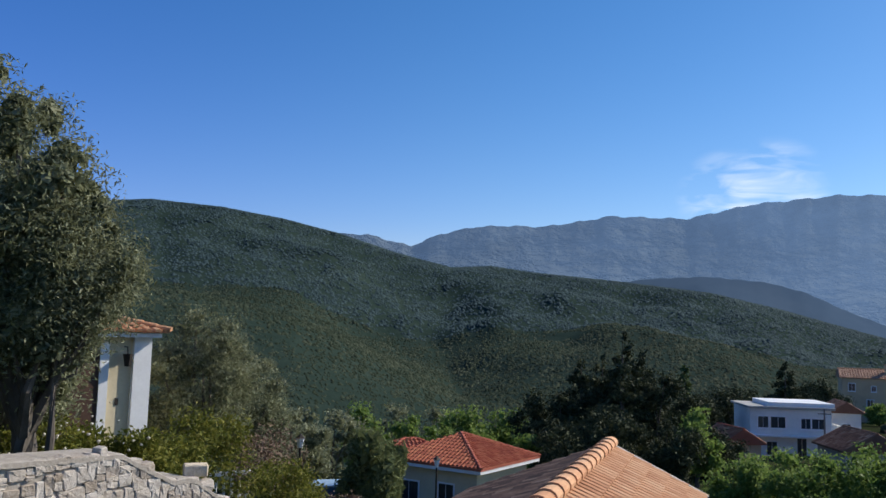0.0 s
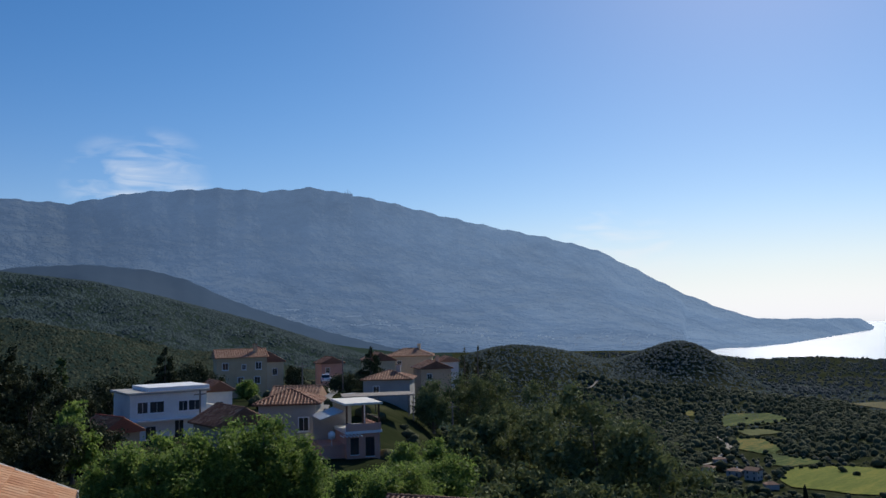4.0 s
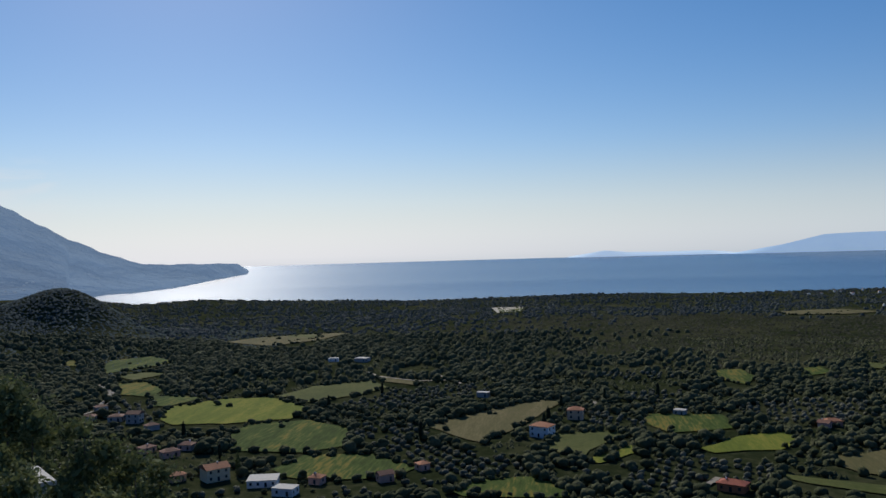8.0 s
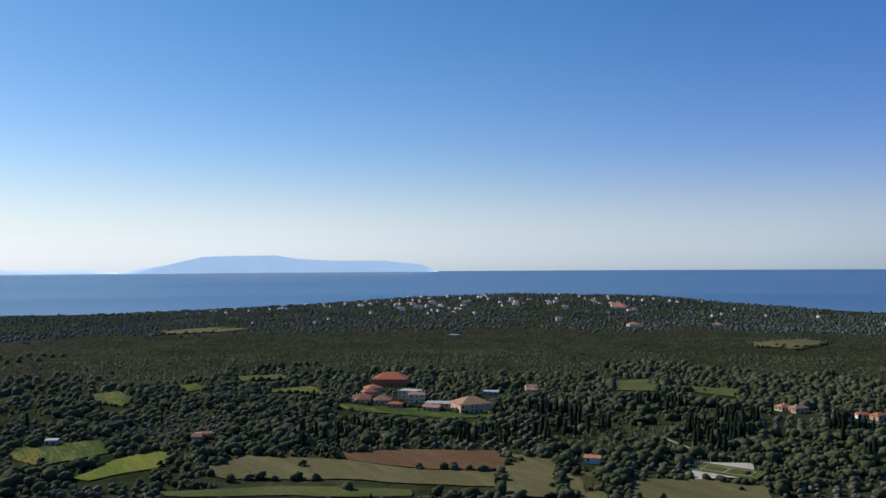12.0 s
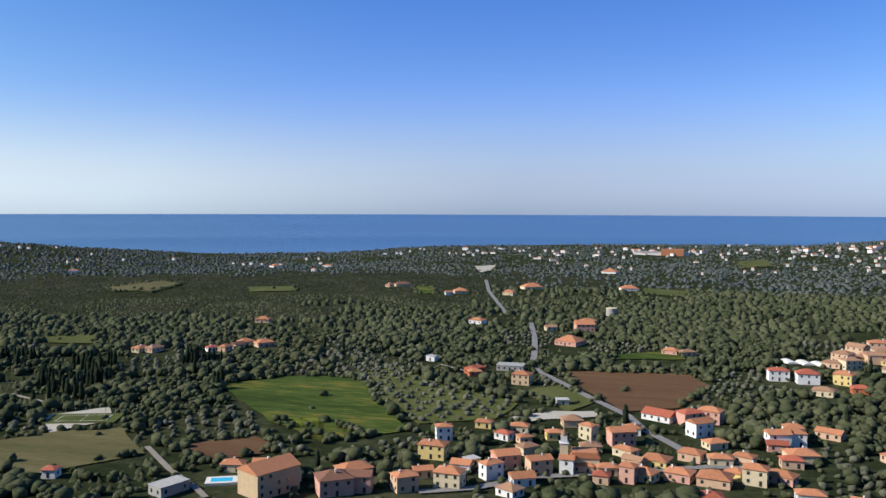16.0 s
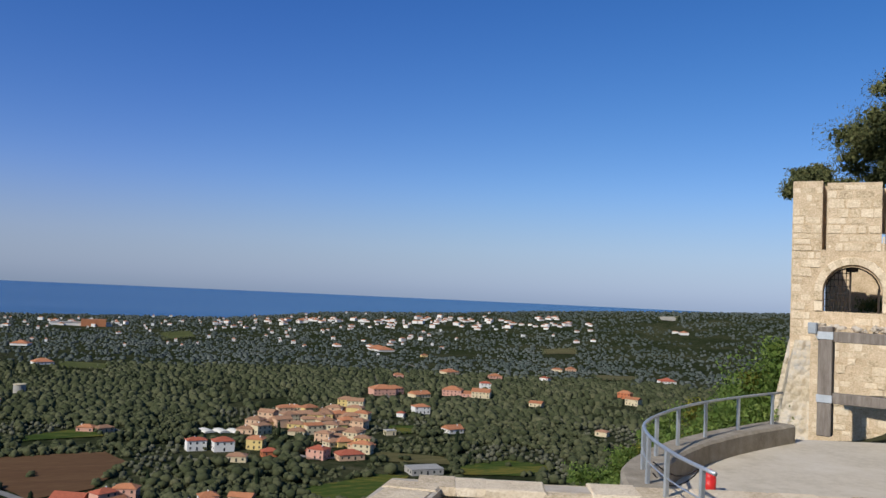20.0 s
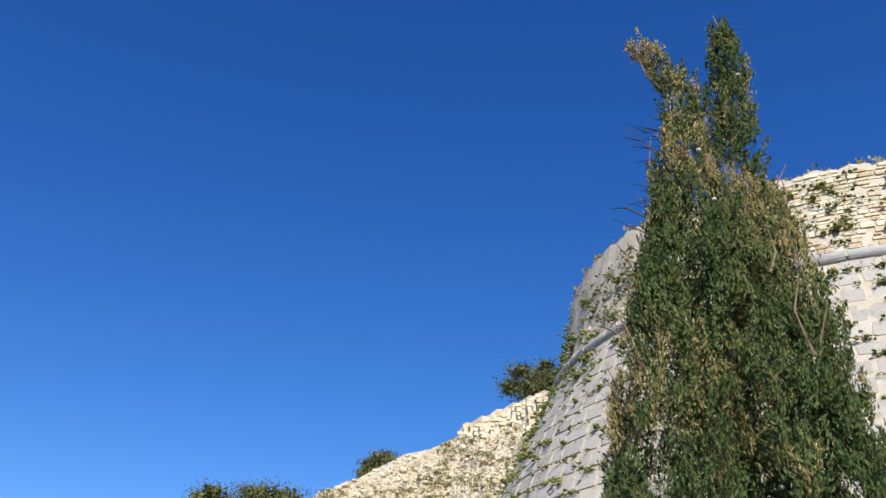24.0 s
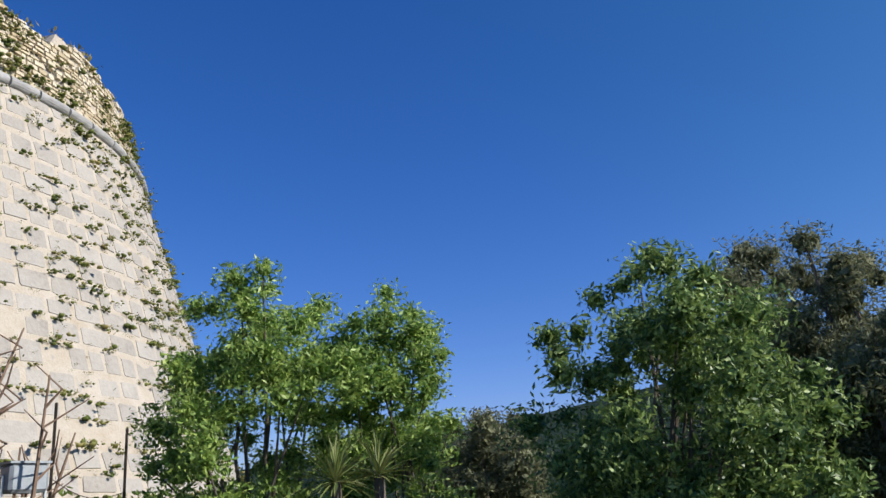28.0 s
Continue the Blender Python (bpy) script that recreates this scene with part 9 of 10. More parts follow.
def car(bearing, r, z, turn, paint, label):
    """A parked car: body, glasshouse, windows, wheels and lights."""
    ob = thing("car", label, "car", yard(bearing, r, z), turn)
    body = [(-2.0, .35), (-2.05, .7), (-1.9, .88), (-1.2, .95), (1.0, .92), (1.85, .78), (2.05, .6), (2.0, .3)]
    bm = prism(body, -.8, .8)
    bmesh.ops.bevel(bm, geom=list(bm.edges), offset=.05, segments=2, affect="EDGES")
    part("body", bm, paint, ob)
    bm = prism([(-1.7, .9), (-1.25, 1.4), (.25, 1.44), (.95, .92)], -.68, .68)
    bmesh.ops.bevel(bm, geom=list(bm.edges), offset=.06, segments=2, affect="EDGES")
    part("cabin", bm, M_GLASS, ob, "dark car windows")
    part("roof", box(-1.2, .2, -.62, .62, 1.4, 1.47, .02), paint, ob)
    for x in (-1.25, 1.3):
        for s in (-1, 1):
            w = part("wheel", rod((x, s * .66, .3), (x, s * .84, .3), .3, n=16), M_RUBBER, ob)
            part("rim", rod((x, s * .8, .3), (x, s * .86, .3), .18, n=12), M_STEEL, w)
    for s in (-1, 1):
        part("headlight", box(1.9, 2.04, s * .6 - .14, s * .6 + .14, .6, .72), M_WHITE, ob)
        part("tail_light", box(-2.06, -1.98, s * .62 - .1, s * .62 + .1, .7, .85), M_REDCAN, ob)
    return ob


car(352.7, 33, -5.55, 100, M_CARBLUE, "pale blue car parked below the garden")
car(32.75, 150, -8.4, 60, M_CARWHITE, "white car parked on the village street")
car(34.6, 118, -9.3, 10, M_CARWHITE, "white car parked by the carport")
# village street
w0, w1 = np.array(yard(31.5, 105).xy), np.array(yard(33.2, 185).xy)
d = (w1 - w0) / np.linalg.norm(w1 - w0)
s = np.array([-d[1], d[0]]) * 2.6
pts = [w0 + (w1 - w0) * u for u in np.linspace(0, 1, 12)]
verts = [(*(p + k * s), ground_at(*p) + .25) for p in pts for k in (-1, 1)]
tagged(mesh_object("road", verts, [(2 * i, 2 * i + 1, 2 * i + 3, 2 * i + 2) for i in range(11)], M_ROAD), "pale street through the hill village", "road", kind="structure")
for b, r, h in ((31.2, 112, 5.5), (33.9, 130, 6), (41.3, 98, 6.5), (36.9, 165, 7), (24.6, 85, 5)):
    ob = thing("utility_pole", "wooden utility pole in the village", "utility pole", yard(b, r), 0, "utility poles")
    part("pole", rod((0, 0, -.5), (0, 0, h), .11, .08), M_OLDWOOD, ob)
    part("crossarm", box(-.6, .6, -.05, .05, h - .5, h - .4), M_OLDWOOD, ob)
for b, r, ztop in ((350.86, 30, -2.69), (360.0, 36, -3.67)):
    g = ground_at(*yard(b, r).xy)
    ob = thing("street_lamp", "black lantern street lamp on a slim post", "street lamp", yard(b, r), 0, "street lamps")
    h = ztop - g
    part("post", rod((0, 0, -.2), (0, 0, h - .45), .05, .035), M_IRON, ob)
    lan = part("lantern", rod((0, 0, h - .42), (0, 0, h - .1), .08, .15, 6), M_WHITE, ob, "pale glass lantern")
    part("cap", rod((0, 0, h - .1), (0, 0, h + .05), .18, .02, 6), M_IRON, lan)

# ---------------------------------------------------------------- garden: rubble wall, porch and flowers
at = yard(338.4, 23.3, -1.15)
porch = thing("porch_house", "cream porch with white pilasters, tiled roof and dark door", "house", at, -339.0 + 24)
part("wall", box(-4.2, 1.15, 0, 4, -2, 2.45), W0["cream"], porch)
part("pilaster", box(.72, 1.2, -.12, .4, -2, 2.45), M_WHITE, porch)
part("pilaster", box(-.15, .08, -.1, .1, -2, 2.3), M_WHITE, porch)
part("cornice", box(-4.4, 1.35, -.35, .4, 2.45, 2.56), M_WHITE, porch)
part("door", box(-1.05, -.15, -.06, .1, -.4, 2.1), M_SHUTTER, porch, "dark brown wooden door")
A, B, T = Vector((1.55, -.45, 2.58)), Vector((1.55, 4.3, 2.58)), Vector((-1.0, 1.9, 3.3))
C = Vector((-4.5, -.45, 2.58))
raw("roof", [tuple(A), tuple(B), (-4.5, 4.3, 2.58), tuple(C), tuple(T), (-3.0, 1.9, 3.3)], [(0, 1, 4), (1, 2, 5, 4), (2, 3, 5), (3, 0, 4, 5), (3, 2, 1, 0)], ROOFS["orange"], porch)
tile_rows(porch, (tuple(B), tuple(A), tuple(T)), .24, M_TILE_ISLE, .1)
tile_rows(porch, (tuple(C), tuple(A), tuple(T), (-3.0, 1.9, 3.3)), .24, M_TILE_ISLE, .1, single=M_TILE)
ridge_tiles(porch, tuple(A + Vector((0, 0, .06))), tuple(T + Vector((0, 0, .06))), M_TILE, .11)
lan = part("lantern", rod((.5, -.25, 1.7), (.5, -.25, 2.02), .07, .13, 6), M_IRON, porch, "black iron wall lantern")
part("bracket", tube([(.5, 0, 2.2), (.5, -.2, 2.2), (.5, -.25, 2.0)], [.015] * 3, 5), M_IRON, lan)
part("meter_slot", box(.34, .42, -.02, .02, .7, .88), M_IRON, porch)

gwall = thing("garden_wall", "rough grey limestone rubble garden wall, sloping end", "wall")
wrng = np.random.RandomState(71)
WALL_LINE = [yard(324, 6.5, 0), yard(333, 7.1, 0), yard(340.3, 7.75, 0), yard(347.4, 8.6, 0)]
WALL_TOP = [(0, .6), (.36, .58), (.66, .54), (.69, .47), (.80, .25), (.83, .26), (.86, .24), (.945, .0), (1.0, -.15)]


def wall_at(u):
    k = min(2, int(u * 3))
    q = WALL_LINE[k].lerp(WALL_LINE[k + 1], u * 3 - k)
    return q


def wall_turn(u):
    d = wall_at(min(1, u + .02)) - wall_at(max(0, u - .02))
    return math.atan2(d.y, d.x)


def wall_top(u):
    return float(np.interp(u, [a for a, _ in WALL_TOP], [b for _, b in WALL_TOP]))


n = 60
verts, faces = [], []
for i in range(n + 1):
    u = i / n
    p = wall_at(u)
    t = wall_turn(u)
    n_ = Vector((-math.sin(t), math.cos(t), 0))
    for q, z in ((p + n_ * .014, -1.8), (p + n_ * .014, wall_top(u) - .03), (p + n_ * .45, wall_top(u) - .03), (p + n_ * .45, -1.8)):
        verts.append((q.x, q.y, z))
    if i:
        o = 4 * i
        faces += [(o - 4 + j, o + j, o + j + 1, o - 3 + j) for j in range(3)]
raw("wall_core", verts, faces, M_GARDENMORTAR, gwall)


def rubble_stone(seed):
    """A rounded, irregular, flat-faced stone that fills a unit cell."""
    rng = np.random.RandomState(seed)
    pts = [(sx * .5, sz * rng.uniform(.28, .42)) if e else (sx * rng.uniform(.30, .43), sz * .5) for sx, sz, e in ((1, -1, 1), (1, 1, 1), (1, 1, 0), (-1, 1, 0), (-1, 1, 1), (-1, -1, 1), (-1, -1, 0), (1, -1, 0))]
    m = len(pts)
    ang = np.array([math.atan2(z, x) for x, z in pts])
    rad = np.array([math.hypot(x, z) for x, z in pts]) * rng.uniform(.93, 1.04, m)
    face = rng.normal(0, .012, m)
    v = []
    for q, y in ((1, .3), (1, .05), (.95, .0), (.84, -.02)):
        v += [(math.cos(a) * r * q, y + (face[i] if q < 1 else 0), math.sin(a) * r * q) for i, (a, r) in enumerate(zip(ang, rad))]
    v.append((rng.uniform(-.15, .15), -.022 + rng.normal(0, .012), rng.uniform(-.15, .15)))
    f = []
    for o in (0, m, 2 * m):
        f += [(o + i, o + (i + 1) % m, o + m + (i + 1) % m, o + m + i) for i in range(m)]
    f += [(3 * m + i, 3 * m + (i + 1) % m, 4 * m) for i in range(m)]
    me = bpy.data.meshes.new("stone")
    me.from_pydata(v, [], f)
    me.materials.append(M_GARDENSTONE)
    return me


RUB = [rubble_stone(s) for s in range(12)]
WALL_LONG = sum((p - q).length for p, q in zip(WALL_LINE, WALL_LINE[1:]))


def set_stone(u, z, w, h, turn):
    p = wall_at(min(1, u))
    ob = new("stone", RUB[wrng.randint(12)])
    ob.parent = gwall
    ob.matrix_basis = Matrix.Translation((p.x, p.y, z)) @ Matrix.Rotation(wall_turn(u), 4, "Z") @ Matrix.Rotation(turn, 4, "Y") @ Matrix.Diagonal((w, .3 + wrng.uniform(-.05, .08), h, 1))


# rough courses that waver along the wall
z = -.62
while z < .62:
    h = wrng.uniform(.085, .14)
    s = .12 * WALL_LONG
    while s < WALL_LONG:
        w = wrng.uniform(.07, .165)
        u = (s + w / 2) / WALL_LONG
        zz = z + .06 * math.sin(s * 3.1 + z * 5) + wrng.normal(0, .014)
        if u < 1 and zz + h * .8 < wall_top(u) + .03:
            if wrng.uniform() < .22 and w < .2:
                k = wrng.uniform(.35, .65)
                set_stone(u, zz + h * k / 2, w * .97, h * k, wrng.uniform(-.1, .1))
                set_stone(u, zz + h * (1 + k) / 2, w * .97, h * (1 - k), wrng.uniform(-.1, .1))
            else:
                set_stone(u, zz + h / 2, w * 1.07, h * wrng.uniform(1.02, 1.3), wrng.uniform(-.24, .24))
        s += w
    z += h
# flat mortar capping
verts, faces = [], []
for i in range(81):
    u = i / 80
    p, t = wall_at(u), wall_turn(u)
    n_ = Vector((-math.sin(t), math.cos(t), 0))
    for q, dz in ((p - n_ * .012, -.05), (p - n_ * .01, -.012), (p + n_ * .02, 0), (p + n_ * .44, .0), (p + n_ * .47, -.05)):
        verts.append((q.x, q.y, wall_top(u) + dz + .008 * noise.noise(Vector((u * 60, dz * 50, 2)))))
    if i:
        faces += [(5 * i - 5 + j, 5 * i + j, 5 * i + j + 1, 5 * i - 4 + j) for j in range(4)]
raw("capping", verts, faces, M_GARDENMORTAR, gwall, "pale mortar capping")
p = wall_at(.845) + wall_at(.845).normalized() * .2
tagged(part("loose_block", box(-.11, .11, -.08, .08, -.06, .05, .012), M_WARM), "squared pale stone block lying on the wall", "stone block").matrix_basis = pose(p.x, p.y, .29, 0, 0, 20)
bushes_spots = [(332.5, 11.5, .9, 1.0), (335.0, 12.5, .95, 1.0), (338.0, 13.5, .8, .9), (340.6, 13.0, .9, .8), (342.6, 13.5, 1.0, .8), (334.0, 14.5, 1.0, .9)]
flower_rng = np.random.RandomState(3)
bl = np.array([tuple(yard(b, 11.5) + Vector((0, 0, .6)) + Vector(flower_rng.normal(0, .25, 3))) for b in flower_rng.uniform(331.5, 341, 70)])
tagged(new("flowers", lumps("flowers", bl, flower_rng.uniform(.012, .026, 70), flower_rng, M_PETAL, .8, .3)), "pale roses over the garden wall", "flowers", kind="stuff")
# white balustrade below the garden
bal = thing("balustrade", "white garden balustrade beside the steps", "balustrade", yard(345.6, 24, -3.2), -345 + 20)
part("handrail", box(-1.0, 1.0, -.08, .08, .8, .9), M_WHITE, bal)
part("plinth", box(-1.0, 1.0, -.1, .1, -.6, .05), M_WHITE, bal)
for k in range(9):
    part("baluster", rod((-.9 + k * .225, 0, .05), (-.9 + k * .225, 0, .8), .05, .035, 8), M_WHITE, bal)

# ---------------------------------------------------------------- trees
def crown_clumps(rng, centre, rx, ry, rz, n, size):
    """Clumps of leaves spread over an uneven crown."""
    d = rng.normal(size=(n, 3))
    d /= np.linalg.norm(d, axis=1)[:, None]
    k = rng.uniform(.12, 1.0, n) ** .5
    c = np.asarray(centre) + d * k[:, None] * np.array([rx, ry, rz])
    return c, size * rng.uniform(.6, 1.25, n)


def leafy_tree(name, label, base, height, rx, rz, leaves, leaf, material, seed, clumps=26, trunk=.14, limbs=7, long=2.6, squash=.75, ry=None, low=None, bark=None, category="tree", lean=(0, 0), group="", shell=.35, core=.75):
    """A tree: a tapered trunk with limbs, and a crown of many small leaves in uneven clumps."""
    rng = np.random.RandomState(seed)
    base = Vector(base)
    ob = thing(name, label, category, base, 0, group)
    low = height * .35 if low is None else low
    cz = (height + low) / 2
    c, s = crown_clumps(rng, (lean[0], lean[1], cz), rx, ry or rx, (height - low) / 2 * .85, clumps, rz)
    pick = rng.choice(len(c), leaves, p=s ** 2 / (s ** 2).sum())
    pts = c[pick] + np.clip(rng.normal(size=(leaves, 3)), -1.5, 1.5) * (s[pick] * .56)[:, None] * np.array([1, 1, squash])
    v, f = leaf_quads(pts, leaf, rng, long)
    crown = new("crown", tri_mesh("crown", v, f, material))
    crown.parent = ob
    if core:
        q = blob_points(c, np.stack([s, s, s * squash], 1) * core, leaves // 4, rng, .2)
        v, f = leaf_quads(q, leaf * 2.0, rng, 1.8)
        inner = new("inner_crown", tri_mesh("inner_crown", v, f, material))
        inner.parent = ob
    fork = Vector((lean[0] * .3, lean[1] * .3, max(.3, low * .9)))
    bm = tube([(0, 0, -.3), (fork.x * .5 + .04, fork.y * .5, fork.z * .5), fork], [trunk * 1.3, trunk, trunk * .8], 8)
    part("trunk", bm, bark or M_BARK, ob)
    order = np.argsort(-c[:, 2])
    for i in order[np.linspace(0, len(order) - 1, limbs).astype(int)]:
        e = Vector(c[i])
        mid = fork.lerp(e, .5) + Vector(rng.normal(0, .08 * height * .4, 3))
        part("limb", tube([fork - Vector((0, 0, .1)), mid, e], [trunk * .55, trunk * .32, trunk * .1], 6), bark or M_BARK, ob)
    return ob


def conifer(name, label, base, height, rad, leaves, leaf, material, seed, group="", tiers=11, category="tree"):
    """A dark ragged conifer: whorls of boughs along one trunk."""
    rng = np.random.RandomState(seed)
    ob = thing(name, label, category, base, 0, group)
    part("trunk", tube([(0, 0, -.4), (0, 0, height * .5), (0, 0, height * .97)], [height * .022, height * .015, .02], 7), M_BARK, ob)
    c, s = [], []
    for k in range(tiers):
        u = k / (tiers - 1)
        z = height * (.14 + .84 * u)
        w = rad * (1 - u) ** .8 * rng.uniform(.7, 1.15) + .3
        for q in range(int(6 * (1 - u) + 2)):
            a = rng.uniform(0, 6.28)
            c.append((math.cos(a) * w * .62, math.sin(a) * w * .62, z + rng.normal(0, height * .02)))
            s.append((w * .5 + .1, w * .5 + .1, height * .05 + .2))
    pts = blob_points(np.array(c), np.array(s), leaves, rng, .35)
    v, f = leaf_quads(pts, leaf, rng, 3)
    crown = new("crown", tri_mesh("crown", v, f, material))
    crown.parent = ob
    q = blob_points(np.array(c), np.array(s) * .8, leaves // 3, rng, .2)
    v, f = leaf_quads(q, leaf * 2.1, rng, 1.6)
    inner = new("inner_crown", tri_mesh("inner_crown", v, f, material))
    inner.parent = ob
    return ob


# the slim cypress before the bastion
def near_cypress():
    rng = np.random.RandomState(77)
    at = put(265.2, 6.5, .3)
    ob = thing("cypress_tree", "tall shaggy dark green cypress with browning tips", "cypress tree", at)
    part("trunk", tube([(0, 0, -.2), (.03, .02, 3), (.05, .1, 6)], [.14, .1, .04], 8), M_BARK, ob)
    # local frame: a to the side as seen from the standing place, b towards it
    side, fwd = np.array([math.cos(radians(266.3)), -math.sin(radians(266.3)), 0]), -np.array([math.sin(radians(266.3)), math.cos(radians(266.3)), 0])
    starts, dirs, lens, tips = [], [], [], []
    profile = (0, 1.5, 2.8, 4.4, 5.2, 6.2, 6.8), (1.06, 1.14, 1.02, .74, .55, .38, .18)

    def plume(spine, radius, sprays):
        """An upright branch: sprays all along a bent spine, fewer and tighter towards its tip."""
        for k in range(sprays):
            v = rng.uniform(0, 1) ** .85
            j = min(int(v * (len(spine) - 1)), len(spine) - 2)
            f = v * (len(spine) - 1) - j
            c = spine[j] * (1 - f) + spine[j + 1] * f
            run = spine[j + 1] - spine[j]
            a = rng.uniform(0, 2 * math.pi)
            out = side * math.cos(a) + fwd * math.sin(a)
            starts.append(c + out * radius * (1 - .7 * v) * rng.uniform(.2, 1) ** .5)
            dirs.append(run / np.linalg.norm(run) + out * rng.uniform(.1, .45))
            lens.append(rng.uniform(.16, .34) * (1 - .3 * v))
            tips.append(v)

    made = 0
    while made < 120:
        zt = rng.uniform(.9, 6.9)
        if rng.rand() > np.interp(zt, *profile) + .12:
            continue
        made += 1
        a, run = rng.uniform(0, 2 * math.pi), rng.uniform(1.1, 2.2)
        spine = []
        for v in np.linspace(0, 1, 6):
            z = max(.1, zt - run * (1 - v))
            q = np.interp(z, *profile) * (.80 + .14 * v) * (.5 if made % 3 == 0 else 1)
            spine.append(side * (q * math.cos(a) + .02 * z - .07 * v * v) + fwd * q * math.sin(a) + np.array([0, 0, z]))
        plume(spine, rng.uniform(.16, .28), 56)
    # two leading tips, the taller one nodding over
    for lead, zt, nod in ((-.06, 7.72, -.36), (.40, 7.62, -.05)):
        spine = [side * (lead * min(1, .4 + v) + nod * v ** 4) + np.array([0, 0, 5.0 + (zt - 5.0) * (v - .06 * v ** 6)]) for v in np.linspace(0, 1, 9)]
        plume(spine, .26, 260)
    starts, dirs, lens = np.array(starts), np.array(dirs), np.array(lens)
    dirs /= np.linalg.norm(dirs, axis=1)[:, None]
    # every shoot is a feather of fine scale leaves
    lobe = np.array([noise.noise(Vector(p * np.array([1.3, 1.3, .8]))) for p in starts])
    # dry tips; the extra share on the left paints the sunlit side
    left = -(starts @ side)
    brown = lobe * .7 + rng.normal(0, .2, len(starts)) + .35 * (np.array(tips) - .5) + .16 * left + .03 * (starts[:, 2] - 3) > .22
    for name_, pick, m_, words, n_leaf, wide in (("crown", ~brown, M_CYPRESS, "", 70, .15), ("browning_sprays", brown, M_CYPRESS_DRY, "dry golden-brown sprays, more of them on the sunlit side", 44, .12)):
        q, w_, L_ = starts[pick], dirs[pick], lens[pick]
        t = rng.uniform(0, 1, (len(q), n_leaf))
        p = q[:, None] + w_[:, None] * (t * L_[:, None])[..., None]
        p = p + rng.normal(size=p.shape) * (.036 * (1.15 - t))[..., None]
        p = p.reshape(-1, 3)
        d = np.repeat(w_, n_leaf, 0) + rng.normal(size=p.shape) * .4
        d /= np.linalg.norm(d, axis=1)[:, None]
        e = np.cross(d, rng.normal(size=p.shape))
        e /= np.linalg.norm(e, axis=1)[:, None] + 1e-9
        L = rng.uniform(.026, .056, len(p))[:, None]
        v = np.stack([p - d * L * .5, p + e * L * wide, p + d * L * .5, p - e * L * wide], 1).reshape(-1, 3)
        crown = tagged(new(name_, tri_mesh(name_, v, np.arange(len(v)).reshape(-1, 4), m_)), words)
        crown.parent = ob
    for k in range(90):
        bm = bmesh.new()
        i = rng.randint(len(starts))
        if starts[i][2] > 2:
            a = Vector(starts[i])
            b = a + Vector(dirs[i]) * float(lens[i]) * 2.2
            tube([a, a.lerp(b, .5) + Vector(rng.normal(0, .03, 3)), b], [.013, .009, .003], 4, bm)
            part("dead_twig", bm, M_TWIG, ob, "bare reddish-brown twig")
        else:
            bm.free()
    # bare branchlets that stick out to one side
    for k in range(16):
        z = rng.uniform(3.6, 6.3)
        half = float(np.interp(z, (2.8, 4.4, 5.2, 6.2), (.85, .55, .32, .16)))
        a = Vector(-side * half * .7 + fwd * rng.normal(0, .15) + np.array([0, 0, z]))
        tip = a + Vector(-side * rng.uniform(.25, .5) + np.array([0, 0, rng.uniform(.3, .6)]) + fwd * rng.normal(0, .12))
        mid = a.lerp(tip, .5) + Vector(rng.normal(0, .04, 3))
        part("dead_twig", tube([a, mid, tip], [.014, .009, .003], 4), M_TWIG, ob, "bare reddish-brown twig")
        for q in range(3):
            s0 = mid.lerp(tip, rng.uniform(0, .9))
            part("dead_twig", tube([s0, s0 + Vector(-side * rng.uniform(.05, .2) + np.array([0, 0, rng.uniform(0, .16)]))], [.006, .002], 3), M_TWIG, ob, "bare reddish-brown twig")
    for k in range(60):
        i = rng.randint(len(starts))
        if dirs[i] @ fwd < .05:
            continue
        q = Vector(starts[i] + dirs[i] * lens[i] * .6 + fwd * .1)
        bm = bmesh.new()
        bmesh.ops.create_icosphere(bm, subdivisions=1, radius=.022, matrix=Matrix.Translation(q))
        part("cone", bm, M_POINTING, ob, "round pale cypress cone")


near_cypress()

# young almond trees and olives beside the bastion
leafy_tree("almond_tree", "bright green almond tree with several stems", put(302.3, 11, .5), 4.75, 1.7, .29, 40000, .08, M_ALMOND, 3, 125, .07, 22, 2.8, .8, low=-.1, core=.35)
leafy_tree("almond_tree", "young bright green almond tree with slender stems", put(311.4, 10.6, .5), 4.3, .8, .24, 18000, .08, M_ALMOND, 4, 80, .05, 14, 2.8, .85, low=-.1, core=.3)
leafy_tree("almond_tree", "large bright green almond tree before an olive", put(328.4, 9.3, .3), 4.15, 1.75, .29, 42000, .08, M_ALMOND_DEEP, 5, 165, .09, 24, 2.8, .8, low=-.4, lean=(.1, .2), core=.4)
leafy_tree("olive_tree", "old grey-green olive tree with dense crown", put(340.4, 11.5, -.3), 5.7, .74, .36, 40000, .075, M_OLIVE, 6, 90, .2, 14, 3.8, .85, low=.0, core=.6)
leafy_tree("olive_tree", "old grey-green olive tree with dense crown", put(335.0, 12.6, -.2), 5.6, 1.2, .4, 36000, .075, M_OLIVE, 7, 90, .2, 12, 3.8, .85, low=.0, core=.6)
leafy_tree("olive_tree", "old grey-green olive tree with low wide boughs", put(340.6, 12.6, -.6), 3.4, .8, .34, 22000, .075, M_OLIVE, 11, 60, .16, 10, 3.8, .85, low=.0, core=.6)
leafy_tree("olive_tree", "old grey-green olive tree leaning over the porch", yard(334.4, 10.6, -.4), 4.4, .85, .34, 30000, .075, M_OLIVE, 12, 80, .16, 12, 3.8, .85, low=.9, core=.6)
leafy_tree("olive_tree", "old grey-green olive bough hanging before the porch roof", yard(335.6, 10.2, -.3), 3.35, .62, .3, 24000, .06, M_OLIVE, 14, 70, .045, 10, 3.8, .9, low=1.5, lean=(.12, .05), core=.4)
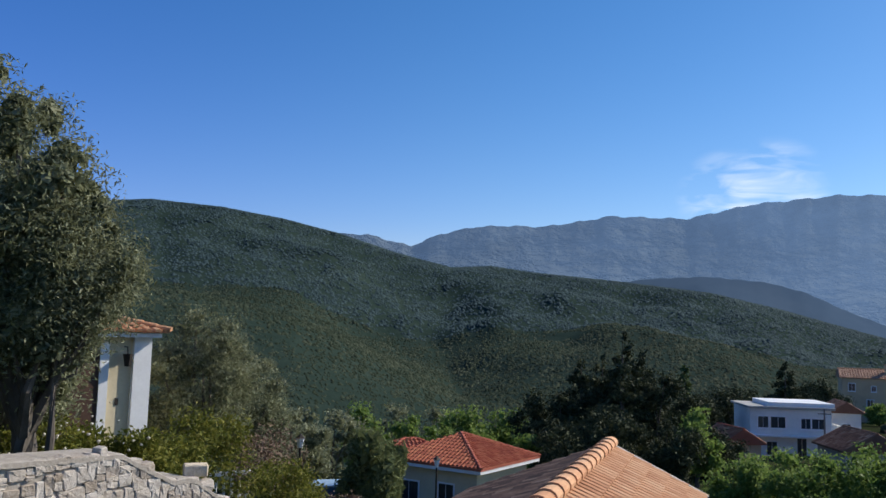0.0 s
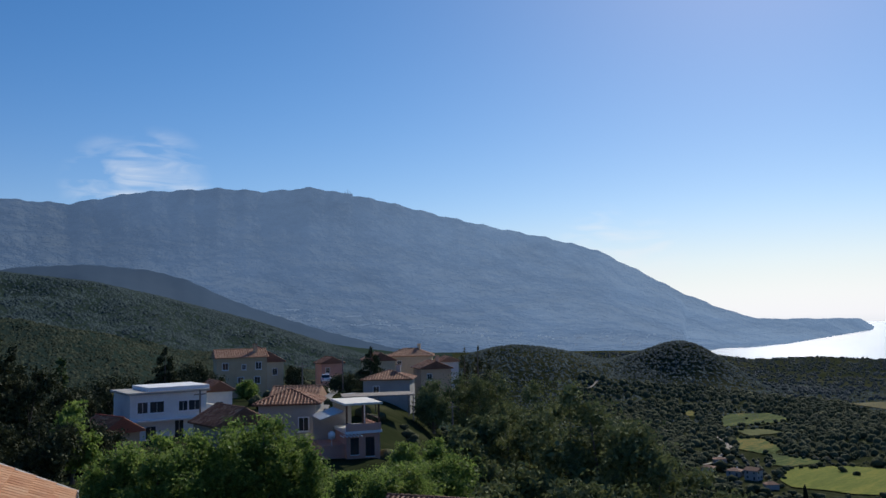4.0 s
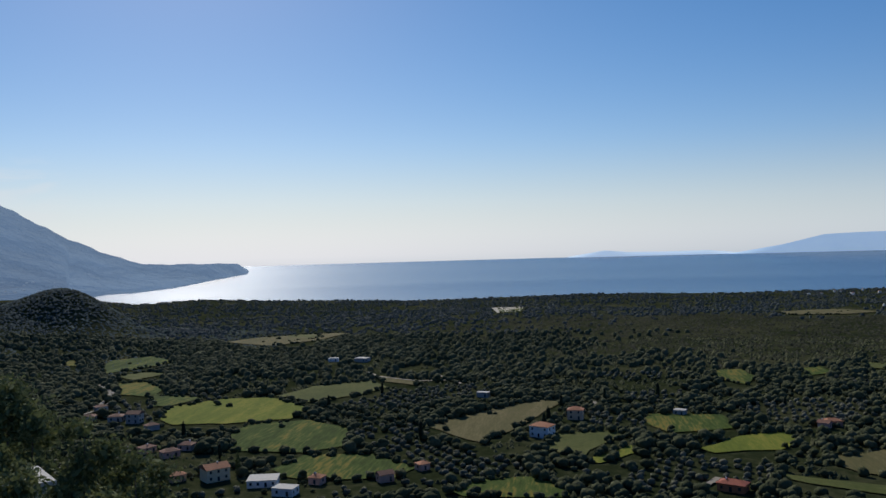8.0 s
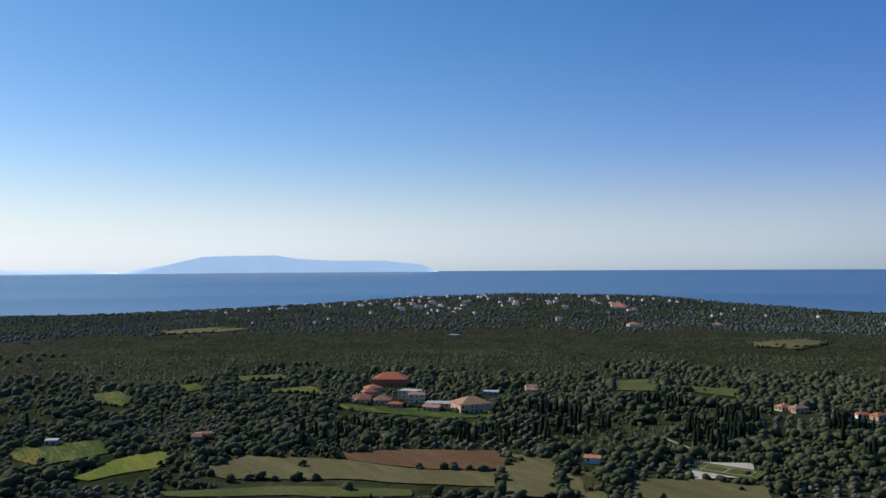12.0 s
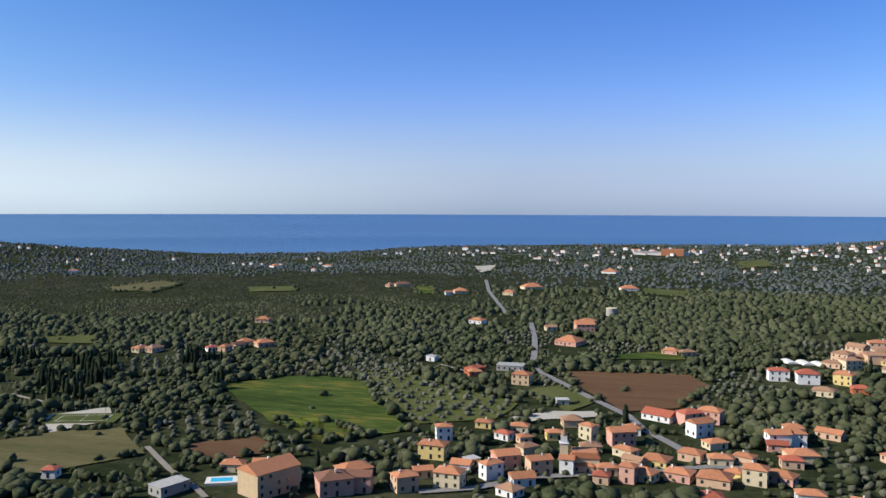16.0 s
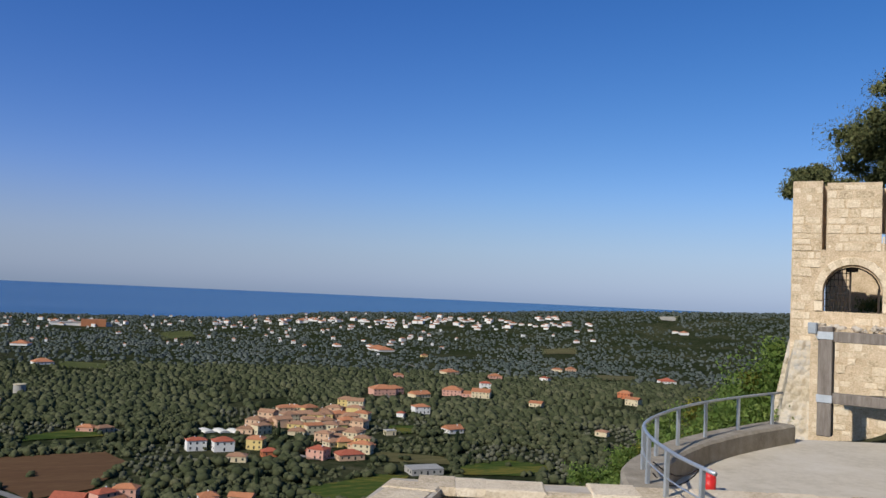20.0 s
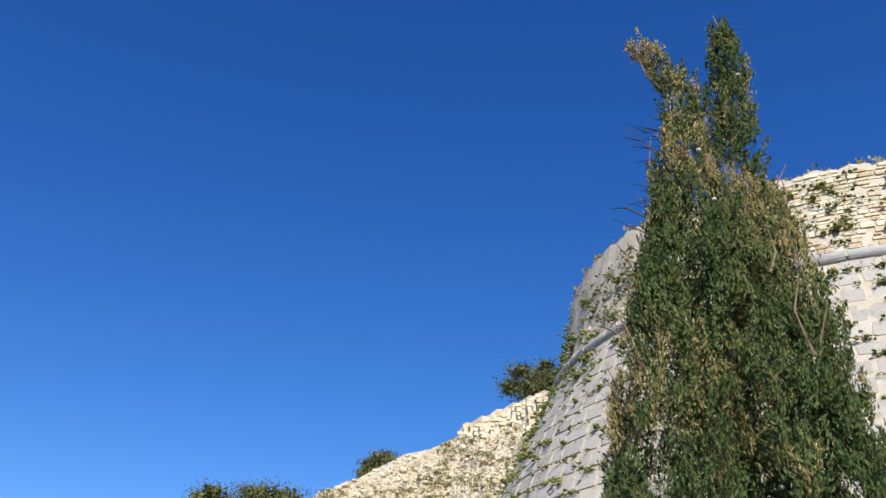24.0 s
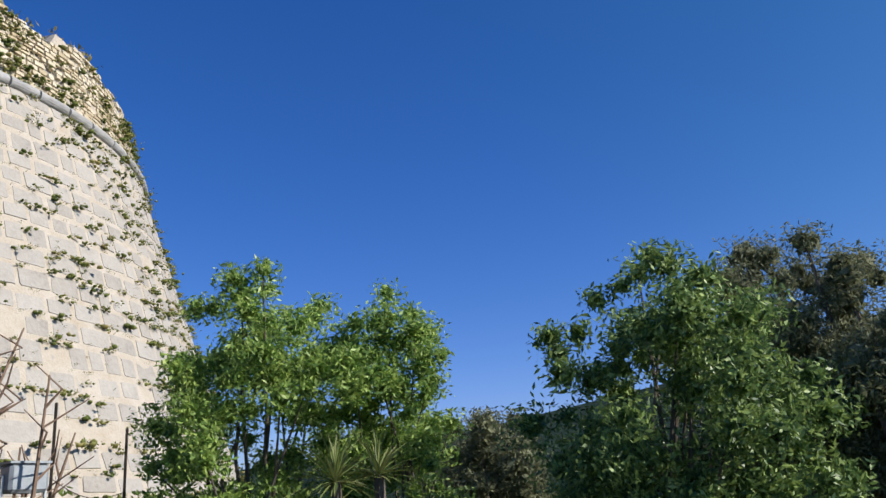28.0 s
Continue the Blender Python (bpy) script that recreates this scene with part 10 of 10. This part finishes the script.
leafy_tree("olive_tree", "grey-green olive tree behind the almonds", put(317.2, 17, .8), 2.85, 1.5, .4, 16000, .1, M_OLIVE, 8, 50, .14, 8, 3.6, .85, low=.1)
leafy_tree("olive_tree", "grey-green olive tree beside the porch", yard(344.0, 27, -3.2), 5.7, 1.7, .55, 44000, .075, M_OLIVE, 9, 90, .2, 9, 3.6, .85, low=.1)
leafy_tree("olive_tree", "grey-green olive tree below the garden", yard(347.0, 30, -4.2), 5.4, 1.7, .55, 36000, .075, M_OLIVE, 10, 80, .2, 8, 3.6, .85, low=.1)
leafy_tree("olive_tree", "grey-green olive tree on the terraced slope", yard(350.4, 40, -7.0), 5.0, 2.0, .6, 12000, .16, M_OLIVE, 19, 46, .2, 8, 3.2, .85, low=.1)

# yuccas
def yucca(b, r, z0, head, size, seed, label="spiky yellow-green yucca with stiff pointed leaves"):
    rng = np.random.RandomState(seed)
    at = put(b, r, z0)
    ob = thing("yucca", label, "yucca", at)
    part("stem", tube([(0, 0, -.2), (.02, 0, head * .6), (0, 0, head)], [.06, .05, .05], 7), M_BARK, ob)
    leaf_me = bpy.data.meshes.new("leaf")
    bm = bmesh.new()
    cols = [(0, .012, 0), (.3, .024, .05), (.65, .018, .07), (1, .001, .03)]
    rows_ = [[bm.verts.new((x, s * w, z + abs(s) * .012)) for s in (-1, 0, 1)] for x, w, z in cols]
    for p, q in zip(rows_, rows_[1:]):
        for k in range(2):
            bm.faces.new((p[k], p[k + 1], q[k + 1], q[k]))
    bm.to_mesh(leaf_me)
    bm.free()
    leaf_me.materials.append(M_YUCCA)
    for k in range(64):
        lf = new("leaf", leaf_me)
        lf.parent = ob
        s = size * rng.uniform(.75, 1.1)
        lf.matrix_basis = Matrix.Translation((0, 0, head)) @ Matrix.Rotation(rng.uniform(0, 6.28), 4, "Z") @ Matrix.Rotation(-rng.uniform(-.5, 1.45), 4, "Y") @ Matrix.Diagonal((s, s * 1.4, s, 1))
    return ob


yucca(307.3, 7.2, .7, 1.2, .42, 1)
yucca(310.1, 7.6, .8, 1.15, .42, 2)

# umbrella pines above the gate and on the slope
leafy_tree("umbrella_pine", "dark green umbrella pine with spreading flat crown", put(232.9, 33, 4.0), 6.4, 3.1, 1.0, 70000, .11, M_PINE, 26, 90, .2, 16, 4, .5, low=1.3, category="pine tree", core=.8)
leafy_tree("pine_bush", "dark green pine bush behind the gate tower", put(226.7, 29, 2.0), 4.2, .95, .45, 6500, .15, M_PINE, 22, 16, .1, 5, 4, .6, low=2.9, category="bush")
leafy_tree("pine_bush", "dark green pine bush on the ridge", put(241.6, 32.6, 10.0), 1.8, 1.6, .55, 9000, .13, M_PINE, 23, 18, .06, 4, 4, .6, low=.2, category="bush")
leafy_tree("pine_bush", "dark green pine bush above the curtain wall", put(252.2, 30.5, 12.3), 2.8, 1.3, .7, 9000, .13, M_PINE, 24, 18, .06, 4, 4, .6, low=.4, category="bush")

# bare shrubs, stakes and floodlight at the foot of the bastion
srng = np.random.RandomState(31)
for b, r, h in ((279.0, 8.5, 2.7), (281.5, 9.0, 1.9), (283.4, 9.2, 3.1), (286.0, 9.4, 2.2), (276.6, 9.0, 1.9), (287.6, 8.6, 2.3), (288.4, 9.6, 1.6)):
    at = put(b, r)
    ob = thing("bare_shrub", "bare brown fig shrub with a few upright twigs", "shrub", at, 0, "bare shrubs by the bastion")
    for k in range(3):
        a = srng.uniform(0, 6.28)
        tip = Vector((math.cos(a) * h * .35 * srng.uniform(.2, 1), math.sin(a) * h * .35 * srng.uniform(.2, 1), h * srng.uniform(.7, 1.05)))
        mid = tip * .5 + Vector(srng.normal(0, .06, 3))
        part("stem", tube([(0, 0, -.2), mid, tip], [.034, .022, .009], 5), M_TWIG, ob)
        for q in range(4):
            s0 = mid.lerp(tip, srng.uniform(-.3, .8))
            part("twig", tube([s0, s0 + Vector((srng.normal(0, .14), srng.normal(0, .14), .16)), s0 + Vector((srng.normal(0, .25), srng.normal(0, .25), .42))], [.016, .011, .005], 4), M_TWIG, ob)
for b, r, z0, z1 in ((290.25, 9.6, 1.2, 2.95), (294.35, 10.0, 1.2, 2.72)):
    at = put(b, r, z0)
    ob = thing("stake", "thin rusty iron fence stake", "stake", at, 0, "stakes by the bastion")
    part("rod", rod((0, 0, -.3), (0, 0, z1 - z0), .016), M_IRON, ob)
wire = thing("fence_wire", "thin sagging wire between the stakes", "wire")
p0, p1 = put(290.25, 9.6, 2.2), put(294.35, 10.0, 2.05)
part("wire", tube([p0.lerp(p1, k / 8) - Vector((0, 0, .12 * math.sin(math.pi * k / 8))) for k in range(9)], [.004] * 9, 4), M_IRON, wire)
at = put(288.85, 9.0, 1.3)
fl = thing("floodlight", "grey floodlight on a pale stone block", "floodlight", at, -288.85 + 25)
part("block", box(-.17, .17, -.15, .15, -.4, .62, .015), M_GREYBLOCK, fl, "pale stone block")
part("foot", box(-.09, .09, -.07, .07, .62, .7, .01), M_WHITE, fl)
part("housing", box(-.18, .18, -.12, .12, .74, 1.0, .03), M_LAMPGREY, fl)
part("visor", box(-.19, .19, -.13, .13, 1.0, 1.02), M_LAMPGREY, fl)
for s in (-1, 1):
    part("bracket", box(s * .2 - .01, s * .2 + .01, -.02, .02, .66, .9), M_STEEL, fl)

# thicket on the slope that falls away from the gate
for k, (b, r, el, w) in enumerate(((224.3, 24.5, -1.7, 0.7), (223.7, 25, -3.0, 0.8), (222.6, 26, -3.9, 0.9), (221.4, 27, -4.5, 1.0), (220.0, 28, -5.5, 1.1), (218.7, 29, -6.5, 1.2), (217.2, 30, -7.6, 1.2), (216.2, 30, -8.6, 1.2), (214.9, 29, -9.6, 1.3), (213.5, 28, -10.1, 1.3))):
    at = put(b, r)
    h = max(1.2, EYE + r * math.tan(radians(el)) - at.z)
    leafy_tree("thicket", "tall green and yellowing thicket on the slope by the gate", at, h * 1.05, w * .8, .4, 5200, .12, M_BUSH if k % 3 == 1 else M_GREENTREE, 700 + k, 36, .05, 5, 2.4, .9, low=-.3, category="bush", group="thicket by the gate")

# bushes along the foot of the bastion and round the terrace
brush = np.random.RandomState(61)


def bushes(name, label, spots, material, leaf, per, seed, category="bush", group=""):
    for k, (b, r, h, w) in enumerate(spots):
        at = yard(b, r) if b > 331 or b < 70 else put(b, r)
        rng = np.random.RandomState(seed + k)
        c, s = crown_clumps(rng, (0, 0, h * .5), w * .7, w * .7, h * .42, 9, h * .32)
        pts = blob_points(c, np.stack([s, s, s * .8], 1), per, rng, .35)
        v, f = leaf_quads(pts, leaf, rng, 2.4)
        ob = tagged(new(name, tri_mesh(name, v, f, material)), label, category, group)
        ob.matrix_basis = Matrix.Translation(at)


bushes("bush", "low green bush at the foot of the bastion", [(b, 9.5 + .5 * math.sin(b), .7 + .3 * math.sin(b * 3), .8) for b in np.arange(285, 331, 3.2)], M_GREENTREE, .08, 900, 100, group="bushes by the bastion")
bushes("bush", "green and yellow bush on the slope below the gate", [(214.2, 24, 2.0, 1.6), (216.5, 22, 1.9, 1.5), (218.6, 21.5, 2.3, 1.5), (220.6, 22, 2.4, 1.4), (222.3, 23, 2.6, 1.3), (223.6, 24.5, 3.2, 1.2), (212.0, 28, 2.4, 2.0), (209.6, 34, 3.0, 2.4)], M_GREENTREE, .13, 2200, 140, group="bushes below the gate")
bushes("bush", "pale grey-green bush on the slope below the terrace", [(210.8, 20, 1.3, 1.4), (213.2, 17.5, 1.2, 1.0), (215.5, 16.5, .9, .8), (207.5, 24, 1.6, 1.6), (217.4, 18, 1.0, .9), (221.0, 18.6, .9, .7)], M_OLIVE, .11, 1800, 170, group="bushes below the gate")
gs = [(b, r) for b, r in zip(brush.uniform(209, 225, 300), brush.uniform(14, 30, 300)) if r > 14.5 + max(0, (b - 216) * .5)]
pp = np.array([tuple(put(b, r)) for b, r in gs])
tufts("slope_grass", "tall dry yellow grass on the slope below the gate", "grass", pp, np.tile((0, 0, 1.0), (len(pp), 1)), brush.uniform(.25, .7, len(pp)), M_DRYGRASS, brush, 40, 1.4, 1.7)

# ---------------------------------------------------------------- trees and bushes of the village slope
bushes("bush", "yellow-green garden bush behind the rubble wall", bushes_spots, M_BUSH, .07, 2600, 200, group="garden bushes")
bushes("bush", "yellow-green garden bush on the slope", [(343.5, 16, 1.5, 1.1), (346.5, 18, 1.8, 1.2), (349.0, 20, 1.9, 1.2), (351.0, 22, 1.4, 1.0)], M_BUSH, .09, 3200, 220, group="garden bushes")
bushes("bush", "brown autumnal bush on the slope", [(347.8, 24, 2.2, 1.2), (353.6, 26, 1.6, 1.2), (349.8, 31, 2.4, 1.3)], M_TWIG, .09, 2200, 240, group="garden bushes")
# shaggy cordyline palms
for k, (b, r, h) in enumerate(((355.5, 31, 3.9), (356.4, 32, 3.4))):
    leafy_tree("cordyline", "dark shaggy cordyline palm cluster", yard(b, r), h, .75, .55, 5200, .32, M_OAK, 300 + k, 14, .12, 5, 7, 1.1, low=.5, category="palm tree", group="palms by the car")


def stand(name, label, material, leaf, rows, seed, clumps=22, leaves=4200, long=2.2, group="", category="tree"):
    """Trees by bearing, distance, angle of the tip over the standing place, and crown radius."""
    for k, (b, r, el, w) in enumerate(rows):
        at = yard(b, r)
        top = EYE + r * math.tan(radians(el))
        h = max(1.5, top - at.z)
        leafy_tree(name, label, at, h, w * .85, w * .36, int(leaves * .62), leaf * 1.2, material, seed + k, clumps, .05 * h ** .7, 6, long, .85, low=h * .05, group=group, category=category)


stand("green_tree", "rounded fresh green tree in sunlight", M_GREENTREE, .12, ((22.6, 37, -6.3, 2.1), (25.4, 38, -6.0, 2.1), (28.2, 39, -5.0, 2.2), (30.7, 38, -6.6, 1.8), (20.0, 40, -6.4, 1.8), (38.3, 58, -7.9, 1.5), (40.2, 60, -7.4, 1.5), (39.4, 50, -9.4, 1.8), (37.5, 45, -9.0, 2.4), (40.2, 50, -8.2, 2.5), (34.6, 48, -9.8, 1.8)), 400, 40, 22000, group="green trees below the village")
stand("oak_tree", "dark evergreen oak on the village slope", M_OAK, .26, ((45.2, 78, -4.2, 3.6), (47.6, 66, -4.2, 3.6), (49.6, 60, -3.8, 3.5), (51.4, 58, -4.1, 3.5), (53.2, 54, -5.2, 3.2), (55.2, 52, -6.4, 3.2), (57.2, 52, -7.8, 3.2), (59.4, 52, -10.6, 3.0), (61.6, 54, -12.2, 3.0), (59.0, 44, -13.4, 2.6), (62.4, 46, -15.2, 2.6), (65.4, 50, -17.0, 2.6), (57.0, 38, -14.0, 2.4), (46.2, 52, -8.6, 2.8), (48.8, 46, -9.6, 2.8), (52.0, 44, -9.6, 2.8), (43.0, 60, -7.8, 2.2), (54.6, 42, -11.6, 2.6), (44.0, 44, -10.8, 2.4), (42.0, 120, -3.4, 4.2), (44.2, 125, -2.6, 4.4), (46.8, 110, -3.6, 4.0), (40.0, 110, -4.0, 3.0), (49.0, 90, -4.6, 3.4), (41.8, 64, -6.0, 2.0), (43.6, 66, -5.6, 2.2)), 430, 34, 9500, group="oaks on the slope")
stand("dark_tree", "dark dense evergreen tree among the houses", M_CONIFER, .17, ((6.6, 72, -3.6, 2.4), (8.4, 70, -2.7, 3.0), (10.6, 70, -2.2, 2.8), (14.4, 68, -1.6, 2.6), (16.4, 72, -2.9, 2.6), (19.4, 104, -2.5, 3.4), (17.6, 90, -3.2, 2.6), (11.8, 60, -3.9, 3.0), (15.0, 60, -4.6, 2.6), (8.0, 58, -5.4, 2.4), (18.6, 70, -5.6, 2.2), (34.0, 132, -3.2, 2.6), (25.0, 112, -2.3, 2.4), (30.6, 160, -2.6, 2.2), (24.0, 150, -2.0, 3.4)), 470, 30, 9500, group="dark trees of the village")
stand("green_tree", "light green tree behind the cottage", M_GREENTREE, .26, ((1.6, 76, -4.9, 3.0), (4.2, 80, -4.6, 3.2), (358.4, 74, -5.2, 2.8), (355.0, 70, -4.8, 2.8), (6.4, 66, -5.6, 2.2), (17.0, 64, -3.9, 2.0), (27.6, 125, -3.5, 1.8)), 500, 22, 4200, group="trees behind the cottage")
stand("grey_tree", "grey-green tree on the valley slope", M_OLIVE, .26, ((350.8, 60, -4.6, 2.6), (353.0, 66, -4.6, 2.6), (347.5, 52, -4.4, 2.4), (356.8, 90, -4.6, 3.0), (0.4, 100, -4.4, 3.2)), 530, 20, 3600, group="trees on the valley slope")
for k, (b, r, el, w) in enumerate(((12.3, 68, .35, 3.3), (13.6, 72, -.8, 2.6), (11.0, 70, -1.4, 2.8), (9.6, 72, -1.6, 2.6), (22.4, 122, -1.2, 2.6), (35.8, 140, -1.6, 2.6), (43.1, 150, -1.45, 3.0), (42.2, 152, -1.9, 2.6), (43.9, 150, -2.0, 2.6))):
    at = yard(b, r)
    conifer("conifer", "dark ragged conifer above the village", at, EYE + r * math.tan(radians(el)) - at.z, w * 1.15, 15000, .2, M_CONIFER, 550 + k, "conifers of the village")
for k, (b, r, el) in enumerate(((16.3, 80, -1.9), (64.2, 300, -13.0), (67.1, 420, -13.6))):
    at = yard(b, r)
    conifer("slim_cypress", "slim dark green cypress standing alone", at, EYE + r * math.tan(radians(el)) - at.z if r < 100 else 12, .7 if r < 100 else 1.4, 2600, .3, M_CYPRESS, 580 + k, "slim cypresses", 16)
# scrub that covers the slope between the houses
x, y, rng = scatter(-12, 66, 34, 290, 5200, 26)
r = np.hypot(x, y)
az = np.degrees(np.arctan2(x, y))
ok = (rng.uniform(0, 1, len(x)) < .9) & ~((az > 18) & (az < 42) & (r < 180) & (r > 60) & (rng.uniform(0, 1, len(x)) < .8)) & ~((az > 42.5) & (az < 46) & (r > 62) & (r < 76))
x, y = x[ok], y[ok]
wood("slope_scrub", "dark green scrub between houses and trees", "scrub", x, y, rng.uniform(.5, 1.3, len(x)), rng, M_WOOD_FAR, .8, True, .4)
gp_ = np.array([tuple(yard(b, q)) for b, q in zip(rng.uniform(41, 47, 500), rng.uniform(56, 90, 500))])
tufts("meadow_grass", "sunlit green grass on the slope", "grass", gp_, np.tile((0, 0, 1.0), (500, 1)), rng.uniform(.5, 1.1, 500), M_BUSH, rng, 30, 1.0, 1.5)
# scrub on the slope under the gate
x, y, rng = scatter(192, 230, 32, 290, 9000, 43)
size = rng.uniform(.5, 1.7, len(x))
tagged(new("slope_scrub", domes("slope_scrub", np.c_[x, y, land(x, y) + size * .1], size, rng, M_WOOD_FAR, .9, 6)), "dense green scrub on the slope under the gate", "scrub", kind="stuff")
